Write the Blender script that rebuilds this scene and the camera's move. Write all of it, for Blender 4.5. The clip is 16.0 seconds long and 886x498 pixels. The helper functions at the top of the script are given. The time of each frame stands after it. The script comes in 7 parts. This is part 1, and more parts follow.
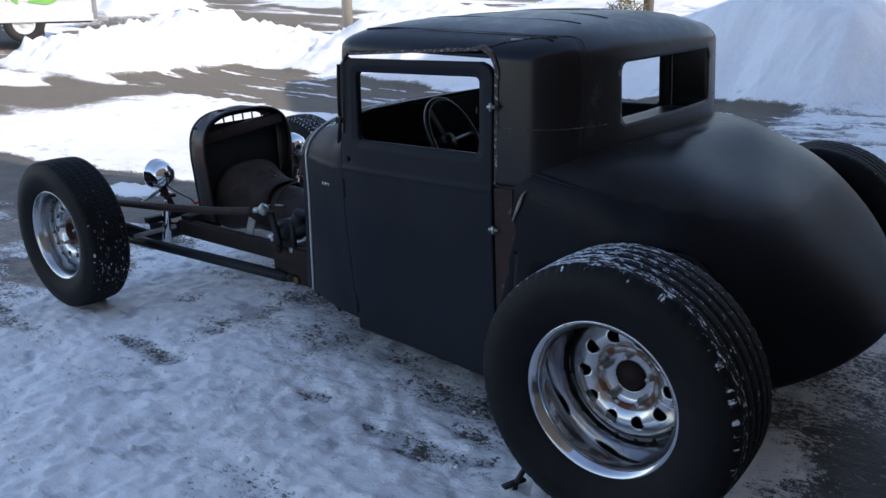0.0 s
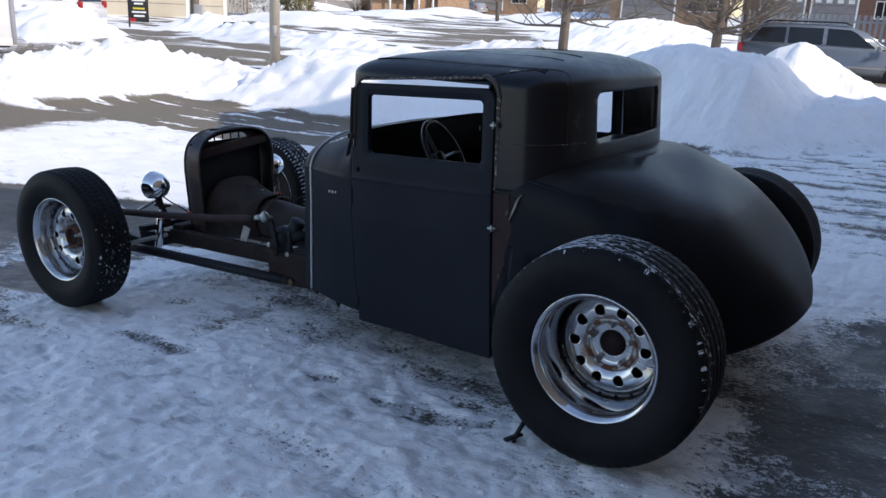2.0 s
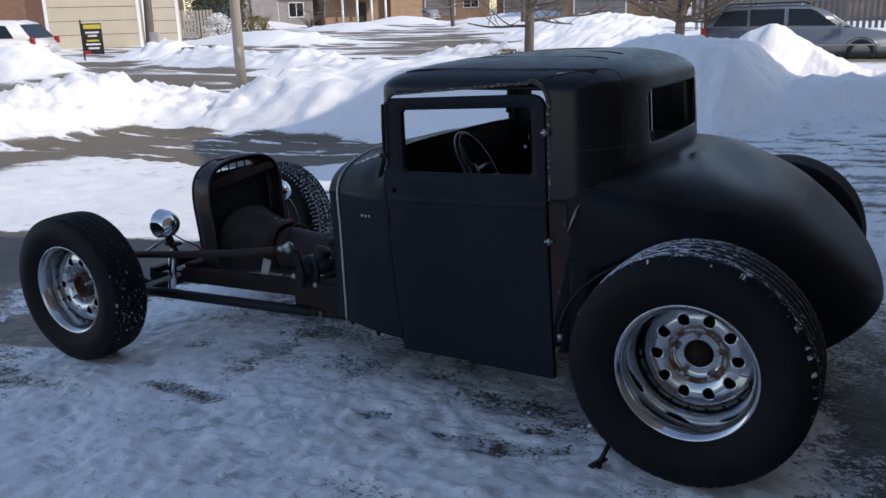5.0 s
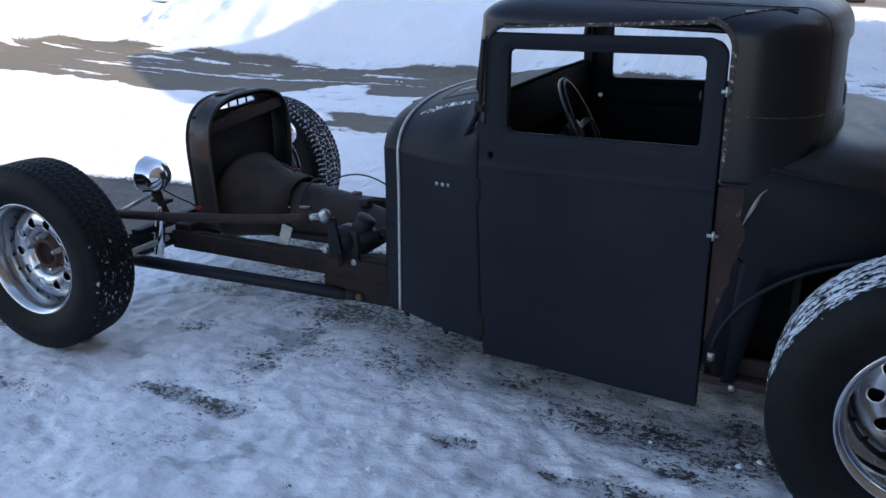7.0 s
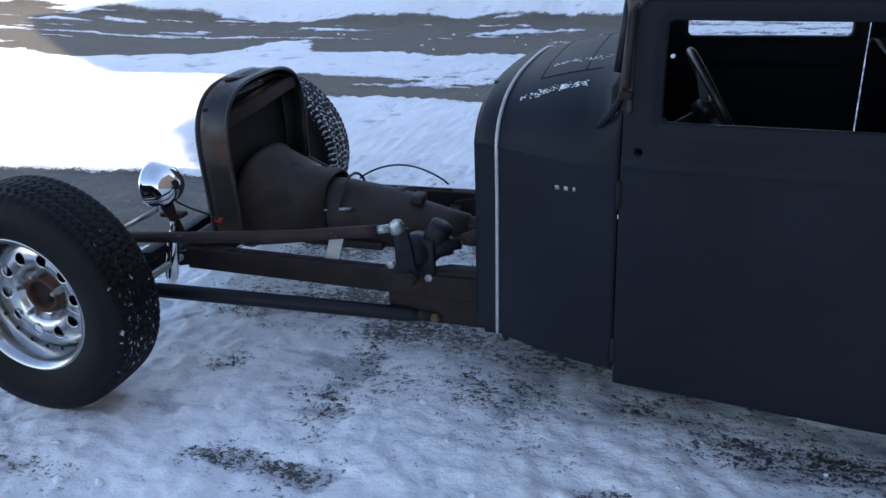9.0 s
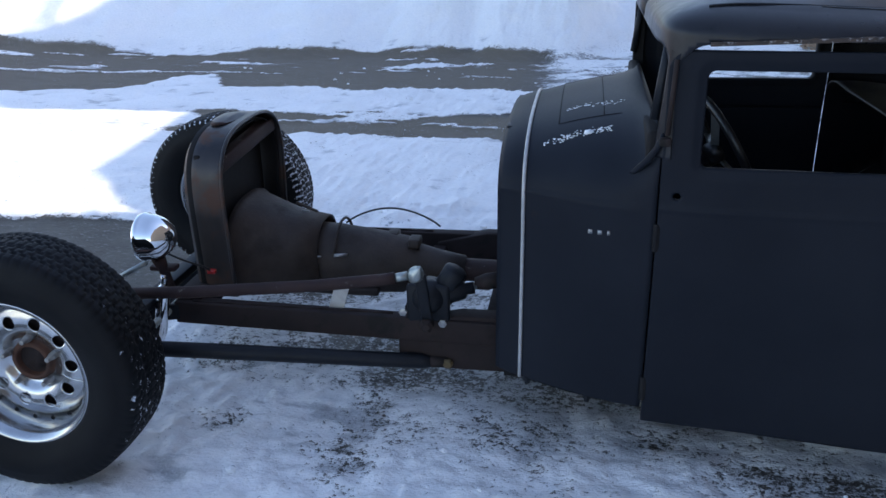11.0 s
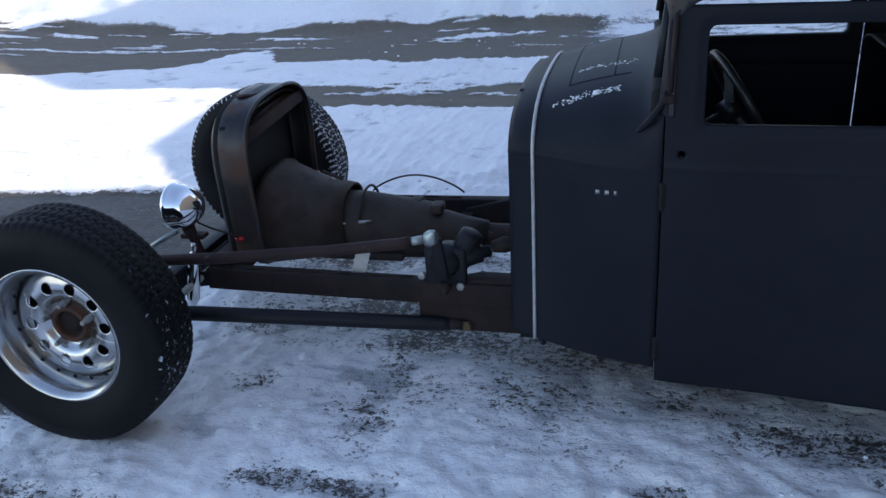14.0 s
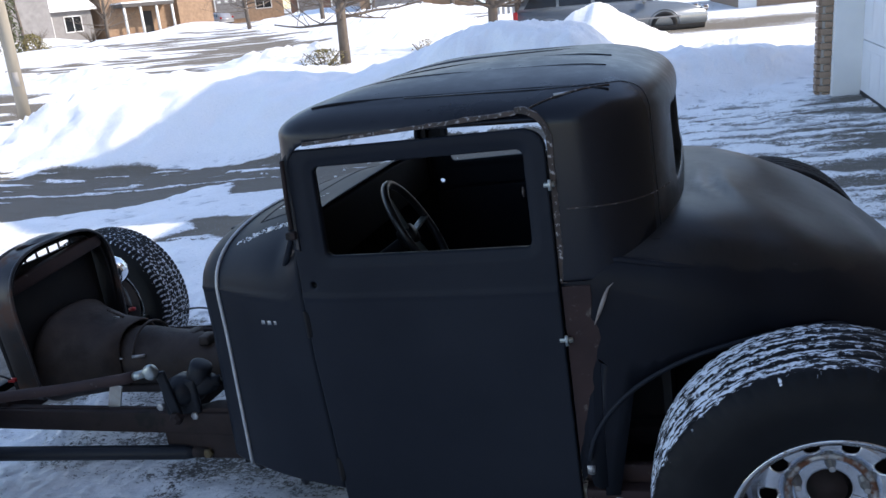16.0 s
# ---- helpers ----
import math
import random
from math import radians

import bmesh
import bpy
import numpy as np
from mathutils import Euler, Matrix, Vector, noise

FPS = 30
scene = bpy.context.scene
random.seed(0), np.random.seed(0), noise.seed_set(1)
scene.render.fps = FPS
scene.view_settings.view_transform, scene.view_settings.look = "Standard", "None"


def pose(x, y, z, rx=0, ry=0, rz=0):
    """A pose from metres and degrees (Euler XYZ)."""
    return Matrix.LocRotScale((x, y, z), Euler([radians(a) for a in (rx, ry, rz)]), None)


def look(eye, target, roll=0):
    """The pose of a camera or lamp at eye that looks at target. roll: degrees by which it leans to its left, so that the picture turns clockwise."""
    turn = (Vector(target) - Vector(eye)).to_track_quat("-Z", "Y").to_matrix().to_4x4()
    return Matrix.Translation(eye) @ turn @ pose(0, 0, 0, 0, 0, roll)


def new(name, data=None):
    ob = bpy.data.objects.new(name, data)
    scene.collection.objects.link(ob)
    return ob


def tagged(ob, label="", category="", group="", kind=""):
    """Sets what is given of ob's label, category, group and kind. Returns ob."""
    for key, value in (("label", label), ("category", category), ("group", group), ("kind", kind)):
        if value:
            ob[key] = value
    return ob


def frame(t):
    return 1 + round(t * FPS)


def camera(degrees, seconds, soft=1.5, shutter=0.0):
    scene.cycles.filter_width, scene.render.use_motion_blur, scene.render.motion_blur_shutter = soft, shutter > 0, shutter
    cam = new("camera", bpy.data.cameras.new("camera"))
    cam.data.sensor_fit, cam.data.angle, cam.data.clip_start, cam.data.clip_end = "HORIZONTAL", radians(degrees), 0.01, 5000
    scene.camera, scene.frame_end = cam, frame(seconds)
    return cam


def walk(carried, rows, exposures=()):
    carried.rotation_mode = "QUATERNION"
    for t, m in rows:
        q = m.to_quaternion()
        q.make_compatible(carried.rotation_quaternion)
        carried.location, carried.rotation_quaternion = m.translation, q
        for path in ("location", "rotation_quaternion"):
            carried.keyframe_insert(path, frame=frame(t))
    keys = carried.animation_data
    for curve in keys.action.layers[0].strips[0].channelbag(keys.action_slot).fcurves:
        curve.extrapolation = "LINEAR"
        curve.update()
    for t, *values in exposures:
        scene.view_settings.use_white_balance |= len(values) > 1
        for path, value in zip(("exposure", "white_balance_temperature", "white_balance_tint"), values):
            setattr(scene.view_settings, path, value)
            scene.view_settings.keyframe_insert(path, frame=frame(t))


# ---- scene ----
WHITE = 6850
EXPOSURES = [(0, 0.45), (0.5, 0.15), (1.5, 0.25), (2.0, 0.3), (2.5, -0.2), (3.0, -0.15), (5.5, -0.05), (6, 0.12), (7, 0.75), (7.5, 0.75), (8, 0.72), (8.5, 0.9), (9, 0.9), (11.5, 0.75), (12.5, 0.1), (13, 0.08), (13.5, 0.35), (14.5, 0.8), (15, 0.65), (15.5, 0.75), (16, 0.68)]
cam = camera(56.0, 16.0)
PATH = [
    (0, (0.898, -2.644, 1.354), (-0.314, -1.164, 0.77), -2.2),
    (0.5, (0.768, -2.765, 1.352), (-0.276, -1.149, 0.807), -2.9),
    (1, (0.715, -3.037, 1.275), (-0.177, -1.339, 0.708), -3.8),
    (1.5, (0.792, -3.153, 1.265), (-0.154, -1.487, 0.69), -2.9),
    (2, (0.912, -3.242, 1.339), (-0.131, -1.609, 0.844), 0.3),
    (2.5, (0.95, -3.293, 1.361), (-0.146, -1.681, 0.914), 0.9),
    (3, (0.989, -3.303, 1.354), (-0.096, -1.688, 0.891), -3.0),
    (3.2, (0.985, -3.29, 1.354), (-0.095, -1.674, 0.882), -4.9),
    (5.3, (0.452, -3.196, 1.337), (-0.527, -1.52, 0.854), -3.9),
    (5.5, (0.379, -3.102, 1.318), (-0.618, -1.444, 0.812), -3.3),
    (6, (0.172, -2.917, 1.32), (-0.8, -1.282, 0.702), -1.2),
    (6.5, (-0.104, -2.866, 1.359), (-0.927, -1.164, 0.708), -0.5),
    (7, (-0.296, -2.814, 1.354), (-1.1, -1.105, 0.696), -0.9),
    (7.5, (-0.489, -2.627, 1.366), (-1.359, -0.968, 0.666), -2.0),
    (8, (-0.644, -2.627, 1.431), (-1.339, -0.902, 0.697), -2.2),
    (8.5, (-0.857, -2.662, 1.443), (-1.408, -0.905, 0.663), -2.3),
    (9, (-1.014, -2.535, 1.397), (-1.605, -0.795, 0.606), -2.5),
    (9.2, (-1.054, -2.48, 1.406), (-1.638, -0.735, 0.623), -2.6),
    (11.3, (-1.436, -2.617, 1.449), (-1.739, -0.781, 0.715), -0.9),
    (11.5, (-1.444, -2.633, 1.45), (-1.864, -0.816, 0.727), -1.0),
    (12, (-1.365, -2.666, 1.461), (-1.957, -0.887, 0.763), -1.2),
    (12.5, (-1.327, -2.669, 1.452), (-2.007, -0.923, 0.753), -1.4),
    (13, (-1.369, -2.688, 1.47), (-2.013, -0.942, 0.737), -1.6),
    (13.5, (-1.404, -2.66, 1.456), (-1.952, -0.915, 0.647), -2.7),
    (14, (-1.247, -2.607, 1.431), (-1.721, -0.831, 0.641), -3.8),
    (14.3, (-1.085, -2.588, 1.427), (-1.544, -0.789, 0.683), -5.0),
    (14.5, (-0.976, -2.579, 1.427), (-1.444, -0.767, 0.721), -5.9),
    (15, (-0.796, -2.475, 1.389), (-1.127, -0.607, 0.756), -7.2),
    (15.5, (-0.519, -2.397, 1.399), (-0.825, -0.501, 0.841), -8.8),
    (15.8, (-0.329, -2.435, 1.407), (-0.791, -0.565, 0.868), -9.0),
    (16, (-0.213, -2.451, 1.427), (-0.813, -0.62, 0.892), -8.5),
]

# The driveway falls a little towards the street; SLOPE carries the driveway's plane into the level world.
SLOPE = Vector((0, 0, 1)).rotation_difference(Vector((-0.056, 0.012, 1))).to_matrix().to_4x4()
walk(cam, [(t, SLOPE @ look(eye, target, roll)) for t, eye, target, roll in PATH], [(t, stops, WHITE, 15) for t, stops in EXPOSURES])

# ---- sky and sun ----
SUN_TURN, SUN_UP = radians(8), radians(35)          # the way to the sun in plan, from +x, and its height
world = bpy.data.worlds.new("world")
scene.world = world
world.use_nodes = True
nt = world.node_tree
nt.nodes.clear()
sky = nt.nodes.new("ShaderNodeTexSky")
sky.sky_type, sky.sun_disc = "NISHITA", False
sky.sun_elevation, sky.sun_rotation = SUN_UP, radians(90) - SUN_TURN
sky.air_density, sky.dust_density, sky.ozone_density = 1.0, 0.6, 1.2
back = nt.nodes.new("ShaderNodeBackground")
back.inputs["Strength"].default_value = 0.22
outw = nt.nodes.new("ShaderNodeOutputWorld")
nt.links.new(sky.outputs["Color"], back.inputs["Color"])
nt.links.new(back.outputs["Background"], outw.inputs["Surface"])
sun_data = bpy.data.lights.new("sun", "SUN")
sun_data.energy, sun_data.angle, sun_data.color = 3.2, radians(0.53), (1.0, 0.93, 0.81)
sun = new("sun", sun_data)
to_sun = Vector((math.cos(SUN_UP) * math.cos(SUN_TURN), math.cos(SUN_UP) * math.sin(SUN_TURN), math.sin(SUN_UP)))
sun.matrix_world = look(to_sun * 60, (0, 0, 0))

# ---- materials ----
def node(t, kind, **values):
    n = t.nodes.new(kind)
    for k, v in values.items():
        n.inputs[k].default_value = v
    return n


def noise_tex(t, coord, scale, detail=4.0, rough=0.55, stretch=None):
    src = coord
    if stretch:
        m = node(t, "ShaderNodeMapping", Scale=stretch)
        t.links.new(coord, m.inputs["Vector"])
        src = m.outputs["Vector"]
    n = node(t, "ShaderNodeTexNoise", Scale=scale, Detail=detail, Roughness=rough)
    t.links.new(src, n.inputs["Vector"])
    return n.outputs["Fac"]


def ramp(t, fac, a, b):
    n = node(t, "ShaderNodeMapRange")
    n.inputs["From Min"].default_value, n.inputs["From Max"].default_value = a, b
    n.clamp = True
    t.links.new(fac, n.inputs["Value"])
    return n.outputs["Result"]


def blend(t, fac, a, b):
    n = t.nodes.new("ShaderNodeMix")
    n.data_type = "RGBA"
    t.links.new(fac, n.inputs[0])
    for slot, v in ((6, a), (7, b)):
        if isinstance(v, tuple):
            n.inputs[slot].default_value = (*v, 1)
        else:
            t.links.new(v, n.inputs[slot])
    return n.outputs[2]


def blend_value(t, fac, a, b):
    n = t.nodes.new("ShaderNodeMix")
    t.links.new(fac, n.inputs[0])
    for slot, v in ((2, a), (3, b)):
        if isinstance(v, (int, float)):
            n.inputs[slot].default_value = v
        else:
            t.links.new(v, n.inputs[slot])
    return n.outputs[0]


def times(t, a, b):
    n = t.nodes.new("ShaderNodeMath")
    n.operation = "MULTIPLY"
    for slot, v in ((0, a), (1, b)):
        if isinstance(v, (int, float)):
            n.inputs[slot].default_value = v
        else:
            t.links.new(v, n.inputs[slot])
    return n.outputs[0]


def start_material(name):
    m = bpy.data.materials.new(name)
    m.use_nodes = True
    t = m.node_tree
    b = t.nodes["Principled BSDF"]
    c = t.nodes.new("ShaderNodeTexCoord").outputs["Object"]
    return m, t, b, c


def add_bump(t, b, height, strength, distance):
    n = node(t, "ShaderNodeBump", Strength=strength, Distance=distance)
    t.links.new(height, n.inputs["Height"])
    t.links.new(n.outputs["Normal"], b.inputs["Normal"])


def surface(name, base, other, scale=6.0, rough=(0.5, 0.7), metal=0.0, grain=120.0, bump=0.15, depth=0.001,
            spots=None, spot_scale=14.0, spot_at=(0.62, 0.68), spot_rough=0.8, spot_metal=0.0, stretch=None, coat=0.0, shine=0.5):
    """A worn surface: two tones in large clouds, fine grain, and patches of a third colour (rust, bare metal, dirt, snow)."""
    m, t, b, c = start_material(name)
    big = noise_tex(t, c, scale, 5, 0.6, stretch)
    fine = noise_tex(t, c, grain, 3, 0.6, stretch)
    colour = blend(t, ramp(t, big, 0.3, 0.7), base, other)
    r = blend_value(t, fine, rough[0], rough[1])
    b.inputs["Metallic"].default_value = metal
    if spots:
        at = ramp(t, noise_tex(t, c, spot_scale, 7, 0.65), *spot_at)
        colour = blend(t, at, colour, spots)
        r = blend_value(t, at, r, spot_rough)
        t.links.new(blend_value(t, at, metal, spot_metal), b.inputs["Metallic"])
    t.links.new(colour, b.inputs["Base Color"])
    t.links.new(r, b.inputs["Roughness"])
    b.inputs["Coat Weight"].default_value = coat
    b.inputs["Specular IOR Level"].default_value = shine
    if bump:
        add_bump(t, b, fine, bump, depth)
    return m


M_PRIMER = surface("black_primer", (0.0118, 0.0142, 0.0198), (0.0170, 0.0200, 0.0265), 2.5, (0.38, 0.52), 0.0, 160, 0.10, 0.0006,
                   spots=(0.03, 0.024, 0.02), spot_scale=7, spot_at=(0.68, 0.80), spot_rough=0.6, shine=0.08)


def greyed_paint(name, fresh, worn, fresh_rough, worn_rough, scale, shine=0.32):
    """Black paint greyed by the mesh's worn value, for rubbing and painted sheen, with ragged borders and streaks."""
    m, t, b, c = start_material(name)
    a = t.nodes.new("ShaderNodeAttribute")
    a.attribute_name = "worn"
    big, mid, fine = noise_tex(t, c, scale, 6, 0.62), noise_tex(t, c, scale * 7, 5, 0.6), noise_tex(t, c, 150, 3, 0.6)
    n = t.nodes.new("ShaderNodeMath")
    n.operation = "MULTIPLY_ADD"
    t.links.new(ramp(t, mid, 0.3, 0.7), n.inputs[0])
    n.inputs[1].default_value = 0.5
    t.links.new(a.outputs["Fac"], n.inputs[2])
    at = ramp(t, n.outputs[0], 0.55, 1.0)
    patch = ramp(t, n.outputs[0], 1.45, 2.1)
    cloud = ramp(t, big, 0.3, 0.7)
    dark = blend(t, cloud, fresh, tuple(v * 1.7 for v in fresh))
    grey = blend(t, cloud, worn, tuple(v * 1.6 for v in worn))
    colour = blend(t, at, dark, grey)
    colour = blend(t, patch, colour, (0.12, 0.122, 0.13))
    t.links.new(colour, b.inputs["Base Color"])
    t.links.new(blend_value(t, at, blend_value(t, fine, fresh_rough, fresh_rough + 0.14), blend_value(t, mid, worn_rough, worn_rough + 0.16)), b.inputs["Roughness"])
    b.inputs["Specular IOR Level"].default_value = shine
    add_bump(t, b, fine, 0.12, 0.0008)
    return m


M_ROOF = greyed_paint("black_roof_paint", (0.0036, 0.0044, 0.0070), (0.0100, 0.0112, 0.0148), 0.17, 0.27, 3.0)
M_DECK = greyed_paint("worn_deck_paint", (0.0056, 0.0064, 0.0092), (0.0140, 0.0132, 0.0135), 0.30, 0.25, 3.0, 0.12)
M_PEEL = surface("peeling_edge", (0.02, 0.018, 0.017), (0.07, 0.045, 0.035), 30, (0.5, 0.8), 0.1, 200, 0.5, 0.002,
                 spots=(0.38, 0.36, 0.35), spot_scale=80, spot_at=(0.56, 0.63), spot_rough=0.7)
M_RUSTY = surface("rusty_primer", (0.030, 0.0195, 0.0195), (0.048, 0.029, 0.027), 9, (0.5, 0.75), 0.0, 150, 0.3, 0.001, shine=0.15,
                  spots=(0.11, 0.095, 0.085), spot_scale=26, spot_at=(0.62, 0.7))
M_SCRAPE = surface("scraped_paint", (0.26, 0.23, 0.21), (0.14, 0.11, 0.10), 30, (0.5, 0.7), 0.1, 160, 0.3, 0.001)
M_BARE = surface("bare_metal", (0.42, 0.42, 0.42), (0.3, 0.29, 0.28), 25, (0.35, 0.55), 0.8, 200, 0.3, 0.001)
M_FRAME = surface("rusty_frame_steel", (0.024, 0.0185, 0.018), (0.037, 0.0262, 0.0245), 8, (0.55, 0.8), 0.0, 140, 0.3, 0.0012, shine=0.12,
                  spots=(0.02, 0.018, 0.017), spot_scale=11, spot_at=(0.55, 0.65))
M_BLACK_STEEL = surface("black_painted_steel", (0.009, 0.0105, 0.014), (0.015, 0.017, 0.021), 10, (0.35, 0.55), 0.0, 150, 0.15, 0.0006, shine=0.2)
M_CASTING = surface("oily_cast_metal", (0.030, 0.0235, 0.021), (0.058, 0.044, 0.038), 9, (0.45, 0.7), 0.05, 90, 0.5, 0.002, shine=0.2,
                    spots=(0.026, 0.020, 0.017), spot_scale=6, spot_at=(0.54, 0.74))
M_SHELL = surface("stained_steel_shell", (0.024, 0.025, 0.030), (0.066, 0.056, 0.052), 6, (0.26, 0.5), 0.45, 110, 0.3, 0.001,
                  spots=(0.075, 0.036, 0.024), spot_scale=9, spot_at=(0.54, 0.66), stretch=(1, 1, 0.35))
M_CHROME = surface("worn_chrome", (0.66, 0.67, 0.70), (0.42, 0.43, 0.45), 9, (0.05, 0.16), 1.0, 60, 0.05, 0.0005,
                   spots=(0.22, 0.2, 0.18), spot_scale=22, spot_at=(0.62, 0.72), spot_rough=0.5, spot_metal=0.7)
M_RIM = surface("pitted_wheel_steel", (0.64, 0.65, 0.66), (0.46, 0.46, 0.46), 14, (0.12, 0.28), 0.95, 120, 0.2, 0.0006,
                spots=(0.22, 0.16, 0.12), spot_scale=20, spot_at=(0.64, 0.76), spot_rough=0.65, spot_metal=0.4)
M_MIRROR = surface("bright_chrome", (0.86, 0.87, 0.88), (0.8, 0.81, 0.83), 12, (0.02, 0.06), 1.0, 60, 0.02, 0.0003)
M_BARREL = surface("dull_wheel_barrel", (0.54, 0.55, 0.56), (0.4, 0.4, 0.41), 10, (0.1, 0.26), 0.95, 120, 0.12, 0.0006, spots=(0.25, 0.23, 0.21), spot_scale=18, spot_at=(0.66, 0.78), spot_rough=0.6, spot_metal=0.5)
M_HUB_RUST = surface("rusted_hub", (0.11, 0.045, 0.025), (0.05, 0.025, 0.018), 30, (0.7, 0.9), 0.2, 160, 0.6, 0.002)
M_HUB_WORN = surface("rust_stained_steel", (0.45, 0.45, 0.45), (0.34, 0.33, 0.32), 22, (0.3, 0.5), 0.85, 140, 0.3, 0.001,
                     spots=(0.15, 0.06, 0.032), spot_scale=17, spot_at=(0.43, 0.51), spot_rough=0.85, spot_metal=0.1)
M_DARK = surface("dark_interior", (0.010, 0.010, 0.012), (0.018, 0.017, 0.017), 6, (0.6, 0.8), 0.0, 120, 0.2, 0.001, shine=0.15)
M_ZINC = surface("zinc_plated_steel", (0.45, 0.48, 0.46), (0.3, 0.33, 0.32), 40, (0.3, 0.5), 0.8, 150, 0.1, 0.0005)
M_BRASS = surface("rusty_bolt_head", (0.16, 0.12, 0.06), (0.09, 0.06, 0.03), 60, (0.4, 0.6), 0.6, 200, 0.2, 0.0006)
M_PLASTIC = surface("black_plastic", (0.01, 0.01, 0.011), (0.018, 0.018, 0.019), 20, (0.3, 0.45), 0.0, 180, 0.15, 0.0005)
M_BEAD = surface("silver_welt", (0.5, 0.5, 0.5), (0.36, 0.36, 0.36), 40, (0.3, 0.5), 0.3, 150, 0.1, 0.0006)
M_RED = surface("red_plastic", (0.42, 0.012, 0.012), (0.34, 0.01, 0.012), 8, (0.3, 0.45), 0.0, 120, 0.08, 0.0005)


def tyre_material():
    """Rubber with snow packed into the tread, where the mesh's tread value allows it, crumbled by noise."""
    m, t, b, c = start_material("snowy_tyre_rubber")
    a = t.nodes.new("ShaderNodeAttribute")
    a.attribute_name = "tread"
    fine, crumb = noise_tex(t, c, 170, 3, 0.6), ramp(t, noise_tex(t, c, 95, 4, 0.7), 0.3, 0.7)
    rubber = blend(t, ramp(t, noise_tex(t, c, 9, 5, 0.6), 0.35, 0.7), (0.0045, 0.0048, 0.006), (0.0085, 0.009, 0.0102))
    lay = t.nodes.new("ShaderNodeCombineXYZ")
    for k, name in enumerate(("along", "across")):
        w = t.nodes.new("ShaderNodeAttribute")
        w.attribute_name = name
        t.links.new(w.outputs["Fac"], lay.inputs[k])
    streak = ramp(t, noise_tex(t, lay.outputs[0], 32, 5, 0.68, (1.0, 3.4, 1.0)), 0.3, 0.7)
    n = t.nodes.new("ShaderNodeMath")
    n.operation = "MULTIPLY_ADD"
    t.links.new(streak, n.inputs[0])
    n.inputs[1].default_value = 0.85
    t.links.new(a.outputs["Fac"], n.inputs[2])
    n2 = t.nodes.new("ShaderNodeMath")
    n2.operation = "MULTIPLY_ADD"
    t.links.new(crumb, n2.inputs[0])
    n2.inputs[1].default_value = 0.25
    t.links.new(n.outputs[0], n2.inputs[2])
    at = ramp(t, n2.outputs[0], 1.0, 1.1)
    t.links.new(blend(t, at, rubber, (0.70, 0.75, 0.82)), b.inputs["Base Color"])
    t.links.new(blend_value(t, at, 0.6, 0.8), b.inputs["Roughness"])
    add_bump(t, b, fine, 0.3, 0.001)
    b.inputs["Specular IOR Level"].default_value = 0.16
    return m


M_TYRE = tyre_material()


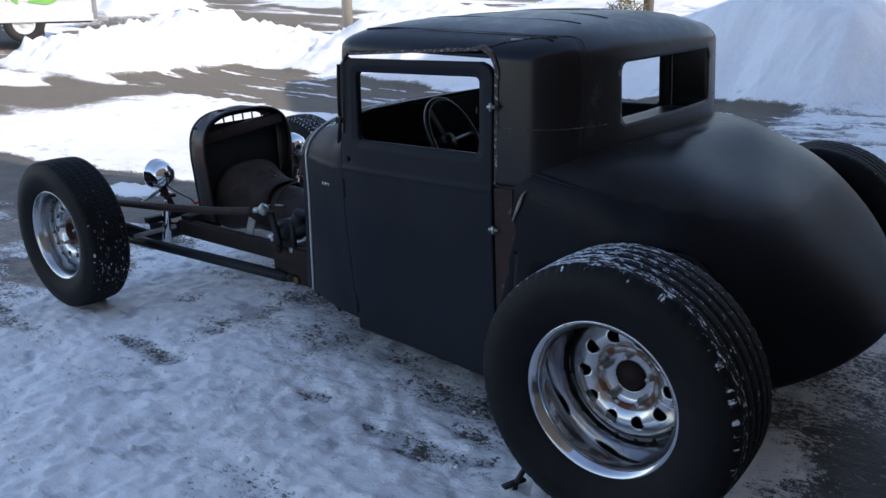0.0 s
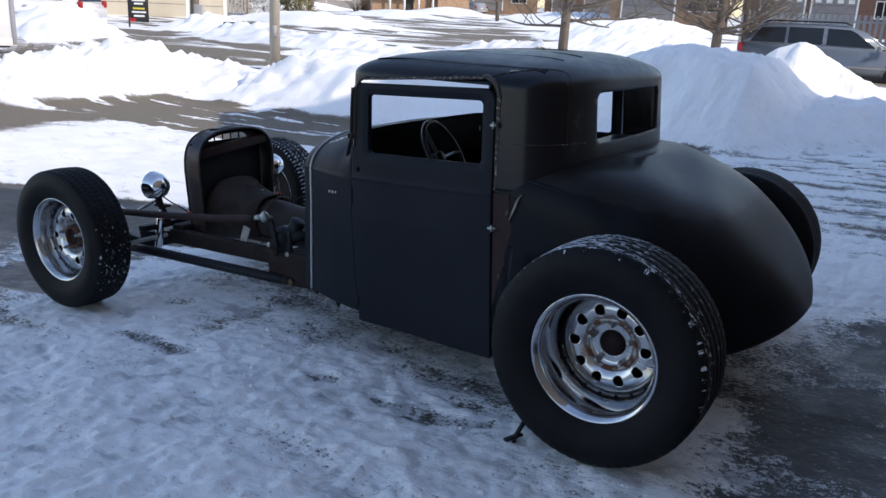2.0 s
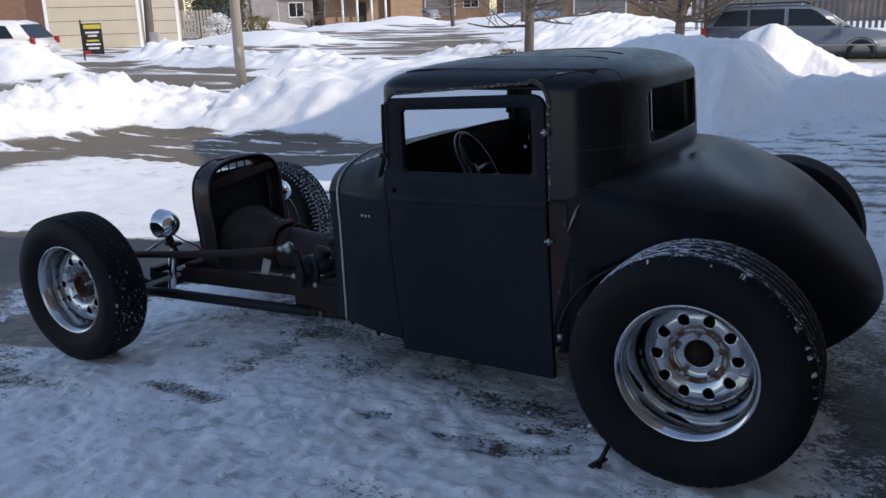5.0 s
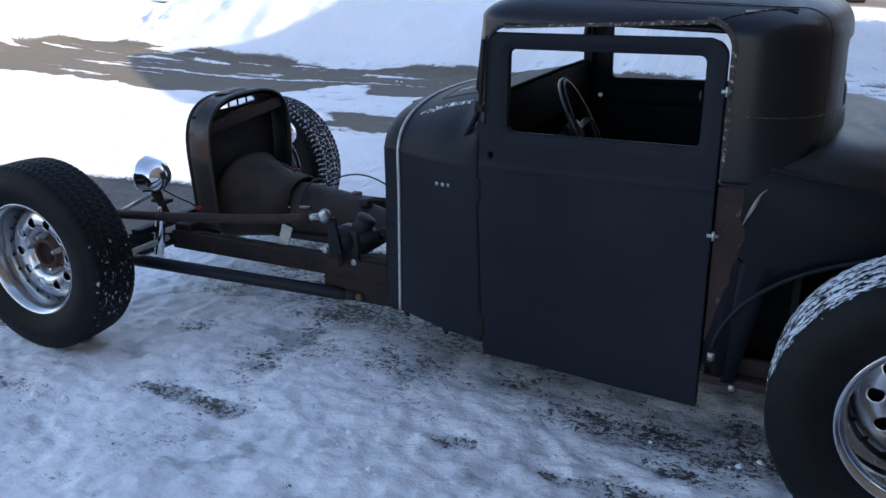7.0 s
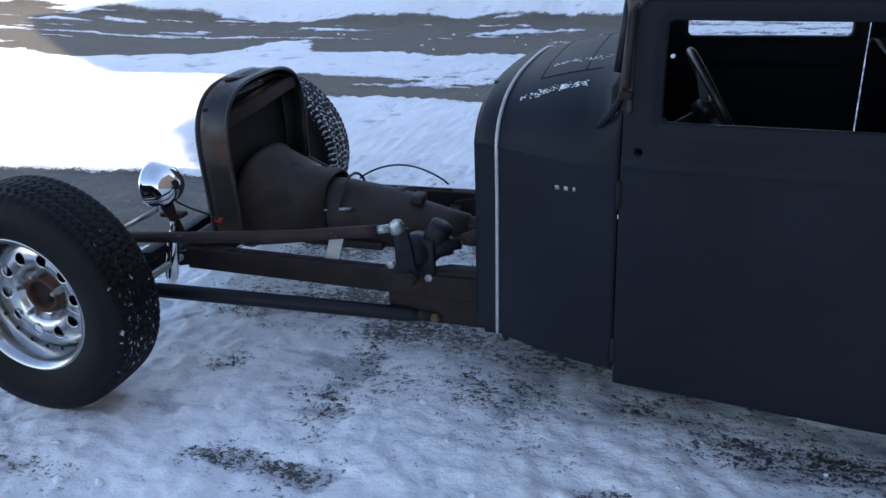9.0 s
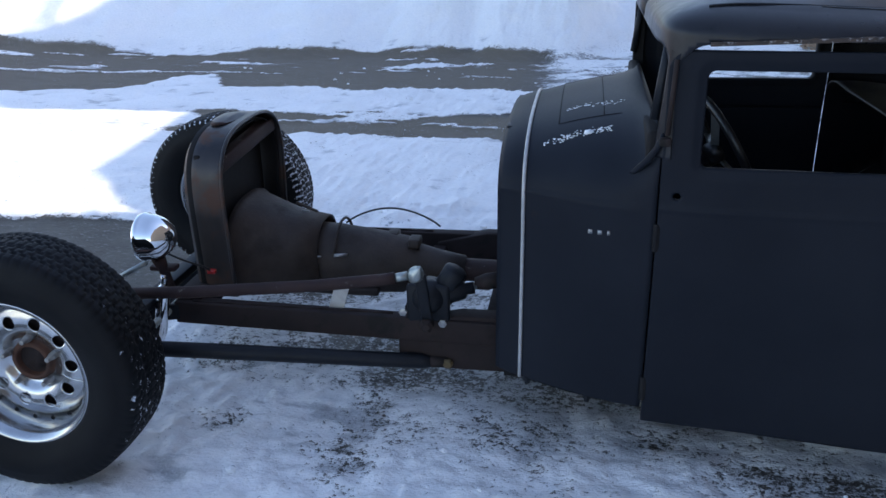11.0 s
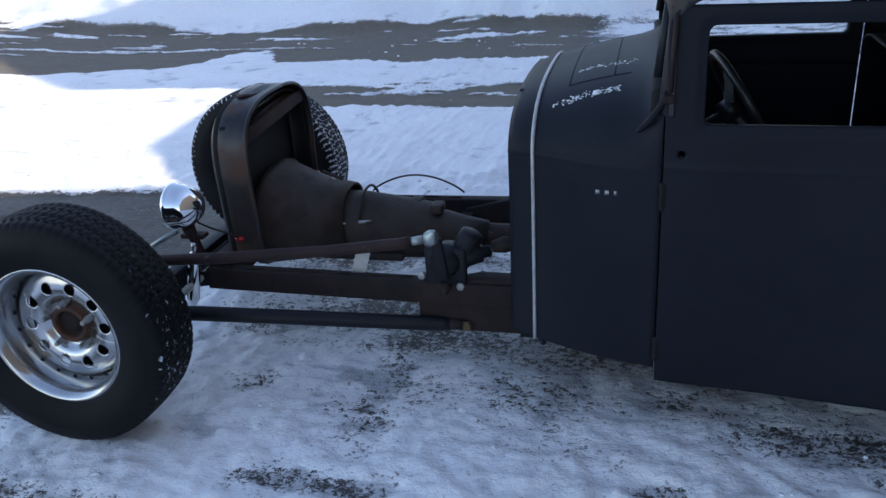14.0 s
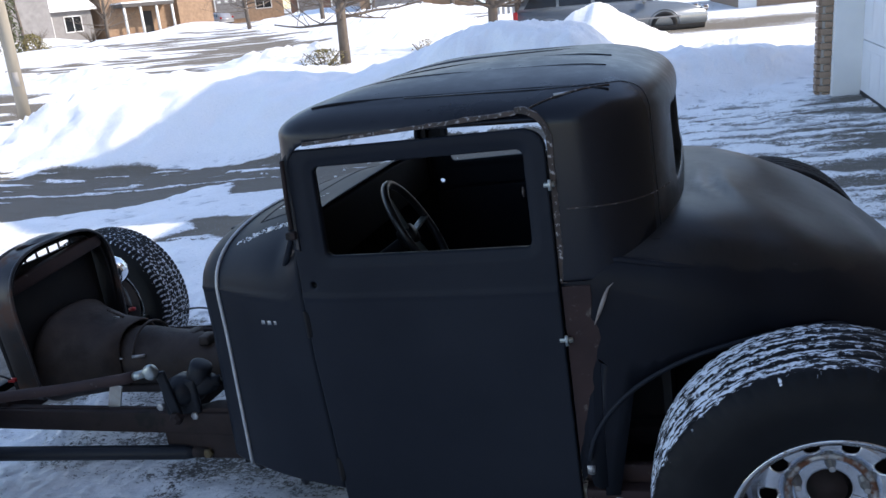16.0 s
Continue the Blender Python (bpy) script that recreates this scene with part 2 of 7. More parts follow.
def ground_material():
    """Snow, packed ice and asphalt, mixed by the sheet's own cover value and broken up by noise."""
    m, t, b, c = start_material("snow_and_asphalt")
    a = t.nodes.new("ShaderNodeAttribute")
    a.attribute_name = "cover"
    g = t.nodes.new("ShaderNodeAttribute")
    g.attribute_name = "grime"
    wide = ramp(t, noise_tex(t, c, 2.3, 6, 0.6), 0.32, 0.68)
    lump = ramp(t, noise_tex(t, c, 11.0, 3, 0.5), 0.3, 0.7)
    crumb = ramp(t, noise_tex(t, c, 42.0, 4, 0.62, (1.0, 1.35, 1.0)), 0.3, 0.7)
    grit = ramp(t, noise_tex(t, c, 140.0, 3, 0.6), 0.3, 0.7)

    def plus(x, k, y):
        n = t.nodes.new("ShaderNodeMath")
        n.operation = "MULTIPLY_ADD"
        t.links.new(x, n.inputs[0])
        n.inputs[1].default_value = k
        if isinstance(y, (int, float)):
            n.inputs[2].default_value = y
        else:
            t.links.new(y, n.inputs[2])
        return n.outputs[0]
    sand = ramp(t, noise_tex(t, c, 210.0, 2, 0.6), 0.3, 0.7)
    drag = ramp(t, noise_tex(t, c, 7.0, 5, 0.65, (0.45, 2.4, 1.0)), 0.32, 0.68)
    chips = ramp(t, noise_tex(t, c, 26.0, 3, 0.6, (1.0, 2.2, 1.0)), 0.60, 0.66)
    mixed = plus(crumb, 0.58, plus(lump, 0.26, plus(grit, 0.34, plus(sand, 0.18, a.outputs["Fac"]))))
    at = ramp(t, mixed, 1.06, 1.26)
    ice = t.nodes.new("ShaderNodeAttribute")
    ice.attribute_name = "ice"
    snow = blend(t, crumb, (0.82, 0.84, 0.86), (0.95, 0.955, 0.96))
    snow = blend(t, times(t, wide, 0.25), snow, (0.80, 0.82, 0.85))
    grey = blend(t, plus(crumb, 0.40, plus(grit, 0.35, times(t, sand, 0.25))), (0.24, 0.26, 0.285), (0.74, 0.76, 0.79))
    snow = blend(t, ramp(t, plus(crumb, 0.24, plus(drag, 0.42, plus(grit, 0.14, ice.outputs["Fac"]))), 0.70, 0.94), snow, grey)
    dirty = blend(t, plus(crumb, 0.4, plus(grit, 0.35, times(t, sand, 0.25))), (0.075, 0.075, 0.075), (0.62, 0.63, 0.64))
    snow = blend(t, g.outputs["Fac"], snow, dirty)
    asphalt = blend(t, plus(grit, 0.5, times(t, sand, 0.5)), (0.020, 0.020, 0.019), (0.078, 0.073, 0.067))
    asphalt = blend(t, times(t, wide, 0.5), asphalt, (0.080, 0.072, 0.063))
    asphalt = blend(t, times(t, chips, 0.3), asphalt, (0.5, 0.52, 0.55))
    dry = t.nodes.new("ShaderNodeAttribute")
    dry.attribute_name = "dry"
    # pale dry asphalt; its tan also holds the far street's sunlit tone
    salted = blend(t, plus(grit, 0.4, plus(sand, 0.3, times(t, drag, 0.3))), (0.096, 0.084, 0.066), (0.190, 0.166, 0.130))
    salted = blend(t, times(t, ramp(t, noise_tex(t, c, 55.0, 3, 0.6, (1.0, 2.0, 1.0)), 0.655, 0.69), 0.8), salted, (0.60, 0.63, 0.67))
    asphalt = blend(t, dry.outputs["Fac"], asphalt, salted)
    t.links.new(blend(t, at, asphalt, snow), b.inputs["Base Color"])
    t.links.new(blend_value(t, at, blend_value(t, dry.outputs["Fac"], blend_value(t, wide, 0.3, 0.75), 0.9), blend_value(t, lump, 0.45, 0.75)), b.inputs["Roughness"])
    add_bump(t, b, plus(lump, 0.55, plus(crumb, 0.27, plus(grit, 0.09, plus(sand, 0.03, times(t, at, 0.30))))), 0.6, 0.012)
    return m


M_GROUND = ground_material()
M_SNOW = surface("old_snow", (0.84, 0.86, 0.88), (0.74, 0.77, 0.81), 2.0, (0.55, 0.7), 0.0, 30, 0.4, 0.01)

# ---- small mesh tools ----
def mesh_object(name, bm, material, parent=None, smooth=True):
    me = bpy.data.meshes.new(name)
    bm.normal_update()
    bm.to_mesh(me)
    bm.free()
    if material:
        me.materials.append(material)
    for p in me.polygons:
        p.use_smooth = smooth
    ob = new(name, me)
    if parent:
        ob.parent = parent
    return ob


def part(name, bm, material, parent, label="", smooth=True, edge=0.0, thick=0.0):
    """One mesh under a thing or a part. edge: bevelled edges; thick: a sheet's thickness."""
    ob = mesh_object(name, bm, material, parent, smooth)
    if thick:
        s = ob.modifiers.new("thickness", "SOLIDIFY")
        s.thickness, s.offset = abs(thick), -1 if thick > 0 else 1
    if edge:
        w = ob.modifiers.new("edges", "BEVEL")
        w.width, w.segments, w.limit_method, w.angle_limit = edge, 2, "ANGLE", radians(35)
    if label:
        tagged(ob, label)
    return ob


def thing(name, label, category, m=None, group="", kind=""):
    ob = new(name)
    ob.empty_display_size = 0.1
    if m is not None:
        ob.matrix_world = m
    return tagged(ob, label, category, group, kind)


def box(lo, hi, m=None, bm=None):
    bm = bm or bmesh.new()
    c, s = (Vector(lo) + Vector(hi)) / 2, Vector(hi) - Vector(lo)
    t = Matrix.Translation(c) @ Matrix.Diagonal((*s, 1))
    bmesh.ops.create_cube(bm, size=1, matrix=(m @ t) if m else t)
    return bm


def beam(a, b, width, height, bm=None, up=(0, 0, 1)):
    """A rectangular bar from a to b."""
    a, b = Vector(a), Vector(b)
    z = (b - a).normalized()
    x = Vector(up).cross(z).normalized()
    y = z.cross(x)
    m = Matrix((x, y, z)).transposed().to_4x4()
    m.translation = (a + b) / 2
    return box((-width / 2, -height / 2, -(b - a).length / 2), (width / 2, height / 2, (b - a).length / 2), m, bm)


def tube(points, radius, bm=None, sides=12, closed=False):
    """A round bar along points; radius: one number or one for each point."""
    bm = bm or bmesh.new()
    pts = [Vector(p) for p in points]
    n = len(pts)
    rad = radius if isinstance(radius, (list, tuple)) else [radius] * n
    rings, side = [], None
    for i, p in enumerate(pts):
        a = pts[(i - 1) % n] if closed or i else p
        b = pts[(i + 1) % n] if closed or i < n - 1 else p
        d = (b - a).normalized()
        if side is None:
            side = d.cross(Vector((0.31, 0.2, 0.93))).normalized()
        side = (side - d * side.dot(d)).normalized()
        other = d.cross(side)
        rings.append([bm.verts.new(p + rad[i] * (math.cos(2 * math.pi * k / sides) * side + math.sin(2 * math.pi * k / sides) * other))
                      for k in range(sides)])
    for i in range(n if closed else n - 1):
        r, q = rings[i], rings[(i + 1) % n]
        for k in range(sides):
            bm.faces.new((r[k], r[(k + 1) % sides], q[(k + 1) % sides], q[k]))
    if not closed:
        bm.faces.new(rings[0][::-1])
        bm.faces.new(rings[-1])
    return bm


def lathe(profile, m=None, sides=48, bm=None, cap=True):
    """Turns (radius, height) pairs round z."""
    bm = bm or bmesh.new()
    m = m or Matrix()
    rings = []
    for r, h in profile:
        rings.append([bm.verts.new(m @ Vector((r * math.cos(2 * math.pi * k / sides), r * math.sin(2 * math.pi * k / sides), h)))
                      for k in range(sides)])
    for a, b in zip(rings, rings[1:]):
        for k in range(sides):
            bm.faces.new((a[k], a[(k + 1) % sides], b[(k + 1) % sides], b[k]))
    if cap:
        for r, ring in ((profile[0][0], rings[0][::-1]), (profile[-1][0], rings[-1])):
            if r > 1e-5:
                bm.faces.new(ring)
    bmesh.ops.remove_doubles(bm, verts=[v for r in (rings[0], rings[-1]) for v in r], dist=1e-6)
    return bm


def trimmed(surf, us, vs, keep=None, flip=False):
    """A sheet over a grid of u and v, cut along the line where keep(u, v) is nought."""
    us, vs = np.asarray(us, float), np.asarray(vs, float)
    uu, vv = np.meshgrid(us, vs, indexing="ij")
    nu, nv = uu.shape
    kept = np.ones((nu - 1, nv - 1), bool)
    if keep is not None:
        cu, cv = (uu[:-1, :-1] + uu[1:, 1:]) / 2, (vv[:-1, :-1] + vv[1:, 1:]) / 2
        kept = keep(cu, cv) > 0
        near = np.zeros((nu, nv), int)
        for i, j in ((0, 0), (0, 1), (1, 0), (1, 1)):
            near[i:nu - 1 + i, j:nv - 1 + j] += kept
        full = np.zeros((nu, nv), int)
        for i, j in ((0, 0), (0, 1), (1, 0), (1, 1)):
            full[i:nu - 1 + i, j:nv - 1 + j] += 1
        rim = (near > 0) & (near < full)
        hu, hv = (us[1] - us[0]), (vs[1] - vs[0])
        for _ in range(3):
            f = keep(uu, vv)
            e = 1e-4
            fu, fv = (keep(uu + e, vv) - f) / e, (keep(uu, vv + e) - f) / e
            g = np.maximum(fu ** 2 + fv ** 2, 1e-9)
            uu = np.where(rim, uu - np.clip(f * fu / g, -hu, hu), uu)
            vv = np.where(rim, vv - np.clip(f * fv / g, -hv, hv), vv)
    x, y, z = surf(uu, vv)
    bm = bmesh.new()
    verts = {}

    def vert(i, j):
        if (i, j) not in verts:
            verts[i, j] = bm.verts.new((float(x[i, j]), float(y[i, j]), float(z[i, j])))
        return verts[i, j]
    for i in range(nu - 1):
        for j in range(nv - 1):
            if kept[i, j]:
                q = [vert(i, j), vert(i + 1, j), vert(i + 1, j + 1), vert(i, j + 1)]
                bm.faces.new(q[::-1] if flip else q)
    return bm


def round_box(u, v, u0, u1, v0, v1, r):
    """Distance inside a rectangle with rounded corners: above nought inside."""
    du, dv = np.abs(u - (u0 + u1) / 2) - (u1 - u0) / 2 + r, np.abs(v - (v0 + v1) / 2) - (v1 - v0) / 2 + r
    return r - np.hypot(np.maximum(du, 0), np.maximum(dv, 0)) - np.minimum(np.maximum(du, dv), 0)


def curve_through(xs, ys):
    """A smooth function through a few points."""
    xs, ys = np.asarray(xs, float), np.asarray(ys, float)
    d = np.gradient(ys, xs)

    def f(x):
        x = np.clip(x, xs[0], xs[-1])
        i = np.clip(np.searchsorted(xs, x) - 1, 0, len(xs) - 2)
        h = xs[i + 1] - xs[i]
        t = (x - xs[i]) / h
        return ((2 * t ** 3 - 3 * t ** 2 + 1) * ys[i] + (t ** 3 - 2 * t ** 2 + t) * h * d[i]
                + (3 * t ** 2 - 2 * t ** 3) * ys[i + 1] + (t ** 3 - t ** 2) * h * d[i + 1])
    return f


def power(c, e):
    return np.sign(c) * np.abs(c) ** e


def soft(x, a, b):
    t = np.clip((np.asarray(x, float) - a) / (b - a), 0.0, 1.0)
    return t * t * (3 - 2 * t)


def lattice(ix, iy, seed):
    """An even random direction for each corner of a grid."""
    h = (ix.astype(np.int64) * 73856093) ^ (iy.astype(np.int64) * 19349663) ^ (int(seed * 1000) * 83492791)
    h = (h ^ (h >> 13)) * 1274126177 & 0x7FFFFFFF
    h = (h ^ (h >> 15)) * 668265263 & 0x7FFFFFFF
    return (h % 65536) / 65536 * 2 * math.pi


def gradient_noise(x, y, seed):
    x, y = np.asarray(x, float), np.asarray(y, float)
    ix, iy = np.floor(x), np.floor(y)
    fx, fy = x - ix, y - iy
    ux, uy = fx ** 3 * (fx * (6 * fx - 15) + 10), fy ** 3 * (fy * (6 * fy - 15) + 10)
    out = 0.0
    for dx in (0, 1):
        for dy in (0, 1):
            a = lattice(ix + dx, iy + dy, seed)
            w = (ux if dx else 1 - ux) * (uy if dy else 1 - uy)
            out = out + w * (np.cos(a) * (fx - dx) + np.sin(a) * (fy - dy))
    return out * 1.25


def fbm(x, y, seed=0.0, octaves=4):
    s, a = 0.0, 1.0
    for k in range(octaves):
        s = s + a * gradient_noise(x, y, seed + 7.3 * k)
        x, y, a = x * 2.03 + 3.1, y * 2.03 - 1.7, a * 0.5
    return s


# ---- ground: driveway, snow banks and street as one sheet ----
def hump(x, y, cx, cy, rx, ry, h, p=1.0):
    d = ((x - cx) / rx) ** 2 + ((y - cy) / ry) ** 2
    return h * np.exp(-d ** p)


def base_height(x, y):
    """The driveway's plane, levelling out towards the street."""
    px, py = np.clip(x, -7.0, 3.0), np.clip(y, -6.0, 7.0)
    z = 0.056 * px - 0.012 * py
    far = np.maximum(np.maximum(soft(-x, 17.0, 30.0), soft(y, 7.0, 12.0)), soft(-y, 6, 12))
    return z * (1 - far) + 0.02 * far


def bank_height(x, y):
    """Shovelled snow banks beside the driveway and along the street."""
    z = 0.0
    # the long bank along the neighbouring lot
    along = soft(x, -12.0, -8.6) * (1 - soft(x, 0.5, 1.4) * 0.25)
    crest = 0.78 + 0.22 * fbm(x * 0.5, 1.0, 4.0, 2) + hump(x, y, -2.7, 8.6, 1.3, 1.8, 0.30) - hump(x, 0 * y, -5.6, 0, 1.4, 9, 0.16)
    turn = np.maximum(x + 1.5, 0)
    foot = 6.65 + 0.28 * fbm(x * 0.7, 0.3, 9.0, 3) * (1 - soft(x, -2, 0)) + 0.9 * turn
    z += along * np.maximum(crest, 0.3) * soft(y, foot, foot + 1.7 - 0.28 * np.minimum(turn, 2.8)) * (1 - 0.97 * soft(y, 9.3, 13.0)) * (1 - 0.56 * soft(x, -1.75, -1.0))
    z += hump(x, y, -1.6, 11.6, 0.95, 0.85, 0.62, 1.4) + hump(x, y, 0.7, 11.5, 1.3, 1.0, 0.15)
    # mounds between the driveway's end and the street
    z += hump(x, y, -13.0, 6.7, 1.25, 1.3, 0.74, 1.3) + hump(x, y, -12.6, 8.3, 1.5, 1.2, 0.36, 1.4) + hump(x, y, -13.4, 4.9, 1.6, 0.9, 0.42, 1.4)
    z += hump(x, y, -21.3, 11.2, 1.8, 1.2, 0.74, 1.2) + hump(x, y, -17.2, 14.9, 2.2, 0.9, 0.42) + hump(x, y, -13.4, 14.0, 1.8, 0.9, 0.4)
    z += hump(x, y, -21.4, 17.0, 1.6, 1.0, 0.55) + hump(x, y, -9.6, 17.0, 2.0, 1.3, 0.4) + hump(x, y, -9.0, 22.5, 2.6, 1.5, 0.5)
    z += hump(x, y, -27.0, 28.0, 4, 1.6, 0.55) + hump(x, y, -24.5, 26.0, 2.2, 1.2, 0.5) + hump(x, y, -12, 31, 3, 2.0, 0.85)
    z += hump(x, y, -36, 48.0, 4, 1.8, 0.55) + hump(x, y, -25.0, 52.0, 4, 2.0, 0.7) + hump(x, y, -17, 46, 5, 2.5, 0.9)
    z += hump(x, y, -43, 66.0, 4, 2.4, 0.8) + hump(x, y, -33.0, 74.0, 6, 3.0, 0.9) + hump(x, y, -56, 60, 5, 2.4, 0.7)
    return z


def lane(v, a, b, s):
    return soft(v, a - s, a + s) * (1 - soft(v, b - s, b + s))


# small thawed patches: place, half sizes, depth of the thaw
THAWED = ((-2.23, -0.94, 0.11, 0.05, 0.38), (-1.99, -0.95, 0.13, 0.06, 0.46), (-2.46, -0.48, 0.16, 0.06, 0.36), (-2.05, -0.65, 0.10, 0.13, 0.40), (-2.05, -0.33, 0.11, 0.06, 0.34), (-1.75, -0.46, 0.40, 0.13, 0.20), (-0.75, -0.62, 0.45, 0.10, 0.14),
          (-1.17, -0.86, 0.055, 0.055, 0.5), (-1.24, -0.85, 0.04, 0.03, 0.3), (-0.86, -0.90, 0.09, 0.045, 0.42), (-0.56, -0.74, 0.11, 0.045, 0.46), (-0.63, -0.90, 0.14, 0.06, 0.48),
          (-0.40, -0.85, 0.05, 0.04, 0.3), (-0.07, -1.0, 0.12, 0.06, 0.34), (0.31, -0.55, 0.12, 0.1, 0.34), (-1.55, -1.25, 0.05, 0.03, 0.3), (-2.75, -1.15, 0.3, 0.05, 0.28), (-1.5, -0.72, 0.2, 0.05, 0.2))


# bared stretches of the streets: place, half sizes, share
STREETS = ((-10.1, 5.7, 0.9, 1.0, 0.7), (-10.4, 3.2, 0.9, 1.6, 0.6), (-16.4, 6.6, 1.3, 1.8, 0.6), (-15.5, 11.2, 2.4, 0.9, 0.8), (-19.5, 12.6, 2.6, 0.9, 0.8), (-23.0, 14.2, 2.0, 0.8, 0.7),
           (-18.0, 7.7, 1.6, 0.7, 0.7), (-13.8, 5.6, 1.3, 0.5, 0.6), (-19.6, 9.4, 2.4, 0.7, 0.7), (-16.4, 27.2, 1.9, 4.2, 0.85), (-21.5, 33.0, 3.2, 2.6, 0.8), (-14.0, 21.8, 1.5, 2.2, 0.8),
           (-15.9, 17.8, 1.5, 0.7, 0.8), (-24.4, 25.2, 1.2, 0.5, 0.6), (-0.6, 19.0, 3.4, 1.4, 0.8), (-30, 43, 5, 1.2, 0.7),
           (1.0, 21, 3, 1.6, 0.7), (-38, 58, 6, 1.6, 0.7))


def road_shares(x, y, ragged):
    """Where the far half of the driveway lies bare, 0 to 1."""
    q = y + ragged
    near_edge = np.where(x < -5.25, 4.48 + 0.30 * soft(x, -7.0, -5.6) + 0.75 * soft(x, -5.85, -5.4), 4.97 + 0.7 * (1 - soft(x, -5.25, -4.75)))
    far_edge = 6.98 + 0.10 * np.sin(1.3 * x) + 0.12 * fbm(x * 0.8, 0.7, 91.0, 3)
    wide = soft(q, near_edge - 0.03, near_edge + 0.05) * (1 - soft(q, far_edge - 0.06, far_edge + 0.04)) * soft(-x, 1.5, 2.2)
    narrow = lane(q, 3.2, 3.92, 0.05) * soft(x + 0.9 * np.abs(y - 3.55) - 0.4 * ragged, -4.4, -4.2) * (1 - soft(x, -2.0, -1.2))
    return np.maximum(wide, narrow)


def cover_at(x, y, lift):
    """(snow cover 0 to 1, grime 0 to 1): where tyres, shovels and the thaw have bared the asphalt."""
    c = 0.90 + 0.12 * fbm(x * 1.1, y * 1.4, 5.0, 3)
    grime = 0.05 + 0.12 * fbm(x * 2, y * 2, 21.0, 3)
    drive = (x > -13) & (x < 1.5) & (y < 8.5)
    c0, g0 = c, grime
    st = fbm(x * 0.5, (y + 0.30 * fbm(x * 0.7, y * 0.6, 14.0, 3)) * 3.2, 11.0, 5)
    ragged = 0.10 * fbm(x * 1.3, y * 1.6, 2.0, 3) + 0.05 * fbm(x * 6.0, y * 7.0, 12.0, 3)
    # the plain wheel road along the far half of the driveway, its near edge notched by a tongue of snow
    bare = road_shares(x, y, ragged)
    c -= 1.30 * bare
    # ribs of ice and a row of crumbs left on it
    c += 1.2 * bare * np.exp(-((y + ragged * 0.5 - 5.70 - 0.05 * (x + 6)) / 0.055) ** 2) * (1 - soft(x, -5.1, -4.3))
    c += bare * lane(y + ragged, 6.05, 6.42, 0.06) * (0.42 + 0.55 * fbm(x * 5.0, y * 9.0, 23.0, 3))
    c += 1.1 * bare * soft(fbm(x * 0.8, y * 4.0, 31.0, 4) + 0.16 * soft(-x, 7.5, 9.0), 0.34, 0.46) * (1 - lane(y, 4.4, 5.6, 0.1) * (x > -8))
    # a bared, trodden stretch before the nose, with islands of snow on it
    nose = lane(y + 0.8 * ragged, 0.18 + 0.10 * (x + 4.5), 1.22 + 0.08 * (x + 4.5), 0.05) * (1 - soft(x + ragged, -3.3, -2.7)) * soft(x, -8.5, -7.2)
    c -= 1.15 * nose * (1 - 1.1 * lane(y + ragged, 0.62, 0.92, 0.04) * lane(x + 2 * ragged, -5.35, -4.6, 0.08))
    c -= 0.30 * lane(y + ragged, -1.6, 0.15, 0.25) * (1 - soft(x, -3.5, -2.8))
    c -= 0.62 * lane(y + ragged, -1.6, 0.15, 0.25) * (1 - soft(x, -3.5, -2.8)) * soft(fbm(x * 0.9, y * 2.6, 8.0, 4), -0.3, 0.2)
    # the open end of the driveway
    c -= 0.85 * soft(-x, 9.3, 10.6) * soft(fbm(x * 0.3, y * 1.1, 6.0, 3), -0.12, 0.2)
    # swept, streaky stretch before the garage
    near_garage = soft(x, -2.4, -1.2) * soft(y, 2.0, 3.2) * (1 - soft(y, 6.6 + 0.9 * np.maximum(x + 1.5, 0) * 0.5, 7.6 + 0.9 * np.maximum(x + 1.5, 0) * 0.5))
    st2 = 0.55 * st + 0.75 * fbm(x * 1.1, (y + 0.2 * fbm(x * 1.5, y * 1.5, 18.0, 3)) * 5.5, 13.0, 4)
    c -= near_garage * (0.10 + 0.44 * soft(st2, -0.15, 0.5))
    c -= 0.42 * soft(x, 0.45, 1.2) * lane(y, 2.0, 7.4, 0.4) * (0.7 + 0.8 * st2)
    # wet asphalt behind the car's tail
    tail = soft(x, 0.22, 0.6) * lane(y, -2.0, 1.2, 0.4)
    c -= tail * (0.50 + 0.58 * soft(fbm(x * 2.6, y * 2.0, 3.0, 4), -0.30, 0.22))
    c -= 0.12 * soft(x, -0.4, 0.6) * (1 - soft(y, -0.9, -0.4)) * soft(st, -0.3, 0.4)
    # thawed strip under the door and the frame, gritty and thin
    wx, wy = x + 0.07 * fbm(x * 5, y * 5, 71.0, 3), y + 0.05 * fbm(x * 5, y * 6, 72.0, 3)
    mid = -0.30 - 0.21 * soft(x, -1.5, -0.5)
    strip = np.exp(-(np.abs(wy - mid) / 0.19) ** 2.5) * lane(x, -1.75, -0.12, 0.25)
    c -= strip * (0.20 + 0.30 * soft(x, -1.5, -0.7)) * (0.65 + 0.5 * fbm(x * 4, y * 7, 15.0, 3))
    under = lane(wy, -0.24, 0.62, 0.12) * lane(x, -2.75, 0.4, 0.3)
    c -= under * (0.40 + 0.30 * fbm(x * 2.2, y * 4.2, 16.0, 3))
    grime += 0.30 * under + 0.40 * strip
    loose = soft(fbm(x * 1.6, y * 3.0, 17.0, 4), 0.02, 0.5) * lane(y, -1.9, -0.55, 0.35) * lane(x, -3.3, 0.2, 0.5)
    c -= 0.16 * loose
    for sx, sy, rx, ry, k in THAWED:
        c -= k * np.exp(-((wx - sx) / rx) ** 2 - ((wy - sy) / ry) ** 2)
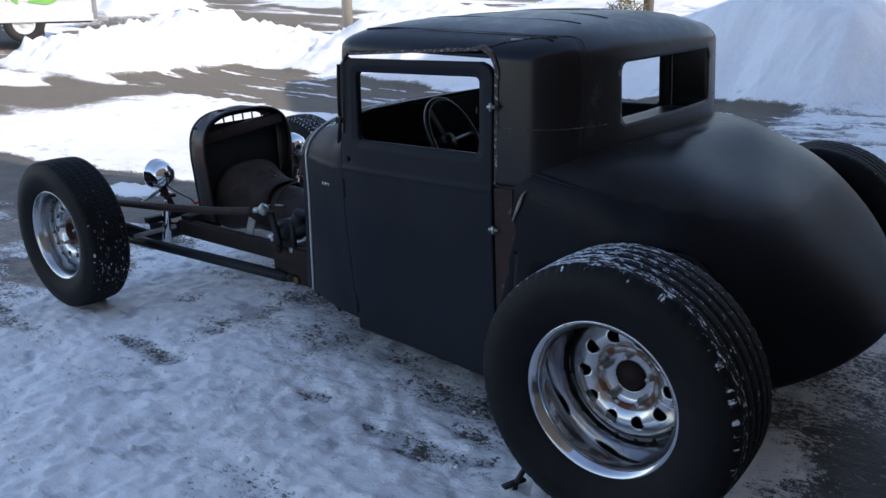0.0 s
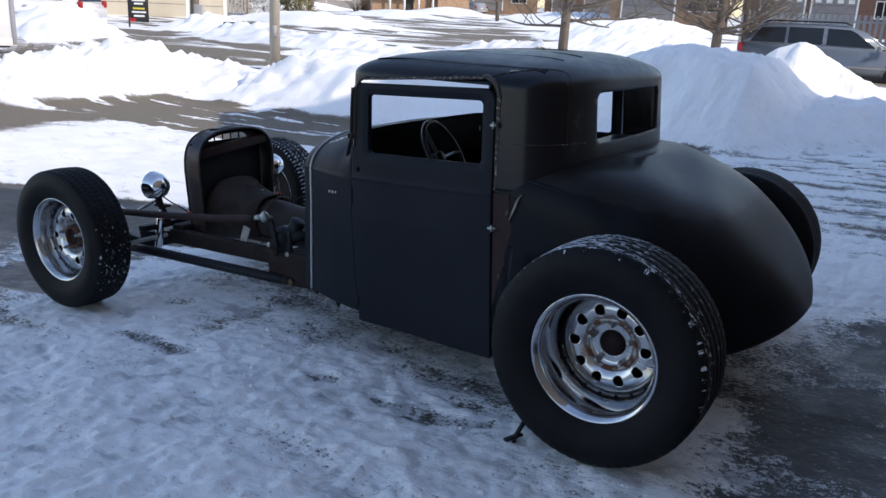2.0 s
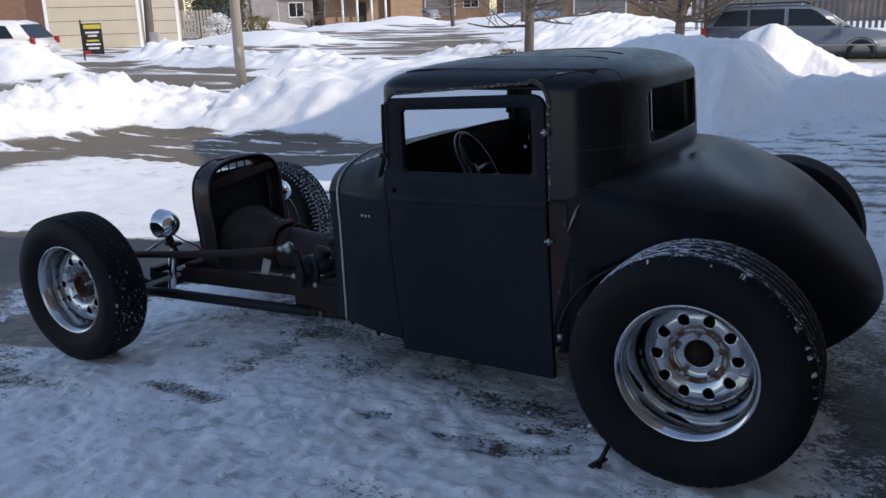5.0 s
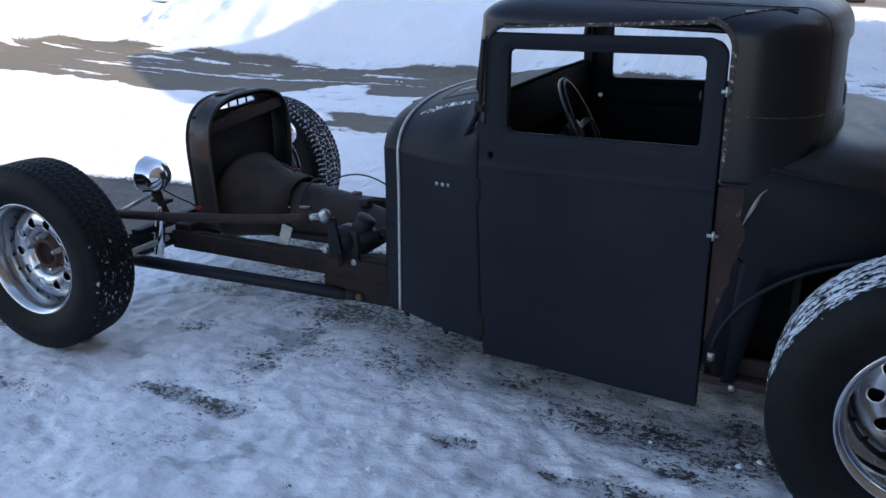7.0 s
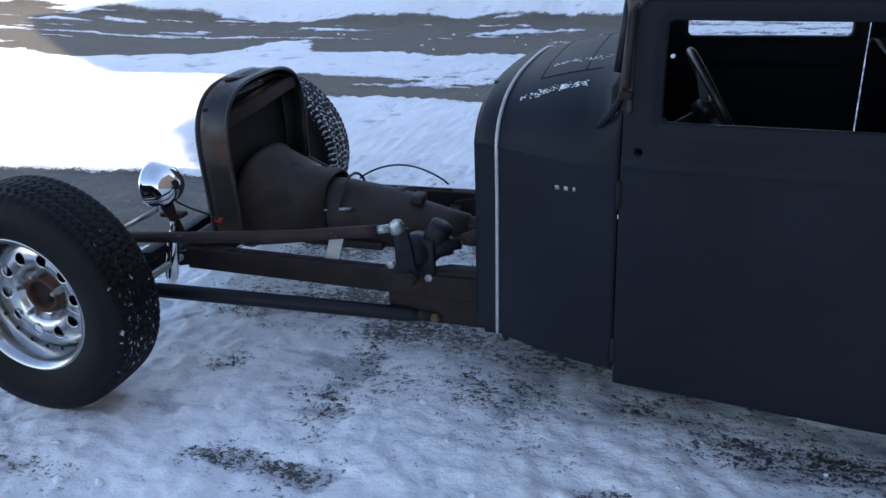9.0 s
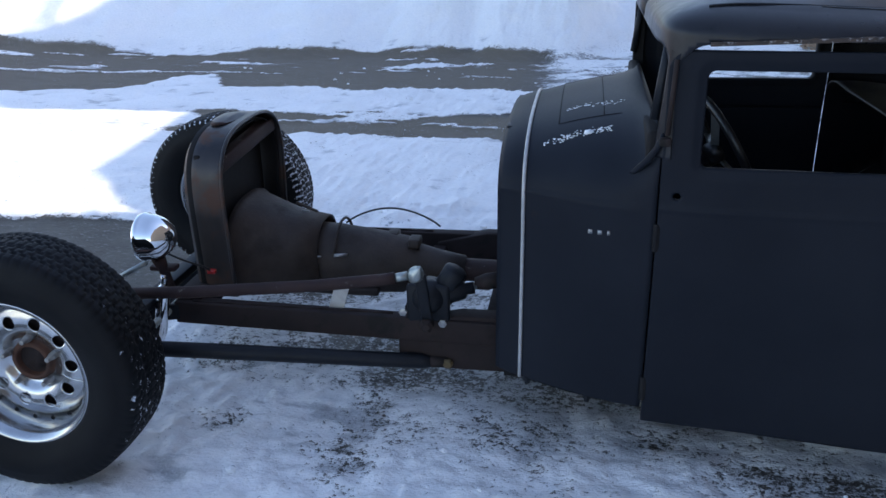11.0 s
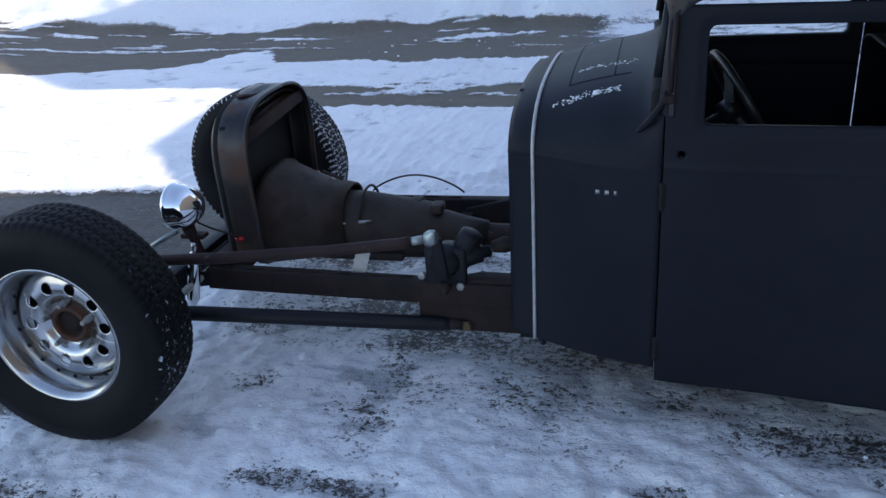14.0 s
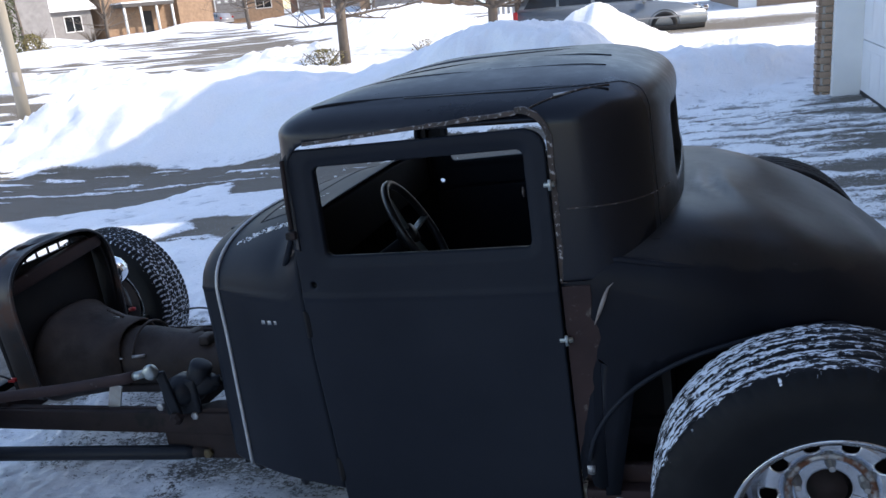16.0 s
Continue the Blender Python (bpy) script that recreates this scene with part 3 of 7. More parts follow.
    c, grime = np.where(drive, c, c0), np.where(drive, grime, g0)
    # streets beyond
    for cx, cy, rx, ry, k in STREETS:
        c -= k * np.exp(-(((x - cx) / rx) ** 2 + ((y - cy) / ry) ** 2) ** 1.6) * (1.0 + 0.5 * fbm(x * 0.7, y * 0.7, 51.0, 3))
    heaped = soft(lift, 0.03, 0.14)
    c = c * (1 - heaped) + 0.95 * heaped
    return np.clip(c, -0.5, 1.0), np.clip(grime, 0.0, 0.9) * (1 - soft(lift, 0.03, 0.2))


def stretch_lines(segments):
    """Grid lines in runs of (start, end, step)."""
    out = []
    for a, b, s in segments:
        out += list(np.arange(a, b - 1e-6, s))
    return out + [segments[-1][1]]


SHEET = []


def build_ground():
    xs = stretch_lines([(-400, -120, 40), (-120, -60, 6), (-60, -40, 1.2), (-40, -24, 0.5), (-24, -16, 0.14), (-16, -8, 0.10), (-8, -4.2, 0.075), (-4.2, -3.3, 0.032), (-3.3, 1.0, 0.015), (1.0, 1.6, 0.032), (1.6, 6, 0.4), (6, 40, 5), (40, 300, 60)])
    ys = stretch_lines([(-300, -40, 60), (-40, -14, 2), (-14, -5, 0.3), (-5, -2.6, 0.09), (-2.6, -2.1, 0.032), (-2.1, -0.1, 0.015), (-0.1, 1.6, 0.032), (1.6, 3.1, 0.065), (3.1, 7.2, 0.042), (7.2, 9.6, 0.065), (9.6, 20, 0.13), (20, 36, 0.35), (36, 76, 0.9), (76, 90, 2.5), (90, 400, 40)])
    nx, ny = len(xs), len(ys)
    x, y = (g.ravel() for g in np.meshgrid(np.array(xs, float), np.array(ys, float), indexing="ij"))
    lift = np.where((y > 3) | (x < -9), bank_height(x, y), 0.0)
    cover, grime = cover_at(x, y, lift)
    cover = np.where(y < -6, 0.9, cover)
    dry = np.clip(road_shares(x, y, 0.0 * x) + 0.4 * soft(-x, 2.6, 3.2) * lane(y, 0.0, 2.0, 0.2) + soft(-x, 2.6, 3.2) * lane(y, 2.0, 8.0, 0.4) + soft(-x, 8.5, 9.5) + soft(y, 8.5, 9.5) + 0.6 * soft(x, -1.5, -0.8) * lane(y, 2.2, 8.0, 0.4), 0, 1)
    solid = np.clip(cover, 0, 1)
    near = 1 - soft(np.maximum(np.abs(x + 2) - 6, np.abs(y - 2) - 6), 0, 6)
    far_off = np.where(y < 9, soft(-x, 8.0, 10.0), np.maximum(0.08, 0.75 * np.maximum(soft(-x, 7.0, 9.5), soft(y, 13.5, 16.0))))
    rough = 0.10 * fbm(x * 1.1, y * 1.1, 1.0, 5) + 0.03 * fbm(x * 4, y * 4, 2.0, 3) + far_off * (0.26 * np.abs(fbm(x * 1.5, y * 1.5, 6.0, 4)) - 0.04 + 0.06 * soft(fbm(x * 3.4, y * 3.4, 16.0, 3), 0.0, 0.12))
    low = fbm(x * 2.4, y * 3.4, 3.0, 4)
    ice = np.clip(0.07 - 0.45 * low + 0.42 * fbm(x * 7, y * 9, 33.0, 3) + 0.5 * soft(0.8 - cover, 0, 0.4), 0, 1) * (1 - soft(lift, 0.05, 0.3)) * (1 - 0.3 * lane(y, 1.35, 3.2, 0.15) * (x < -1.5))
    z = base_height(x, y) + lift + soft(lift, 0.02, 0.3) * rough
    z += near * (0.4 + 0.6 * solid) * (0.017 * low + 0.010 * fbm(x * 9, y * 11, 4.0, 3) + 0.008 * soft(fbm(x * 17, y * 19, 44.0, 3), -0.05, 0.25) * soft(solid, 0.5, 0.8)) - 0.02 * (1 - solid)
    z += 0.05 * lane(y, 1.32, 1.75, 0.12) * lane(x, -5.2, -1.6, 0.3) * np.abs(fbm(x * 3.2, y * 3.6, 81.0, 4)) * solid + 0.012 * lane(y, 1.3, 3.3, 0.1) * np.abs(fbm(x * 1.6, y * 9, 83.0, 3)) * solid
    z += hump(x, y, -0.21, -1.43, 0.06, 0.05, 0.06) + hump(x, y, -0.55, -1.22, 0.05, 0.04, 0.025)
    z += 0.014 * (hump(x, y, 0.0, -0.86, 0.16, 0.18, 1.0, 2.0) + hump(x, y, 0.0, 0.86, 0.16, 0.18, 1.0, 2.0))
    verts = np.stack([x, y, z - 0.004], -1).tolist()
    SHEET.append((np.array(xs, float), np.array(ys, float), (z - 0.004).reshape(nx, ny)))
    faces = [(i * ny + j, (i + 1) * ny + j, (i + 1) * ny + j + 1, i * ny + j + 1) for i in range(nx - 1) for j in range(ny - 1)]
    me = bpy.data.meshes.new("ground")
    me.from_pydata(verts, [], faces)
    me.materials.append(M_GROUND)
    me.polygons.foreach_set("use_smooth", [True] * len(faces))
    me.attributes.new("cover", "FLOAT", "POINT").data.foreach_set("value", cover)
    me.attributes.new("dry", "FLOAT", "POINT").data.foreach_set("value", dry)
    me.attributes.new("ice", "FLOAT", "POINT").data.foreach_set("value", ice)
    me.attributes.new("grime", "FLOAT", "POINT").data.foreach_set("value", grime)
    return tagged(new("ground", me), "snow-covered driveway and street with bared wet asphalt and shovelled banks", "ground", kind="structure")


build_ground()


def sheet_z(x, y):
    """The finished sheet's height at its nearest grid corner."""
    xs, ys, z = SHEET[0]
    return float(z[min(int(np.searchsorted(xs, x)), len(xs) - 1), min(int(np.searchsorted(ys, y)), len(ys) - 1)])


def build_crumbs():
    """Loose clods of snow lying about the driveway."""
    rnd = random.Random(77)
    bm = bmesh.new()
    for k in range(230):
        if k < 150:
            x, y = rnd.uniform(-3.3, 0.5), rnd.uniform(-2.0, -0.55)
        else:
            x, y = rnd.uniform(-5.5, -1.6), rnd.choice((rnd.gauss(1.42, 0.1), rnd.uniform(3.0, 6.2)))
        r = 0.004 + 0.012 * rnd.random() ** 3
        made = bmesh.ops.create_icosphere(bm, subdivisions=1, radius=1)["verts"]
        z = sheet_z(x, y)
        for v in made:
            q = r * (1 + 0.6 * noise.noise(v.co * 1.7 + Vector((k * 3.1, 0, 0))))
            v.co = Vector((x + v.co.x * q * 1.3, y + v.co.y * q, z + q * (0.25 + 0.8 * v.co.z)))
    tagged(mesh_object("snow_clods", bm, M_SNOW, None, False), "small loose clods of snow scattered on the driveway", "snow", kind="stuff")


build_crumbs()

# ---- the car: its own axes are x from the nose to the tail, y from the driver's side over, z up from the driveway ----
car = thing("hot_rod_car", "matte black chopped hot rod coupe with open front, on snow", "car", SLOPE)

half_width = curve_through([-1.64, -1.55, -1.45, -1.36, -1.2, -0.9, -0.54, -0.27], [0.440, 0.474, 0.522, 0.562, 0.606, 0.631, 0.641, 0.641])
tuck_in = curve_through([-1.64, -1.55, -1.2, -0.54, -0.27], [-0.03, -0.022, 0.034, 0.012, 0.0])
crown = curve_through([-1.64, -1.55, -1.4, -1.28, -1.218], [0.893, 0.913, 0.947, 0.964, 0.970])
TAIL = dict(top=0.896, mid=0.361, low=0.139, width=0.639, end=0.471)


def side(x, z):
    """The body's half width on its flanks."""
    return half_width(x) - tuck_in(x) * np.clip((0.62 - z) / 0.46, 0, 1.2) - 0.045 * np.clip(z - 0.8, 0, 1)


def cowl_surface(x, v):
    a = np.abs(v)
    f = np.clip((a - 0.5) / 0.5, 0, 1)
    low = 0.222 - 0.075 * (x + 1.55)
    zs = 0.735 + (low - 0.735) * f
    th = math.pi / 2 * np.clip(1 - a / 0.5, 0, 1)
    top = a < 0.5
    e = np.interp(x, [-1.44, -1.31, -1.265, -1.235, -1.215], [0.73, 0.71, 0.62, 0.46, 0.28])
    y = np.where(top, side(x, 0.735) * power(np.cos(th), e), side(x, zs))
    z = np.where(top, 0.735 + (crown(x) - 0.735) * power(np.sin(th), e), zs)
    crease = 0.006 * np.exp(-((z - 0.772) / 0.006) ** 2) + 0.003 / (1 + np.exp((z - 0.768) / 0.004)) * np.clip((x + 1.56) / 0.05, 0, 1)
    lip = 0.03 * np.clip((-1.575 - x) / 0.06, 0, 1) ** 2
    k = 1 + crease / 0.6 - lip
    return x, np.sign(v) * y * k, 0.5 + (z - 0.5) * (1 - lip * 0.8)


cowl = part("cowl", trimmed(cowl_surface, np.linspace(-1.625, -1.218, 30), np.concatenate([np.linspace(-1, -0.5, 90), np.linspace(-0.49, 0.49, 110), np.linspace(0.5, 1, 90)]),
            lambda x, v: 1.0 - np.maximum(0, (x + 1.25) * 14) * (np.abs(v) < 0.37) * 2.0),
            M_PRIMER, car, "black primed cowl", thick=0.004)


def section_line(x, out=0.0, n=44, v0=-1.0, v1=1.0):
    v = np.linspace(v0, v1, n)
    px, py, pz = cowl_surface(np.full(n, x), v)
    c = np.array([0.0, 0.45])
    pts = []
    for i in range(n):
        d = np.array([py[i], pz[i]]) - c
        d /= np.linalg.norm(d)
        pts.append((x, py[i] + out * d[0], pz[i] + out * d[1]))
    return pts


part("welt_strip", tube(section_line(-1.552, 0.003, 70), 0.0055, sides=8), M_BEAD, cowl, "silver welt strip round the cowl")
fw = bmesh.new()
ring = [fw.verts.new((-1.6, p[1] * 0.955, 0.5 + (p[2] - 0.5) * 0.955)) for p in section_line(-1.6, 0, 50)]
fw.faces.new(ring)
part("firewall", fw, M_DARK, cowl, "dark firewall panel", thick=0.006)
for i, dx in enumerate((0.0, 0.024, 0.044)):
    x = -1.372 + dx
    w = 0.0075 if i < 2 else 0.004
    y = -float(side(np.float64(x), np.float64(0.697))) - 0.002
    part("bare_patch", box((x - w, y - 0.002, 0.692), (x + w, y + 0.004, 0.703), pose(0, 0, 0.0015 * i)), M_BARE, cowl)
for x in (-1.53, -1.36):
    y = -float(side(np.float64(x), np.float64(0.22))) + 0.015
    zb = 0.222 - 0.075 * (x + 1.55) - 0.012
    part("body_bolt", lathe([(0, -0.012), (0.008, -0.012), (0.008, 0.0), (0.013, 0.0), (0.013, 0.01), (0, 0.01)], pose(x, y, zb), 8), M_BLACK_STEEL, cowl, smooth=False)


def cowl_z(x, y):
    """The cowl's height over a place in plan."""
    e = float(np.interp(x, [-1.44, -1.31], [0.73, 0.71]))
    w = float(side(np.float64(x), np.float64(0.735)))
    return 0.735 + (float(crown(x)) - 0.735) * max(1 - (abs(y) / w) ** (2 / e), 0) ** (e / 2)


# the closed ventilator flap on the cowl: its four sunk joints
for x in (-1.470, -1.348):
    part("vent_joint", tube([(x, y, cowl_z(x, y)) for y in np.linspace(-0.30, 0.30, 21)], 0.0017, sides=6), M_DARK, cowl)
for y in (-0.30, 0.30):
    part("vent_joint", tube([(x, y, cowl_z(x, y)) for x in np.linspace(-1.47, -1.30, 9)], 0.0016, sides=6), M_DARK, cowl)
for s in (-1, 1):
    part("hood_ledge_clip", box((-1.62, s * 0.20 - 0.03, 0.882), (-1.575, s * 0.20 + 0.03, 0.889)), M_BLACK_STEEL, cowl, edge=0.002)


# ---- doors ----
def build_door(s, x1, hinges):
    """s: -1 for the driver's side, 1 for the far side."""
    def skin(x, z):
        out = 0.004 + 0.005 * np.exp(-((z - 0.782) / 0.007) ** 2) + 0.003 / (1 + np.exp((z - 0.775) / 0.004)) - 0.006 * np.clip(round_box(x, z, -1.15, -0.57, 0.862, 1.14, 0.04) / 0.02, 0, 1)
        return x, s * (side(x, z) + out), z

    def keep(x, z):
        outer = round_box(x, z, -1.214, x1, 0.02, 1.158, 0.045)
        foot = z - (0.158 - 0.016 * (x + 1.2))
        window = -round_box(x, z, -1.126, -0.592, 0.888, 1.116, 0.018)
        hole = np.hypot(x + 1.174, z - 0.815) - 0.010
        return np.minimum(np.minimum(outer, foot), np.minimum(window, hole))
    door = part("door", trimmed(skin, np.arange(-1.222, -0.53, 0.0065), np.arange(0.14, 1.166, 0.0065), keep, s > 0), M_PRIMER, car,
                "black primed steel door with open window", thick=0.022)
    for z in hinges:
        y = s * float(side(np.float64(-1.212), np.float64(z)))
        hb = box((-1.222, y - 0.010, z - 0.030), (-1.206, y + 0.006, z + 0.030))
        tube([(-1.2155, y + s * 0.005, z - 0.036), (-1.2155, y + s * 0.005, z + 0.036)], 0.0075, hb, 10)
        part("hinge", hb, M_DARK, door, edge=0.003)
    return door


door_left = build_door(-1, -0.541, (0.705, 0.262))
door_right = build_door(1, -0.5415, ())
for z, w in ((0.66, 0.015), (1.034, 0.012)):
    lb = box((-0.536 - w, -0.652, z - 0.005), (-0.536 + w, -0.634, z + 0.004))
    tube([(-0.534, -0.652, z - 0.012), (-0.534, -0.652, z + 0.012)], 0.005, lb, 8)
    part("door_latch", lb, M_ZINC, door_left, "small zinc latch pin")


# ---- rear body ----
def body_power(x):
    return np.interp(x, [-0.55, -0.3, -0.1, 0.2], [0.13, 0.24, 0.42, 0.5])


def rear_surface(u, th):
    x = -0.535 + (TAIL["end"] + 0.535) * np.sin(u * math.pi / 2)
    s = np.clip((x + 0.27) / (TAIL["end"] + 0.27), 0, 1)
    high, wide = np.clip(1 - s ** 1.85, 0, 1) ** (1 / 1.46), np.clip(1 - s ** 2.81, 0, 1) ** (1 / 1.99)
    e = body_power(x)
    c, sn = np.cos(th), np.sin(th)
    y = -TAIL["width"] * wide * power(c, e)
    up = np.where(sn > 0, TAIL["top"] - TAIL["mid"], (TAIL["mid"] - TAIL["low"]))
    z = TAIL["mid"] + up * high * power(sn, e)
    dent = 0.006 * np.sin(9 * x + 2) * np.sin(7 * y) + 0.003 * np.sin(23 * x + 11 * y)
    across = np.exp(-((y + 0.08) / 0.15) ** 2)
    lean = x + 0.20 + 0.25 * (y + 0.08)
    dent = dent + across * (0.007 * np.exp(-((lean + 0.035) / 0.018) ** 2) - 0.009 * np.exp(-(lean / 0.016) ** 2) + 0.006 * np.exp(-((lean - 0.036) / 0.018) ** 2))
    z = z + np.where(sn > 0.3, dent * high, 0)
    return x, y, z


def arch_keep(u, th):
    x, y, z = rear_surface(u, th)
    e = np.sqrt(((x - 0.03) / np.where(x < 0.03, 0.545, 0.17)) ** 2 + ((z - 0.30) / 0.36) ** 2) - 1
    return np.where(np.abs(y) > 0.3, np.minimum(e * 0.4, np.where(x < -0.2, z - 0.275, 1.0)), 0.3)


def even_angles(n):
    """Angles round the section, closer together where its corners are tight."""
    t = np.linspace(-0.20, 1.20, n) * math.pi
    return t - 0.16 * np.sin(4 * t)


body_rear = part("rear_body", trimmed(rear_surface, np.linspace(0, 1, 90), even_angles(150), arch_keep, False), M_DECK, car,
                 "black rounded rear body with worn deck", thick=0.005)
for s in (-1, 1):
    pts = []
    for k in range(40):
        a = radians(6 + 166 * k / 39)
        x, z = 0.03 - (0.545 if a < math.pi / 2 else 0.17) * math.cos(a), 0.30 + 0.36 * math.sin(a)
        ss = max((x + 0.27) / (TAIL["end"] + 0.27), 0)
        if ss >= 0.93:
            break
        high, wide = (1 - ss ** 1.85) ** (1 / 1.46), (1 - ss ** 2.81) ** (1 / 1.99)
        up = (TAIL["top"] - TAIL["mid"]) * high if z > TAIL["mid"] else (TAIL["mid"] - TAIL["low"])
        r = min(abs(z - TAIL["mid"]) / up, 0.98)
        e = float(body_power(x))
        y = TAIL["width"] * wide * (1 - r ** (2 / e)) ** (e / 2)
        pts.append((x, s * (y + 0.001), z))
    part("arch_lip", tube(pts, 0.006, sides=8), M_PRIMER, body_rear)



def set_greyed(ob, rule):
    """Stores how far the paint is greyed, by rubbing and painted sheen, by a rule of the place on the body."""
    n = len(ob.data.vertices)
    co = np.empty(n * 3)
    ob.data.vertices.foreach_get("co", co)
    x, y, z = co.reshape(-1, 3).T
    ob.data.attributes.new("worn", "FLOAT", "POINT").data.foreach_set("value", rule(x, y, z))


# grey deck top is wear plus painted sky sheen; pale streak follows the dent
def deck_wear_sheen(x, y, z):
    line = 0.835 - 0.19 * (x + 0.384) - 0.25 * np.maximum(x, 0) ** 2
    streak = np.exp(-((x + 0.215 + 0.25 * (y + 0.08)) / 0.06) ** 2 - ((y + 0.08) / 0.16) ** 2) * (1 - 0.7 * np.exp(-((x + 0.205 + 0.25 * (y + 0.08)) / 0.009) ** 2))
    near_line = np.exp(-((z - line - 0.012) / 0.014) ** 2) * soft(x, -0.45, -0.2) * (1 - soft(x, 0.1, 0.3))
    return soft(z - line, -0.006, 0.016) * 0.75 + 1.35 * streak + 0.55 * near_line * soft(fbm(x * 14, y * 14, 5.0, 3), -0.2, 0.4)


set_greyed(body_rear, deck_wear_sheen)


def body_y(x, z):
    """The rear body's half width at a place along it and a height."""
    ss = min(max((x + 0.27) / (TAIL["end"] + 0.27), 0), 0.999)
    high, wide = (1 - ss ** 1.85) ** (1 / 1.46), (1 - ss ** 2.81) ** (1 / 1.99)
    up = (TAIL["top"] - TAIL["mid"]) * high
    e = float(body_power(x))
    return TAIL["width"] * wide * (1 - min(max(z - TAIL["mid"], 0) / up, 0.995) ** (2 / e)) ** (e / 2)


for s in (-1, 1):
    ridge = []
    for x in np.linspace(-0.42, 0.02, 34):
        z = 0.835 - 0.19 * (x + 0.384)
        ridge.append((x, s * (body_y(x, z) - 0.0068), z))
    part("body_ridge", tube(ridge, [0.009 - 0.006 * k / 33 for k in range(34)], sides=10), M_DECK, body_rear, "raised body line")

# inner panels that close the body
inner = part("bulkhead", box((-0.33, -0.56, 0.2), (-0.31, 0.56, 0.87)), M_DARK, car, "dark bulkhead behind the seat", smooth=False)
part("floor_pan", box((-1.6, -0.46, 0.20), (-0.32, 0.46, 0.225)), M_DARK, car, "dark floor pan", smooth=False)
for s in (-1, 1):
    wb = bmesh.new()
    n = 26
    arc = [(0.03 - (0.55 if k < n / 2 else 0.175) * math.cos(math.pi * k / n), 0.30 + 0.365 * math.sin(math.pi * k / n)) for k in range(n + 1)]
    va = [wb.verts.new((x, s * 0.60, z)) for x, z in arc]
    vb = [wb.verts.new((x, s * 0.33, z)) for x, z in arc]
    for k in range(n):
        wb.faces.new((va[k], va[k + 1], vb[k + 1], vb[k]))
    vc = [wb.verts.new((x, s * 0.33, z)) for x, z in arc]
    wb.faces.new(vc)
    part("wheel_well", wb, M_DARK, car, smooth=False, thick=0.004)


# ---- greenhouse and roof ----
ROOF = dict(front=-1.26, rear=-0.256, mid=-0.571, wide=0.638, shoulder=1.165, rise=0.120)


def roof_surface(a, v):
    cu, su = np.cos(a), np.sin(a)
    ax = np.where(cu > 0, ROOF["rear"] - ROOF["mid"], ROOF["mid"] - ROOF["front"])
    e = np.where(cu > 0, 2 / 3.4, 2 / 12)
    px, py = ax * power(cu, e), ROOF["wide"] * power(su, e)
    d = np.clip((v - 0.4) / 0.6, 0, 1) * math.pi / 2
    rho = np.cos(d) ** (2 / 2.2)
    lean = 1 - 0.03 * np.clip(v / 0.4, 0, 1)
    z = np.where(v < 0.4, 0.80 + (ROOF["shoulder"] - 0.80) * v / 0.4, ROOF["shoulder"] + ROOF["rise"] * np.sin(d) ** (2 / 2.2))
    x = ROOF["mid"] + px * rho * lean
    y = py * rho * lean
    z = z - 0.046 * (x + 0.6) * np.clip(v / 0.4, 0, 1)
    dent = 0.0025 * np.sin(13 * x + 1) * np.sin(9 * y + 0.5)
    return x, y, z + np.where(v > 0.6, dent, 0)


def roof_keep(a, v):
    x, y, z = roof_surface(a, v)
    opening = -round_box(x, z, -1.196, -0.536, -1, 1.196 - 0.02 * np.clip((-0.6 - x) / 0.5, 0, 1.2), 0.07)
    window = np.where((x > -0.47), -round_box(y, z, -0.335, 0.335, 0.955, 1.140, 0.03), 1)
    screen = np.where(x < -1.12, -round_box(y, z, -0.575, 0.575, -1, 1.168, 0.05), 1)
    foot = np.where(x < -1.0, z - 0.905, 1)
    return np.minimum(np.minimum(opening, window), np.minimum(screen, foot))


ang = np.linspace(-math.pi, math.pi, 261)
ang = ang + 0.12 * np.sin(4 * ang) * -1
vv_roof = np.concatenate([np.linspace(0, 0.4, 40)[:-1], np.linspace(0.4, 1.0, 34)])
roof = part("roof", trimmed(roof_surface, ang, vv_roof, roof_keep, True), M_ROOF, car, "black chopped roof with welded seams and open rear window", thick=-0.005)


# lighter top and rear edge, darker side panel: the sky's sheen painted in
def roof_sheen(x, y, z):
    panel = np.where(np.abs(y) > 0.3, soft(round_box(x, z, -0.62, -0.318, 0.5, 1.232, 0.10), -0.006, 0.006), 0.0)
    edge = 1.0 * (np.abs(y) > 0.42) * np.exp(-((x + 0.30) / 0.02) ** 2)
    return (0.75 + 0.5 * edge) * (1 - panel)


set_greyed(roof, roof_sheen)

for s in (-1, 1):
    turn = [(42.6, 0.02 + 0.50 * k / 19) for k in range(20)]
    turn += [(42.6 + 14 * (1 - math.cos(b)), 0.52 + 0.10 * math.sin(b)) for b in np.linspace(0.1, math.pi / 2, 10)]
    turn += [(56.6 + 35 * k / 14, 0.62) for k in range(1, 15)]
    seam_pts = []
    for deg, v in turn:
        x, y, z = roof_surface(np.array(s * radians(deg)), np.array(v))
        seam_pts.append((float(x), float(y), float(z)))
    part("roof_seam", tube(seam_pts, 0.0016, sides=6), M_ROOF, roof, "bead round the side panel")
    weld = [roof_surface(np.array(s * radians(deg)), np.array(0.19)) for deg in np.linspace(28, 86, 24)]
    part("weld_seam", tube([tuple(float(q) for q in p) for p in weld], 0.0014, sides=6), M_PEEL, roof, "thin welded seam")


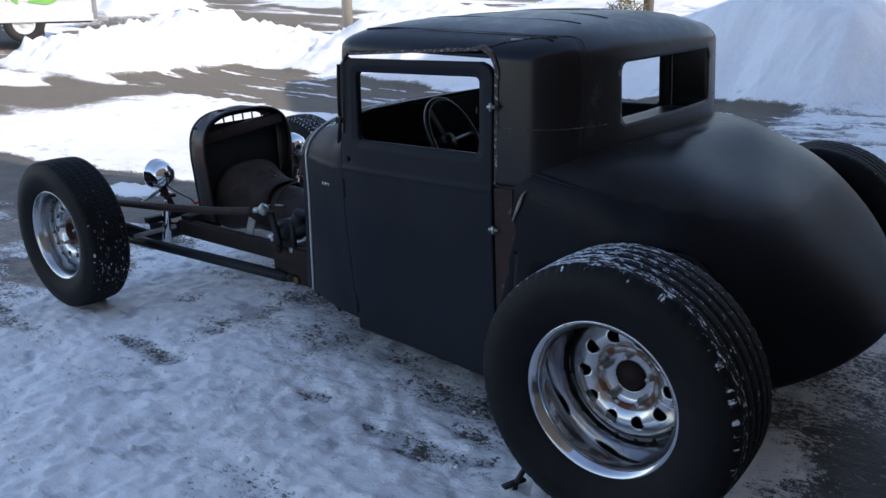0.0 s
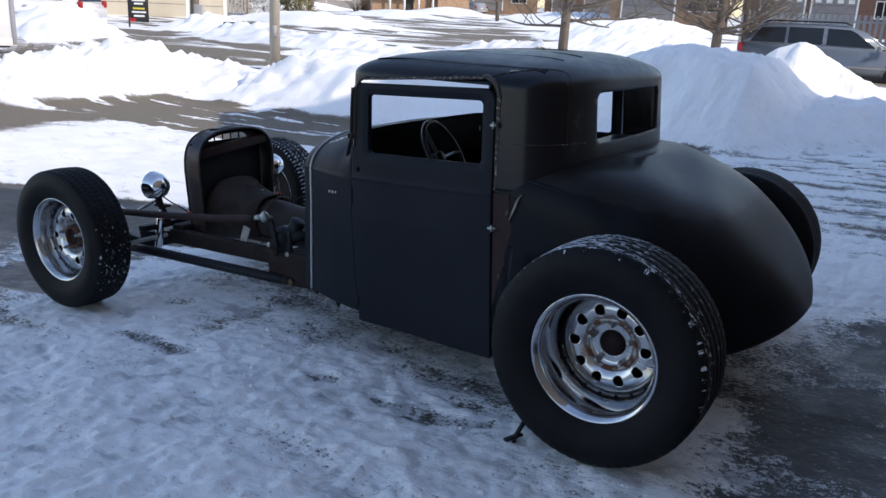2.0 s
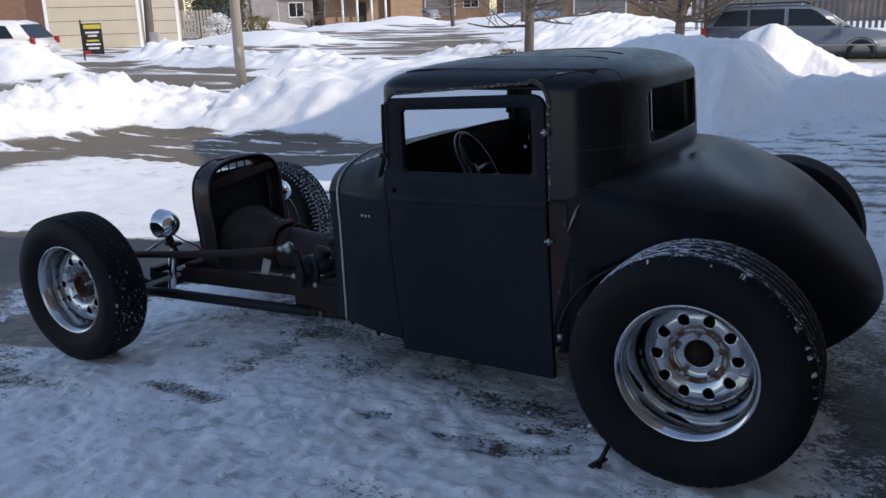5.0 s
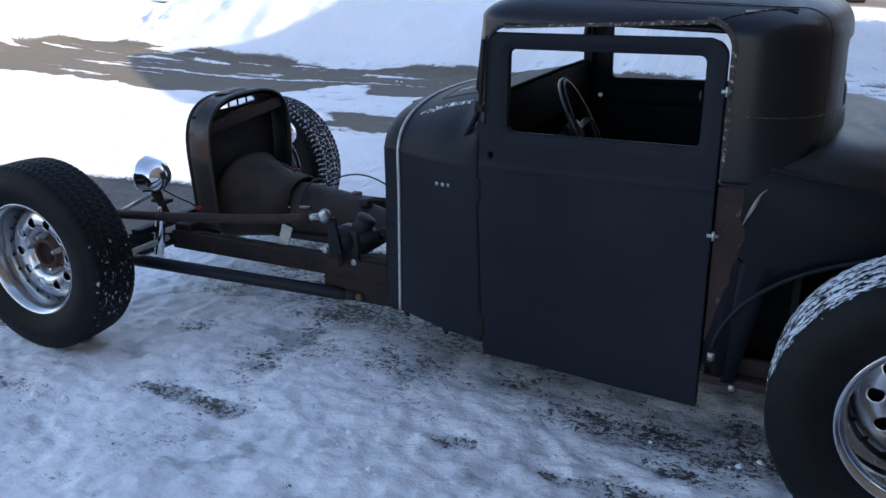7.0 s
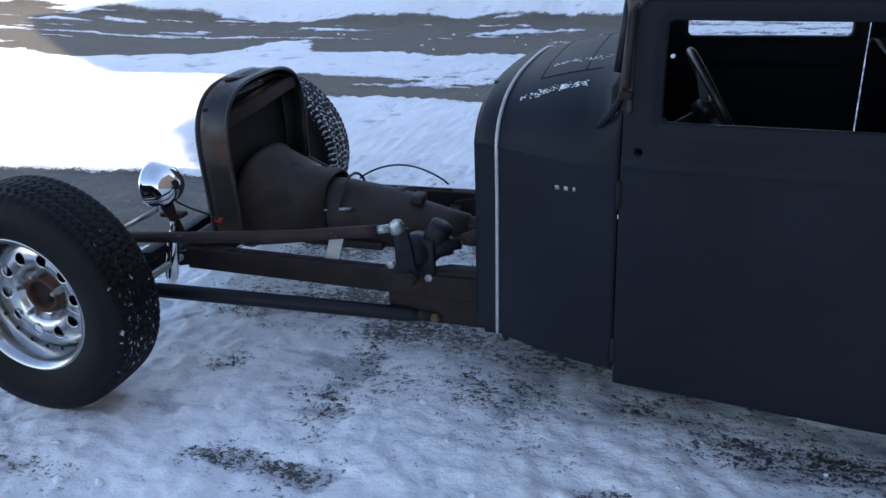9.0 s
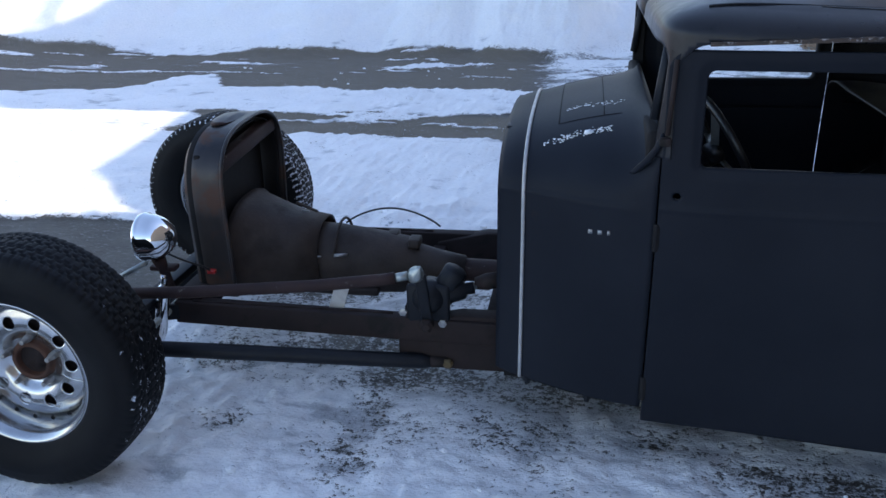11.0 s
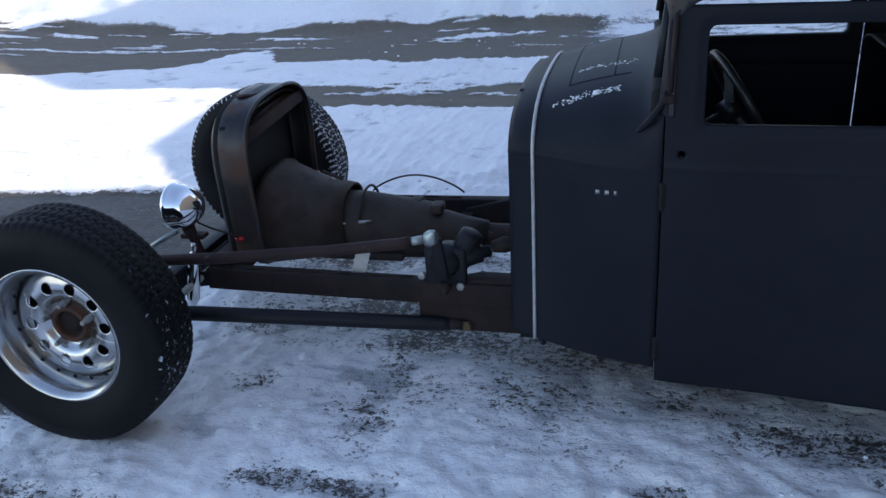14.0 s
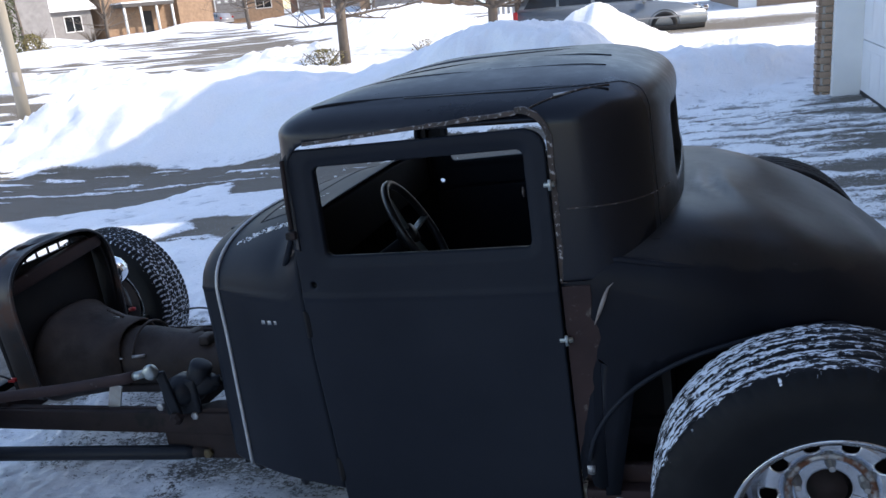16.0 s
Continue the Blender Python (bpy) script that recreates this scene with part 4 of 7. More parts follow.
def on_roof(x, y, out=0.0):
    """The roof's height over a place in plan."""
    fx = ROOF["mid"]
    ax, e = ((ROOF["rear"] - fx), 3.4) if x > fx else ((fx - ROOF["front"]), 12)
    rho = (abs((x - fx) / ax / 0.97) ** e + abs(y / ROOF["wide"] / 0.97) ** e) ** (1 / e)
    return ROOF["shoulder"] + ROOF["rise"] * max(1 - rho ** 2.2, 0) ** (1 / 2.2) - 0.046 * (x + 0.6) + out


for y0 in (-0.52, 0.52):
    part("roof_seam", tube([(x, y0 + 0.008 * math.sin(7 * x), on_roof(x, y0)) for x in np.linspace(-1.13, -0.40, 26)], 0.003, sides=6), M_BLACK_STEEL, roof)
for y0 in (-0.33, -0.16, 0.02, 0.2, 0.36):
    part("roof_rib", tube([(x, y0, on_roof(x, y0, -0.0012)) for x in np.linspace(-1.14, -0.42, 18)], 0.0022, sides=6), M_ROOF, roof)
part("roof_seam", tube([(x, y, on_roof(x, y, 0.001)) for x, y in zip(np.linspace(-0.585, -0.40, 12), np.linspace(-0.605, -0.50, 12))], 0.0022, sides=6), M_PEEL, roof)
part("bare_patch", box((-0.02, -0.004, -0.0015), (0.02, 0.004, 0.0015), pose(-0.50, -0.556, on_roof(-0.50, -0.556, 0.002), 25, 0, 28)), M_BARE, roof)


def lip_strip(pts, width, material, label=""):
    """A thin ragged-edged strip along points, facing out to the side."""
    bm = bmesh.new()
    rows = []
    for i, (x, y, z, nx, nz) in enumerate(pts):
        w = width * (0.8 + 0.5 * abs(noise.noise(Vector((x * 40, z * 40, 1)))))
        rows.append((bm.verts.new((x, y, z)), bm.verts.new((x + nx * w, y + 0.002, z + nz * w)), bm.verts.new((x + nx * w, y + 0.02, z + nz * w)), bm.verts.new((x, y + 0.02, z))))
    for a, b in zip(rows, rows[1:]):
        for k in range(4):
            bm.faces.new((a[k], a[(k + 1) % 4], b[(k + 1) % 4], b[k]))
    bm.faces.new(rows[0])
    bm.faces.new(rows[-1][::-1])
    bmesh.ops.recalc_face_normals(bm, faces=bm.faces)
    return part("scraped_edge", bm, material, roof, label, smooth=False)


edge_pts = []
for k in range(40):
    x = -1.13 + (0.53) * k / 39
    z = 1.176 + 0.02 * k / 39
    edge_pts.append((x, -0.6235, z - 0.004, 0.0, 1.0))
lip_strip(edge_pts, 0.010, M_PEEL, "scraped and rusting drip edge")
edge_pts = []
for k in range(40):
    f = k / 39
    if f < 0.3:
        a = f / 0.3 * math.pi / 2
        x, z, nx, nz = -0.60 + 0.064 * math.sin(a), 1.132 + 0.064 * math.cos(a), math.sin(a), math.cos(a)
    else:
        x, z, nx, nz = -0.536, 1.132 - (f - 0.3) / 0.7 * 0.335, 1.0, 0.0
    edge_pts.append((x, -0.6265 - 0.012 * max(0, (1.13 - z) / 0.33), z, nx, nz))
lip_strip(edge_pts, 0.014, M_PEEL, "scraped and rusting door post edge")
edge_pts = [(-0.534, -0.6425 + 0.004 * k / 19, 0.79 - 0.5 * k / 19, 1, 0) for k in range(20)]
lip_strip(edge_pts, 0.072, M_RUSTY, "rust-brown door jamb edge")
sl = bmesh.new()
for k in range(10):
    f = k / 9
    x, z = -0.418 - 0.05 * f ** 0.6, 0.795 - 0.10 * f
    w = 0.002 + 0.010 * math.sin(math.pi * f) * (1 - 0.3 * f)
    for dx in (0, w):
        sl.verts.new((x + dx, -0.6425, z))
sl.verts.ensure_lookup_table()
for k in range(9):
    sl.faces.new((sl.verts[2 * k], sl.verts[2 * k + 1], sl.verts[2 * k + 3], sl.verts[2 * k + 2]))
part("bare_patch", sl, M_SCRAPE, body_rear, "bare metal scrape", thick=0.003)

# windscreen posts and header
for s in (-1, 1):
    part("post_edge", tube([(-1.207, s * 0.612, 0.965), (-1.203, s * 0.612, 1.06), (-1.199, s * 0.608, 1.14)], 0.006, sides=8), M_FRAME, car, "rusty inner post edge")
    # bead added along the post's sweep to draw its edge highlight
    part("post_highlight_bead", tube([(-1.300, s * 0.535, 0.835), (-1.272, s * 0.560, 0.862), (-1.246, s * 0.580, 0.895), (-1.226, s * 0.592, 0.930), (-1.214, s * 0.598, 0.965)],
         [0.003, 0.008, 0.009, 0.008, 0.005], sides=12), M_PRIMER, car, "black bead for the highlight where the windscreen post sweeps into the cowl")
    part("post_bracket", box((-1.225, s * 0.607 - 0.012, 0.938), (-1.197, s * 0.607 + 0.012, 0.958)), M_FRAME, car, "dark bracket at the post's foot", edge=0.004)
    part("window_channel", tube([(-1.235, s * 0.55, 0.99), (-1.215, s * 0.55, 1.16)], 0.012, sides=8), M_BLACK_STEEL, car)
part("windscreen_header", beam((-1.19, -0.56, 1.19), (-1.19, 0.56, 1.19), 0.03, 0.03), M_PRIMER, car, edge=0.006)
part("far_door_jamb", box((-1.235, 0.555, 0.25), (-1.20, 0.60, 1.16)), M_DARK, car, "dark door jamb", smooth=False)
part("dashboard", box((-1.25, -0.56, 0.80), (-1.21, 0.56, 0.96)), M_DARK, car, "dark dashboard panel", edge=0.01)

# steering wheel and column
steer = part("steering_wheel", tube([tuple(pose(-1.01, -0.22, 0.84, 0, 62, 10) @ Vector((0.158 * math.cos(a), 0.158 * math.sin(a), 0))) for a in np.linspace(0, 2 * math.pi, 49)[:-1]],
             0.0115, sides=10, closed=True), M_PLASTIC, car, "black three-spoke steering wheel")
for a in (90, 210, 330):
    m = pose(-1.01, -0.22, 0.84, 0, 62, 10)
    part("spoke", beam(m @ Vector((0, 0, -0.03)), m @ Vector((0.15 * math.cos(radians(a)), 0.15 * math.sin(radians(a)), 0)), 0.022, 0.006), M_ZINC, steer, "steel spoke", smooth=False)
part("hub", lathe([(0, -0.06), (0.03, -0.06), (0.034, -0.03), (0.03, -0.012), (0, -0.008)], pose(-1.01, -0.22, 0.84, 0, 62, 10), 20), M_PLASTIC, steer)
part("steering_column", tube([(-1.02, -0.225, 0.825), (-1.62, -0.325, 0.47)], 0.022, sides=12), M_BLACK_STEEL, car)
part("column_joint", tube([(-1.62, -0.325, 0.45), (-1.665, -0.325, 0.438), (-1.70, -0.325, 0.43)], [0.022, 0.026, 0.018], sides=10), M_FRAME, car)

# ---- open frame ----
for s in (-1, 1):
    rail = bmesh.new()
    beam((-2.66, s * 0.345, 0.295), (-1.60, s * 0.375, 0.295), 0.05, 0.074, rail)
    part("frame_rail", rail, M_FRAME, car, "rust-brown boxed frame rail", edge=0.005)
    kick = bmesh.new()
    prof = [(-1.93, 0.30), (-1.93, 0.205), (-1.83, 0.165), (-1.45, 0.165), (-1.45, 0.255), (-1.58, 0.30), (-1.62, 0.345), (-1.74, 0.345)]
    a = [kick.verts.new((x, s * 0.352 - 0.03, z)) for x, z in prof]
    b = [kick.verts.new((x, s * 0.352 + 0.03, z)) for x, z in prof]
    kick.faces.new(a)
    kick.faces.new(b[::-1])
    for k in range(len(prof)):
        kick.faces.new((a[k], b[k], b[(k + 1) % len(prof)], a[(k + 1) % len(prof)]))
    bmesh.ops.recalc_face_normals(kick, faces=kick.faces)
    part("frame_gusset", kick, M_FRAME, car, "welded frame gusset plate", edge=0.004)
    part("rear_frame_rail", beam((-1.5, s * 0.355, 0.21), (0.12, s * 0.33, 0.24), 0.05, 0.09), M_FRAME, car, edge=0.005)
    part("rail_top_weld", tube([(x, s * 0.36, 0.333 + 0.002 * math.sin(60 * x)) for x in np.linspace(-2.6, -1.95, 30)], 0.004, sides=6), M_FRAME, car)
part("front_crossmember", beam((-2.62, -0.35, 0.31), (-2.62, 0.35, 0.31), 0.08, 0.09), M_FRAME, car, edge=0.006)
part("middle_crossmember", beam((-1.66, -0.33, 0.215), (-1.66, 0.33, 0.215), 0.06, 0.05), M_FRAME, car, edge=0.005)
part("trans_crossmember", beam((-1.92, -0.33, 0.27), (-1.92, 0.33, 0.27), 0.05, 0.04), M_FRAME, car, edge=0.005)
part("rail_tab", beam((-2.135, -0.345, 0.325), (-2.112, -0.335, 0.405), 0.045, 0.006, up=(0, 1, 0)), M_BARE, car, "bare steel tab", smooth=False)

# front axle with its links
axle = part("front_axle", tube([(-2.83, -0.67, 0.33), (-2.83, -0.55, 0.31), (-2.82, -0.42, 0.235), (-2.82, 0, 0.225), (-2.82, 0.42, 0.235), (-2.83, 0.55, 0.31), (-2.83, 0.67, 0.33)], [0.026, 0.028, 0.03, 0.03, 0.03, 0.028, 0.026], sides=12), M_BLACK_STEEL, car, "black dropped front axle")
for s in (-1, 1):
    part("radius_rod", tube([(-2.82, s * 0.56, 0.262), (-2.60, s * 0.535, 0.255), (-1.86, s * 0.39, 0.19), (-1.82, s * 0.385, 0.187)], [0.022, 0.024, 0.024, 0.016], sides=14), M_BLACK_STEEL, car, "black tubular radius rod")
    part("pivot_bolt", lathe([(0, 0), (0.016, 0), (0.018, 0.012), (0.012, 0.018), (0, 0.018)], pose(-1.778, s * 0.382, 0.187, 90 if s < 0 else -90), 6), M_BRASS, car, "brassy pivot bolt head", smooth=False)
    part("rod_end", tube([(-1.84, s * 0.388, 0.189), (-1.78, s * 0.38, 0.187)], 0.018, sides=12), M_FRAME, car)
    shock = part("shock_absorber", tube([(-2.697, s * 0.425, 0.222), (-2.690, s * 0.424, 0.25), (-2.660, s * 0.42, 0.395), (-2.657, s * 0.42, 0.41)], [0.014, 0.021, 0.021, 0.014], sides=14), M_MIRROR, car, "bright steel shock absorber")
    part("shock_shaft", tube([(-2.657, s * 0.42, 0.41), (-2.650, s * 0.42, 0.45)], 0.010, sides=12), M_CHROME, shock)
    part("lamp_brace", tube([(-2.835, s * 0.445, 0.415), (-2.70, s * 0.425, 0.487)], 0.0085, sides=10), M_ZINC, car, "grey tubular lamp brace")
    part("spindle", tube([(-2.83, s * 0.66, 0.335), (-2.85, s * 0.80, 0.355)], 0.035, sides=14), M_FRAME, axle)
    part("brake_drum", lathe([(0, 0), (0.14, 0), (0.145, 0.02), (0.145, 0.06), (0.1, 0.07), (0, 0.07)], pose(-2.85, s * 0.73, 0.355, 90 if s < 0 else -90), 30), M_FRAME, axle, "rusty brake drum")
part("leaf_spring", beam((-2.72, -0.5, 0.35), (-2.72, 0.5, 0.35), 0.05, 0.03), M_BLACK_STEEL, car, "black transverse leaf spring", edge=0.004)
part("lower_link", beam((-2.86, -0.40, 0.275), (-2.62, -0.36, 0.30), 0.012, 0.05), M_BLACK_STEEL, car, smooth=False)
part("tie_rod", tube([(-2.68, -0.6, 0.30), (-2.68, 0.6, 0.30)], 0.012, sides=10), M_ZINC, car)

# steering box, drag link
box_part = part("steering_box", lathe([(0, -0.075), (0.04, -0.07), (0.048, -0.03), (0.048, 0.03), (0.036, 0.05), (0.03, 0.09), (0.018, 0.095), (0.018, 0.12), (0, 0.12)], pose(-1.82, -0.345, 0.40, 0, 78, 0), 18), M_BLACK_STEEL, car, "greasy black steering box")
part("box_flange", box((-1.90, -0.392, 0.315), (-1.77, -0.37, 0.445)), M_BLACK_STEEL, box_part, edge=0.01)
part("sector_housing", lathe([(0, -0.03), (0.05, -0.03), (0.055, 0.02), (0.035, 0.05), (0.02, 0.06), (0, 0.06)], pose(-1.835, -0.36, 0.40, 90), 18), M_BLACK_STEEL, box_part)
part("box_cover", lathe([(0, 0), (0.03, 0), (0.036, 0.02), (0.036, 0.07), (0.028, 0.075), (0, 0.075)], pose(-1.79, -0.35, 0.42, 0, 30), 16), M_BLACK_STEEL, box_part)
part("pitman_arm", beam((-1.832, -0.42, 0.335), (-1.846, -0.44, 0.50), 0.034, 0.016, up=(0, 1, 0)), M_BLACK_STEEL, box_part, edge=0.005)
part("pitman_nut", lathe([(0, 0), (0.022, 0), (0.022, 0.02), (0.012, 0.03), (0, 0.03)], pose(-1.832, -0.42, 0.335, 90), 6), M_FRAME, box_part, "rusty pitman nut", smooth=False)
for x, z in ((-1.791, 0.324), (-1.911, 0.355)):
    part("box_bolt", lathe([(0, 0), (0.013, 0), (0.013, 0.012), (0.006, 0.014), (0, 0.014)], pose(x, -0.386, z, 90), 6), M_BARE, box_part, "bright bolt head", smooth=False)
drag = part("drag_link", tube([(-2.80, -0.60, 0.455), (-2.5, -0.565, 0.463), (-2.15, -0.51, 0.478), (-1.94, -0.483, 0.498), (-1.91, -0.478, 0.503)], [0.017, 0.0175, 0.0175, 0.0175, 0.0175], sides=14), M_RUSTY, car, "brown painted tubular drag link")
part("rod_end", tube([(-1.915, -0.479, 0.502), (-1.875, -0.474, 0.510)], 0.013, sides=10), M_ZINC, drag, "zinc plated rod end")
part("ball_joint", lathe([(0, -0.03), (0.012, -0.03), (0.02, -0.014), (0.024, 0.0), (0.02, 0.014), (0.010, 0.022), (0.008, 0.034), (0, 0.036)], pose(-1.852, -0.472, 0.514, 28, 30), 14), M_ZINC, drag, "zinc plated ball joint")
part("steering_arm", tube([(-2.80, -0.60, 0.455), (-2.82, -0.63, 0.42), (-2.83, -0.66, 0.36)], 0.016, sides=10), M_BLACK_STEEL, axle)
part("steering_shaft", tube([(-1.72, -0.335, 0.422), (-1.60, -0.328, 0.45)], 0.010, sides=10), M_BARE, car, "bare steering shaft")

# gearbox with its bell housing
gear = part("gearbox", lathe([(0, -0.02), (0.10, -0.02), (0.114, 0.0), (0.116, 0.16), (0.108, 0.30), (0.098, 0.40), (0.078, 0.43), (0.062, 0.52), (0.052, 0.60), (0.035, 0.61), (0.03, 0.64), (0, 0.64)],
            pose(-2.38, 0.0, 0.372, 0, 94, 0), 30), M_CASTING, car, "oily cast gearbox without an engine")
bell = bmesh.new()
loops = []
for x, rw, rt, rb, rake in ((-2.562, 0.196, 0.182, 0.135, 0.02), (-2.555, 0.212, 0.196, 0.14, 0.02), (-2.540, 0.212, 0.196, 0.14, 0.02), (-2.532, 0.202, 0.188, 0.135, 0.018),
                            (-2.45, 0.170, 0.160, 0.128, 0.01), (-2.36, 0.138, 0.134, 0.118, 0.0), (-2.26, 0.118, 0.119, 0.112, 0.0)):
    loops.append([bell.verts.new((x + rake * math.sin(a), rw * power(math.cos(a), 0.72), 0.375 + (rt if math.sin(a) > 0 else rb) * power(math.sin(a), 0.9))) for a in np.linspace(0, 2 * math.pi, 37)[:-1]])
for a, b in zip(loops, loops[1:]):
    for k in range(36):
        bell.faces.new((a[k], b[k], b[(k + 1) % 36], a[(k + 1) % 36]))
part("bell_housing", bell, M_CASTING, gear, "dull cast bell housing", thick=0.008)
part("gearbox_pan", box((-2.36, -0.105, 0.262), (-2.06, 0.105, 0.29)), M_CASTING, gear, edge=0.008)
for x, y in ((-1.945, -0.02), (-2.03, 0.03)):
    part("casting_boss", box((x - 0.02, y - 0.03, 0.42), (x + 0.02, y + 0.03, 0.452)), M_CASTING, gear, edge=0.006)
part("side_rib", tube([(-2.5, -0.165, 0.37), (-2.3, -0.112, 0.38), (-2.05, -0.095, 0.362)], 0.006, sides=8), M_CASTING, gear)
for x in (-2.5, -2.36, -2.2):
    part("casting_rib", tube([(x, 0.125 * math.cos(a), 0.375 + 0.122 * math.sin(a)) for a in np.linspace(0.3, 2.84, 12)] if x > -2.3 else [(x, 0.0, 0.553), (x + 0.08, -0.02, 0.53)], 0.005, sides=6), M_CASTING, gear)
for x, y, z in ((-2.30, -0.118, 0.42), (-2.26, -0.119, 0.405), (-2.33, 0.0, 0.523)):
    part("cast_mark", box((x - 0.013, y - 0.002, z - 0.003), (x + 0.013, y + 0.002, z + 0.003)), M_BARE, gear, "small bare metal mark")
part("shift_lever", tube([(-2.16, -0.105, 0.41), (-2.2, -0.125, 0.415)], 0.006, sides=8), M_BARE, gear)
part("driveshaft", tube([(-1.80, 0.0, 0.335), (-1.5, 0.0, 0.33), (-0.2, 0, 0.34)], 0.04, sides=16), M_RUSTY, car, "brown driveshaft tube")
part("vent_hose", tube([(-2.22 + 0.34 * f, 0.11, 0.445 + 0.062 * math.sin(math.pi * f) ** 0.8) for f in np.linspace(0, 1, 20)], 0.0035, sides=8), M_PLASTIC, gear, "thin black hose")


# ---- radiator shell ----
def shell_surface(x, v):
    """v: along an arch from one foot over the crown to the other."""
    a = np.abs(v)
    f = np.clip((a - 0.42) / 0.58, 0, 1)
    th = math.pi / 2 * np.clip(1 - a / 0.42, 0, 1)
    k = 1 - 0.06 * np.clip((-2.57 - x) / 0.05, 0, 1) ** 2
    w = 0.274 - 0.02 * f
    y = np.where(a < 0.42, 0.274 * power(np.cos(th), 0.66), w)
    z = np.where(a < 0.42, 0.63 + 0.218 * power(np.sin(th), 0.66), 0.63 - 0.31 * f)
    z = z + 0.012 * np.clip(1 - a / 0.05, 0, 1) * (x < -2.53)
    return x, np.sign(v) * y * k - 0.015, 0.5 + (z - 0.5) * k


sv = np.concatenate([np.linspace(-1, -0.42, 20), np.linspace(-0.40, 0.40, 50), np.linspace(0.42, 1, 20)])
shell = part("radiator_shell", trimmed(shell_surface, np.linspace(-2.622, -2.492, 12), sv), M_SHELL, car, "stained bare steel radiator shell, empty inside", thick=0.004)
rim_pts = [tuple(float(c) for c in p) for p in zip(*shell_surface(np.full(len(sv), -2.492), sv))]
part("rolled_edge", tube(rim_pts, 0.006, sides=8), M_SHELL, shell)


def shell_inner(x, v):
    px, py, pz = shell_surface(np.full(v.shape, -2.53), v)
    return -2.605 + 0.10 * x, py * (1 - 0.07 * x), 0.5 + (pz - 0.5) * (1 - 0.06 * x)


part("inner_flange", trimmed(shell_inner, np.linspace(0, 1, 8), sv), M_DARK, shell, "dark rusty inner flange", thick=0.003)
part("radiator_core", box((-2.586, -0.262, 0.33), (-2.565, 0.232, 0.782)), M_DARK, shell, "dark radiator panel", edge=0.004)
part("top_tank_brace", beam((-2.55, -0.255, 0.722), (-2.52, 0.225, 0.775), 0.045, 0.05), M_RUSTY, shell, "rusty brace", edge=0.008)
for k in range(7):
    y = -0.19 + 0.06 * k
    part("grille_bar", beam((-2.60, y, 0.735), (-2.604, y, 0.822), 0.006, 0.006), M_BLACK_STEEL, shell, smooth=False)
part("badge_recess", lathe([(0, 0.0), (0.03, 0.0), (0.034, 0.003), (0, 0.005)], pose(-2.56, -0.06, 0.8445, 0, 0, 0) @ Matrix.Diagonal((1.1, 2.2, 1, 1)), 24), M_RUSTY, shell)

# ---- headlights ----
for s in (-1, 1):
    m = pose(-2.668, s * 0.43, 0.575, 0, -90, 0)
    lamp = part("headlight", lathe([(0, -0.078), (0.018, -0.076), (0.04, -0.064), (0.058, -0.044), (0.068, -0.018), (0.071, 0.008), (0.0735, 0.012), (0.0735, 0.024), (0.066, 0.03)], m, 40, cap=False), M_MIRROR, car, "chromed bullet headlight bucket")
    part("lens", lathe([(0.066, 0.028), (0.05, 0.037), (0.025, 0.042), (0, 0.043)], m, 32, cap=False), M_ZINC, lamp, "headlight lens")
    part("stem", tube([(-2.655, s * 0.43, 0.505), (-2.65, s * 0.42, 0.47), (-2.655, s * 0.40, 0.43), (-2.66, s * 0.37, 0.36)], [0.022, 0.016, 0.016, 0.018], sides=10), M_RUSTY, lamp, "rusty headlight bracket")
    part("bracket_plate", box((-2.69, s * 0.41 - 0.02, 0.462), (-2.61, s * 0.41 + 0.02, 0.476)), M_RUSTY, lamp, edge=0.003)
    part("wire", tube([(-2.63, s * 0.42, 0.52), (-2.59, s * 0.40, 0.49), (-2.55, s * 0.36, 0.455), (-2.53, s * 0.34, 0.43)], 0.0035, sides=6), M_PLASTIC, lamp)
    part("red_connector", box((-2.545, s * 0.34 - 0.008, 0.425), (-2.52, s * 0.34 + 0.008, 0.437)), M_RED, lamp)

# ---- running gear seen behind the door ----
for s in (-1, 1):
    bracket = bmesh.new()
    box((-0.53, s * 0.60 - 0.035, 0.225), (-0.36, s * 0.60 + 0.035, 0.25), None, bracket)
    box((-0.53, s * 0.585 - 0.01, 0.25), (-0.36, s * 0.585 + 0.01, 0.30), None, bracket)
    part("body_bracket", bracket, M_RUSTY, car, "rusty body mount bracket", edge=0.003)
    part("mount_bolt", tube([(-0.511, s * 0.634, 0.30), (-0.511, s * 0.634, 0.322)], 0.012, sides=8), M_BARE, car)
    part("mount_bolt", tube([(-0.45, s * 0.63, 0.215), (-0.45, s * 0.63, 0.232)], 0.010, sides=8), M_ZINC, car)
part("rear_axle", tube([(0, -0.79, 0.37), (0, -0.1, 0.37), (0, -0.06, 0.37), (0, 0.06, 0.37), (0, 0.1, 0.37), (0, 0.79, 0.37)], [0.04, 0.04, 0.11, 0.11, 0.04, 0.04], sides=16), M_FRAME, car, "rusty rear axle")


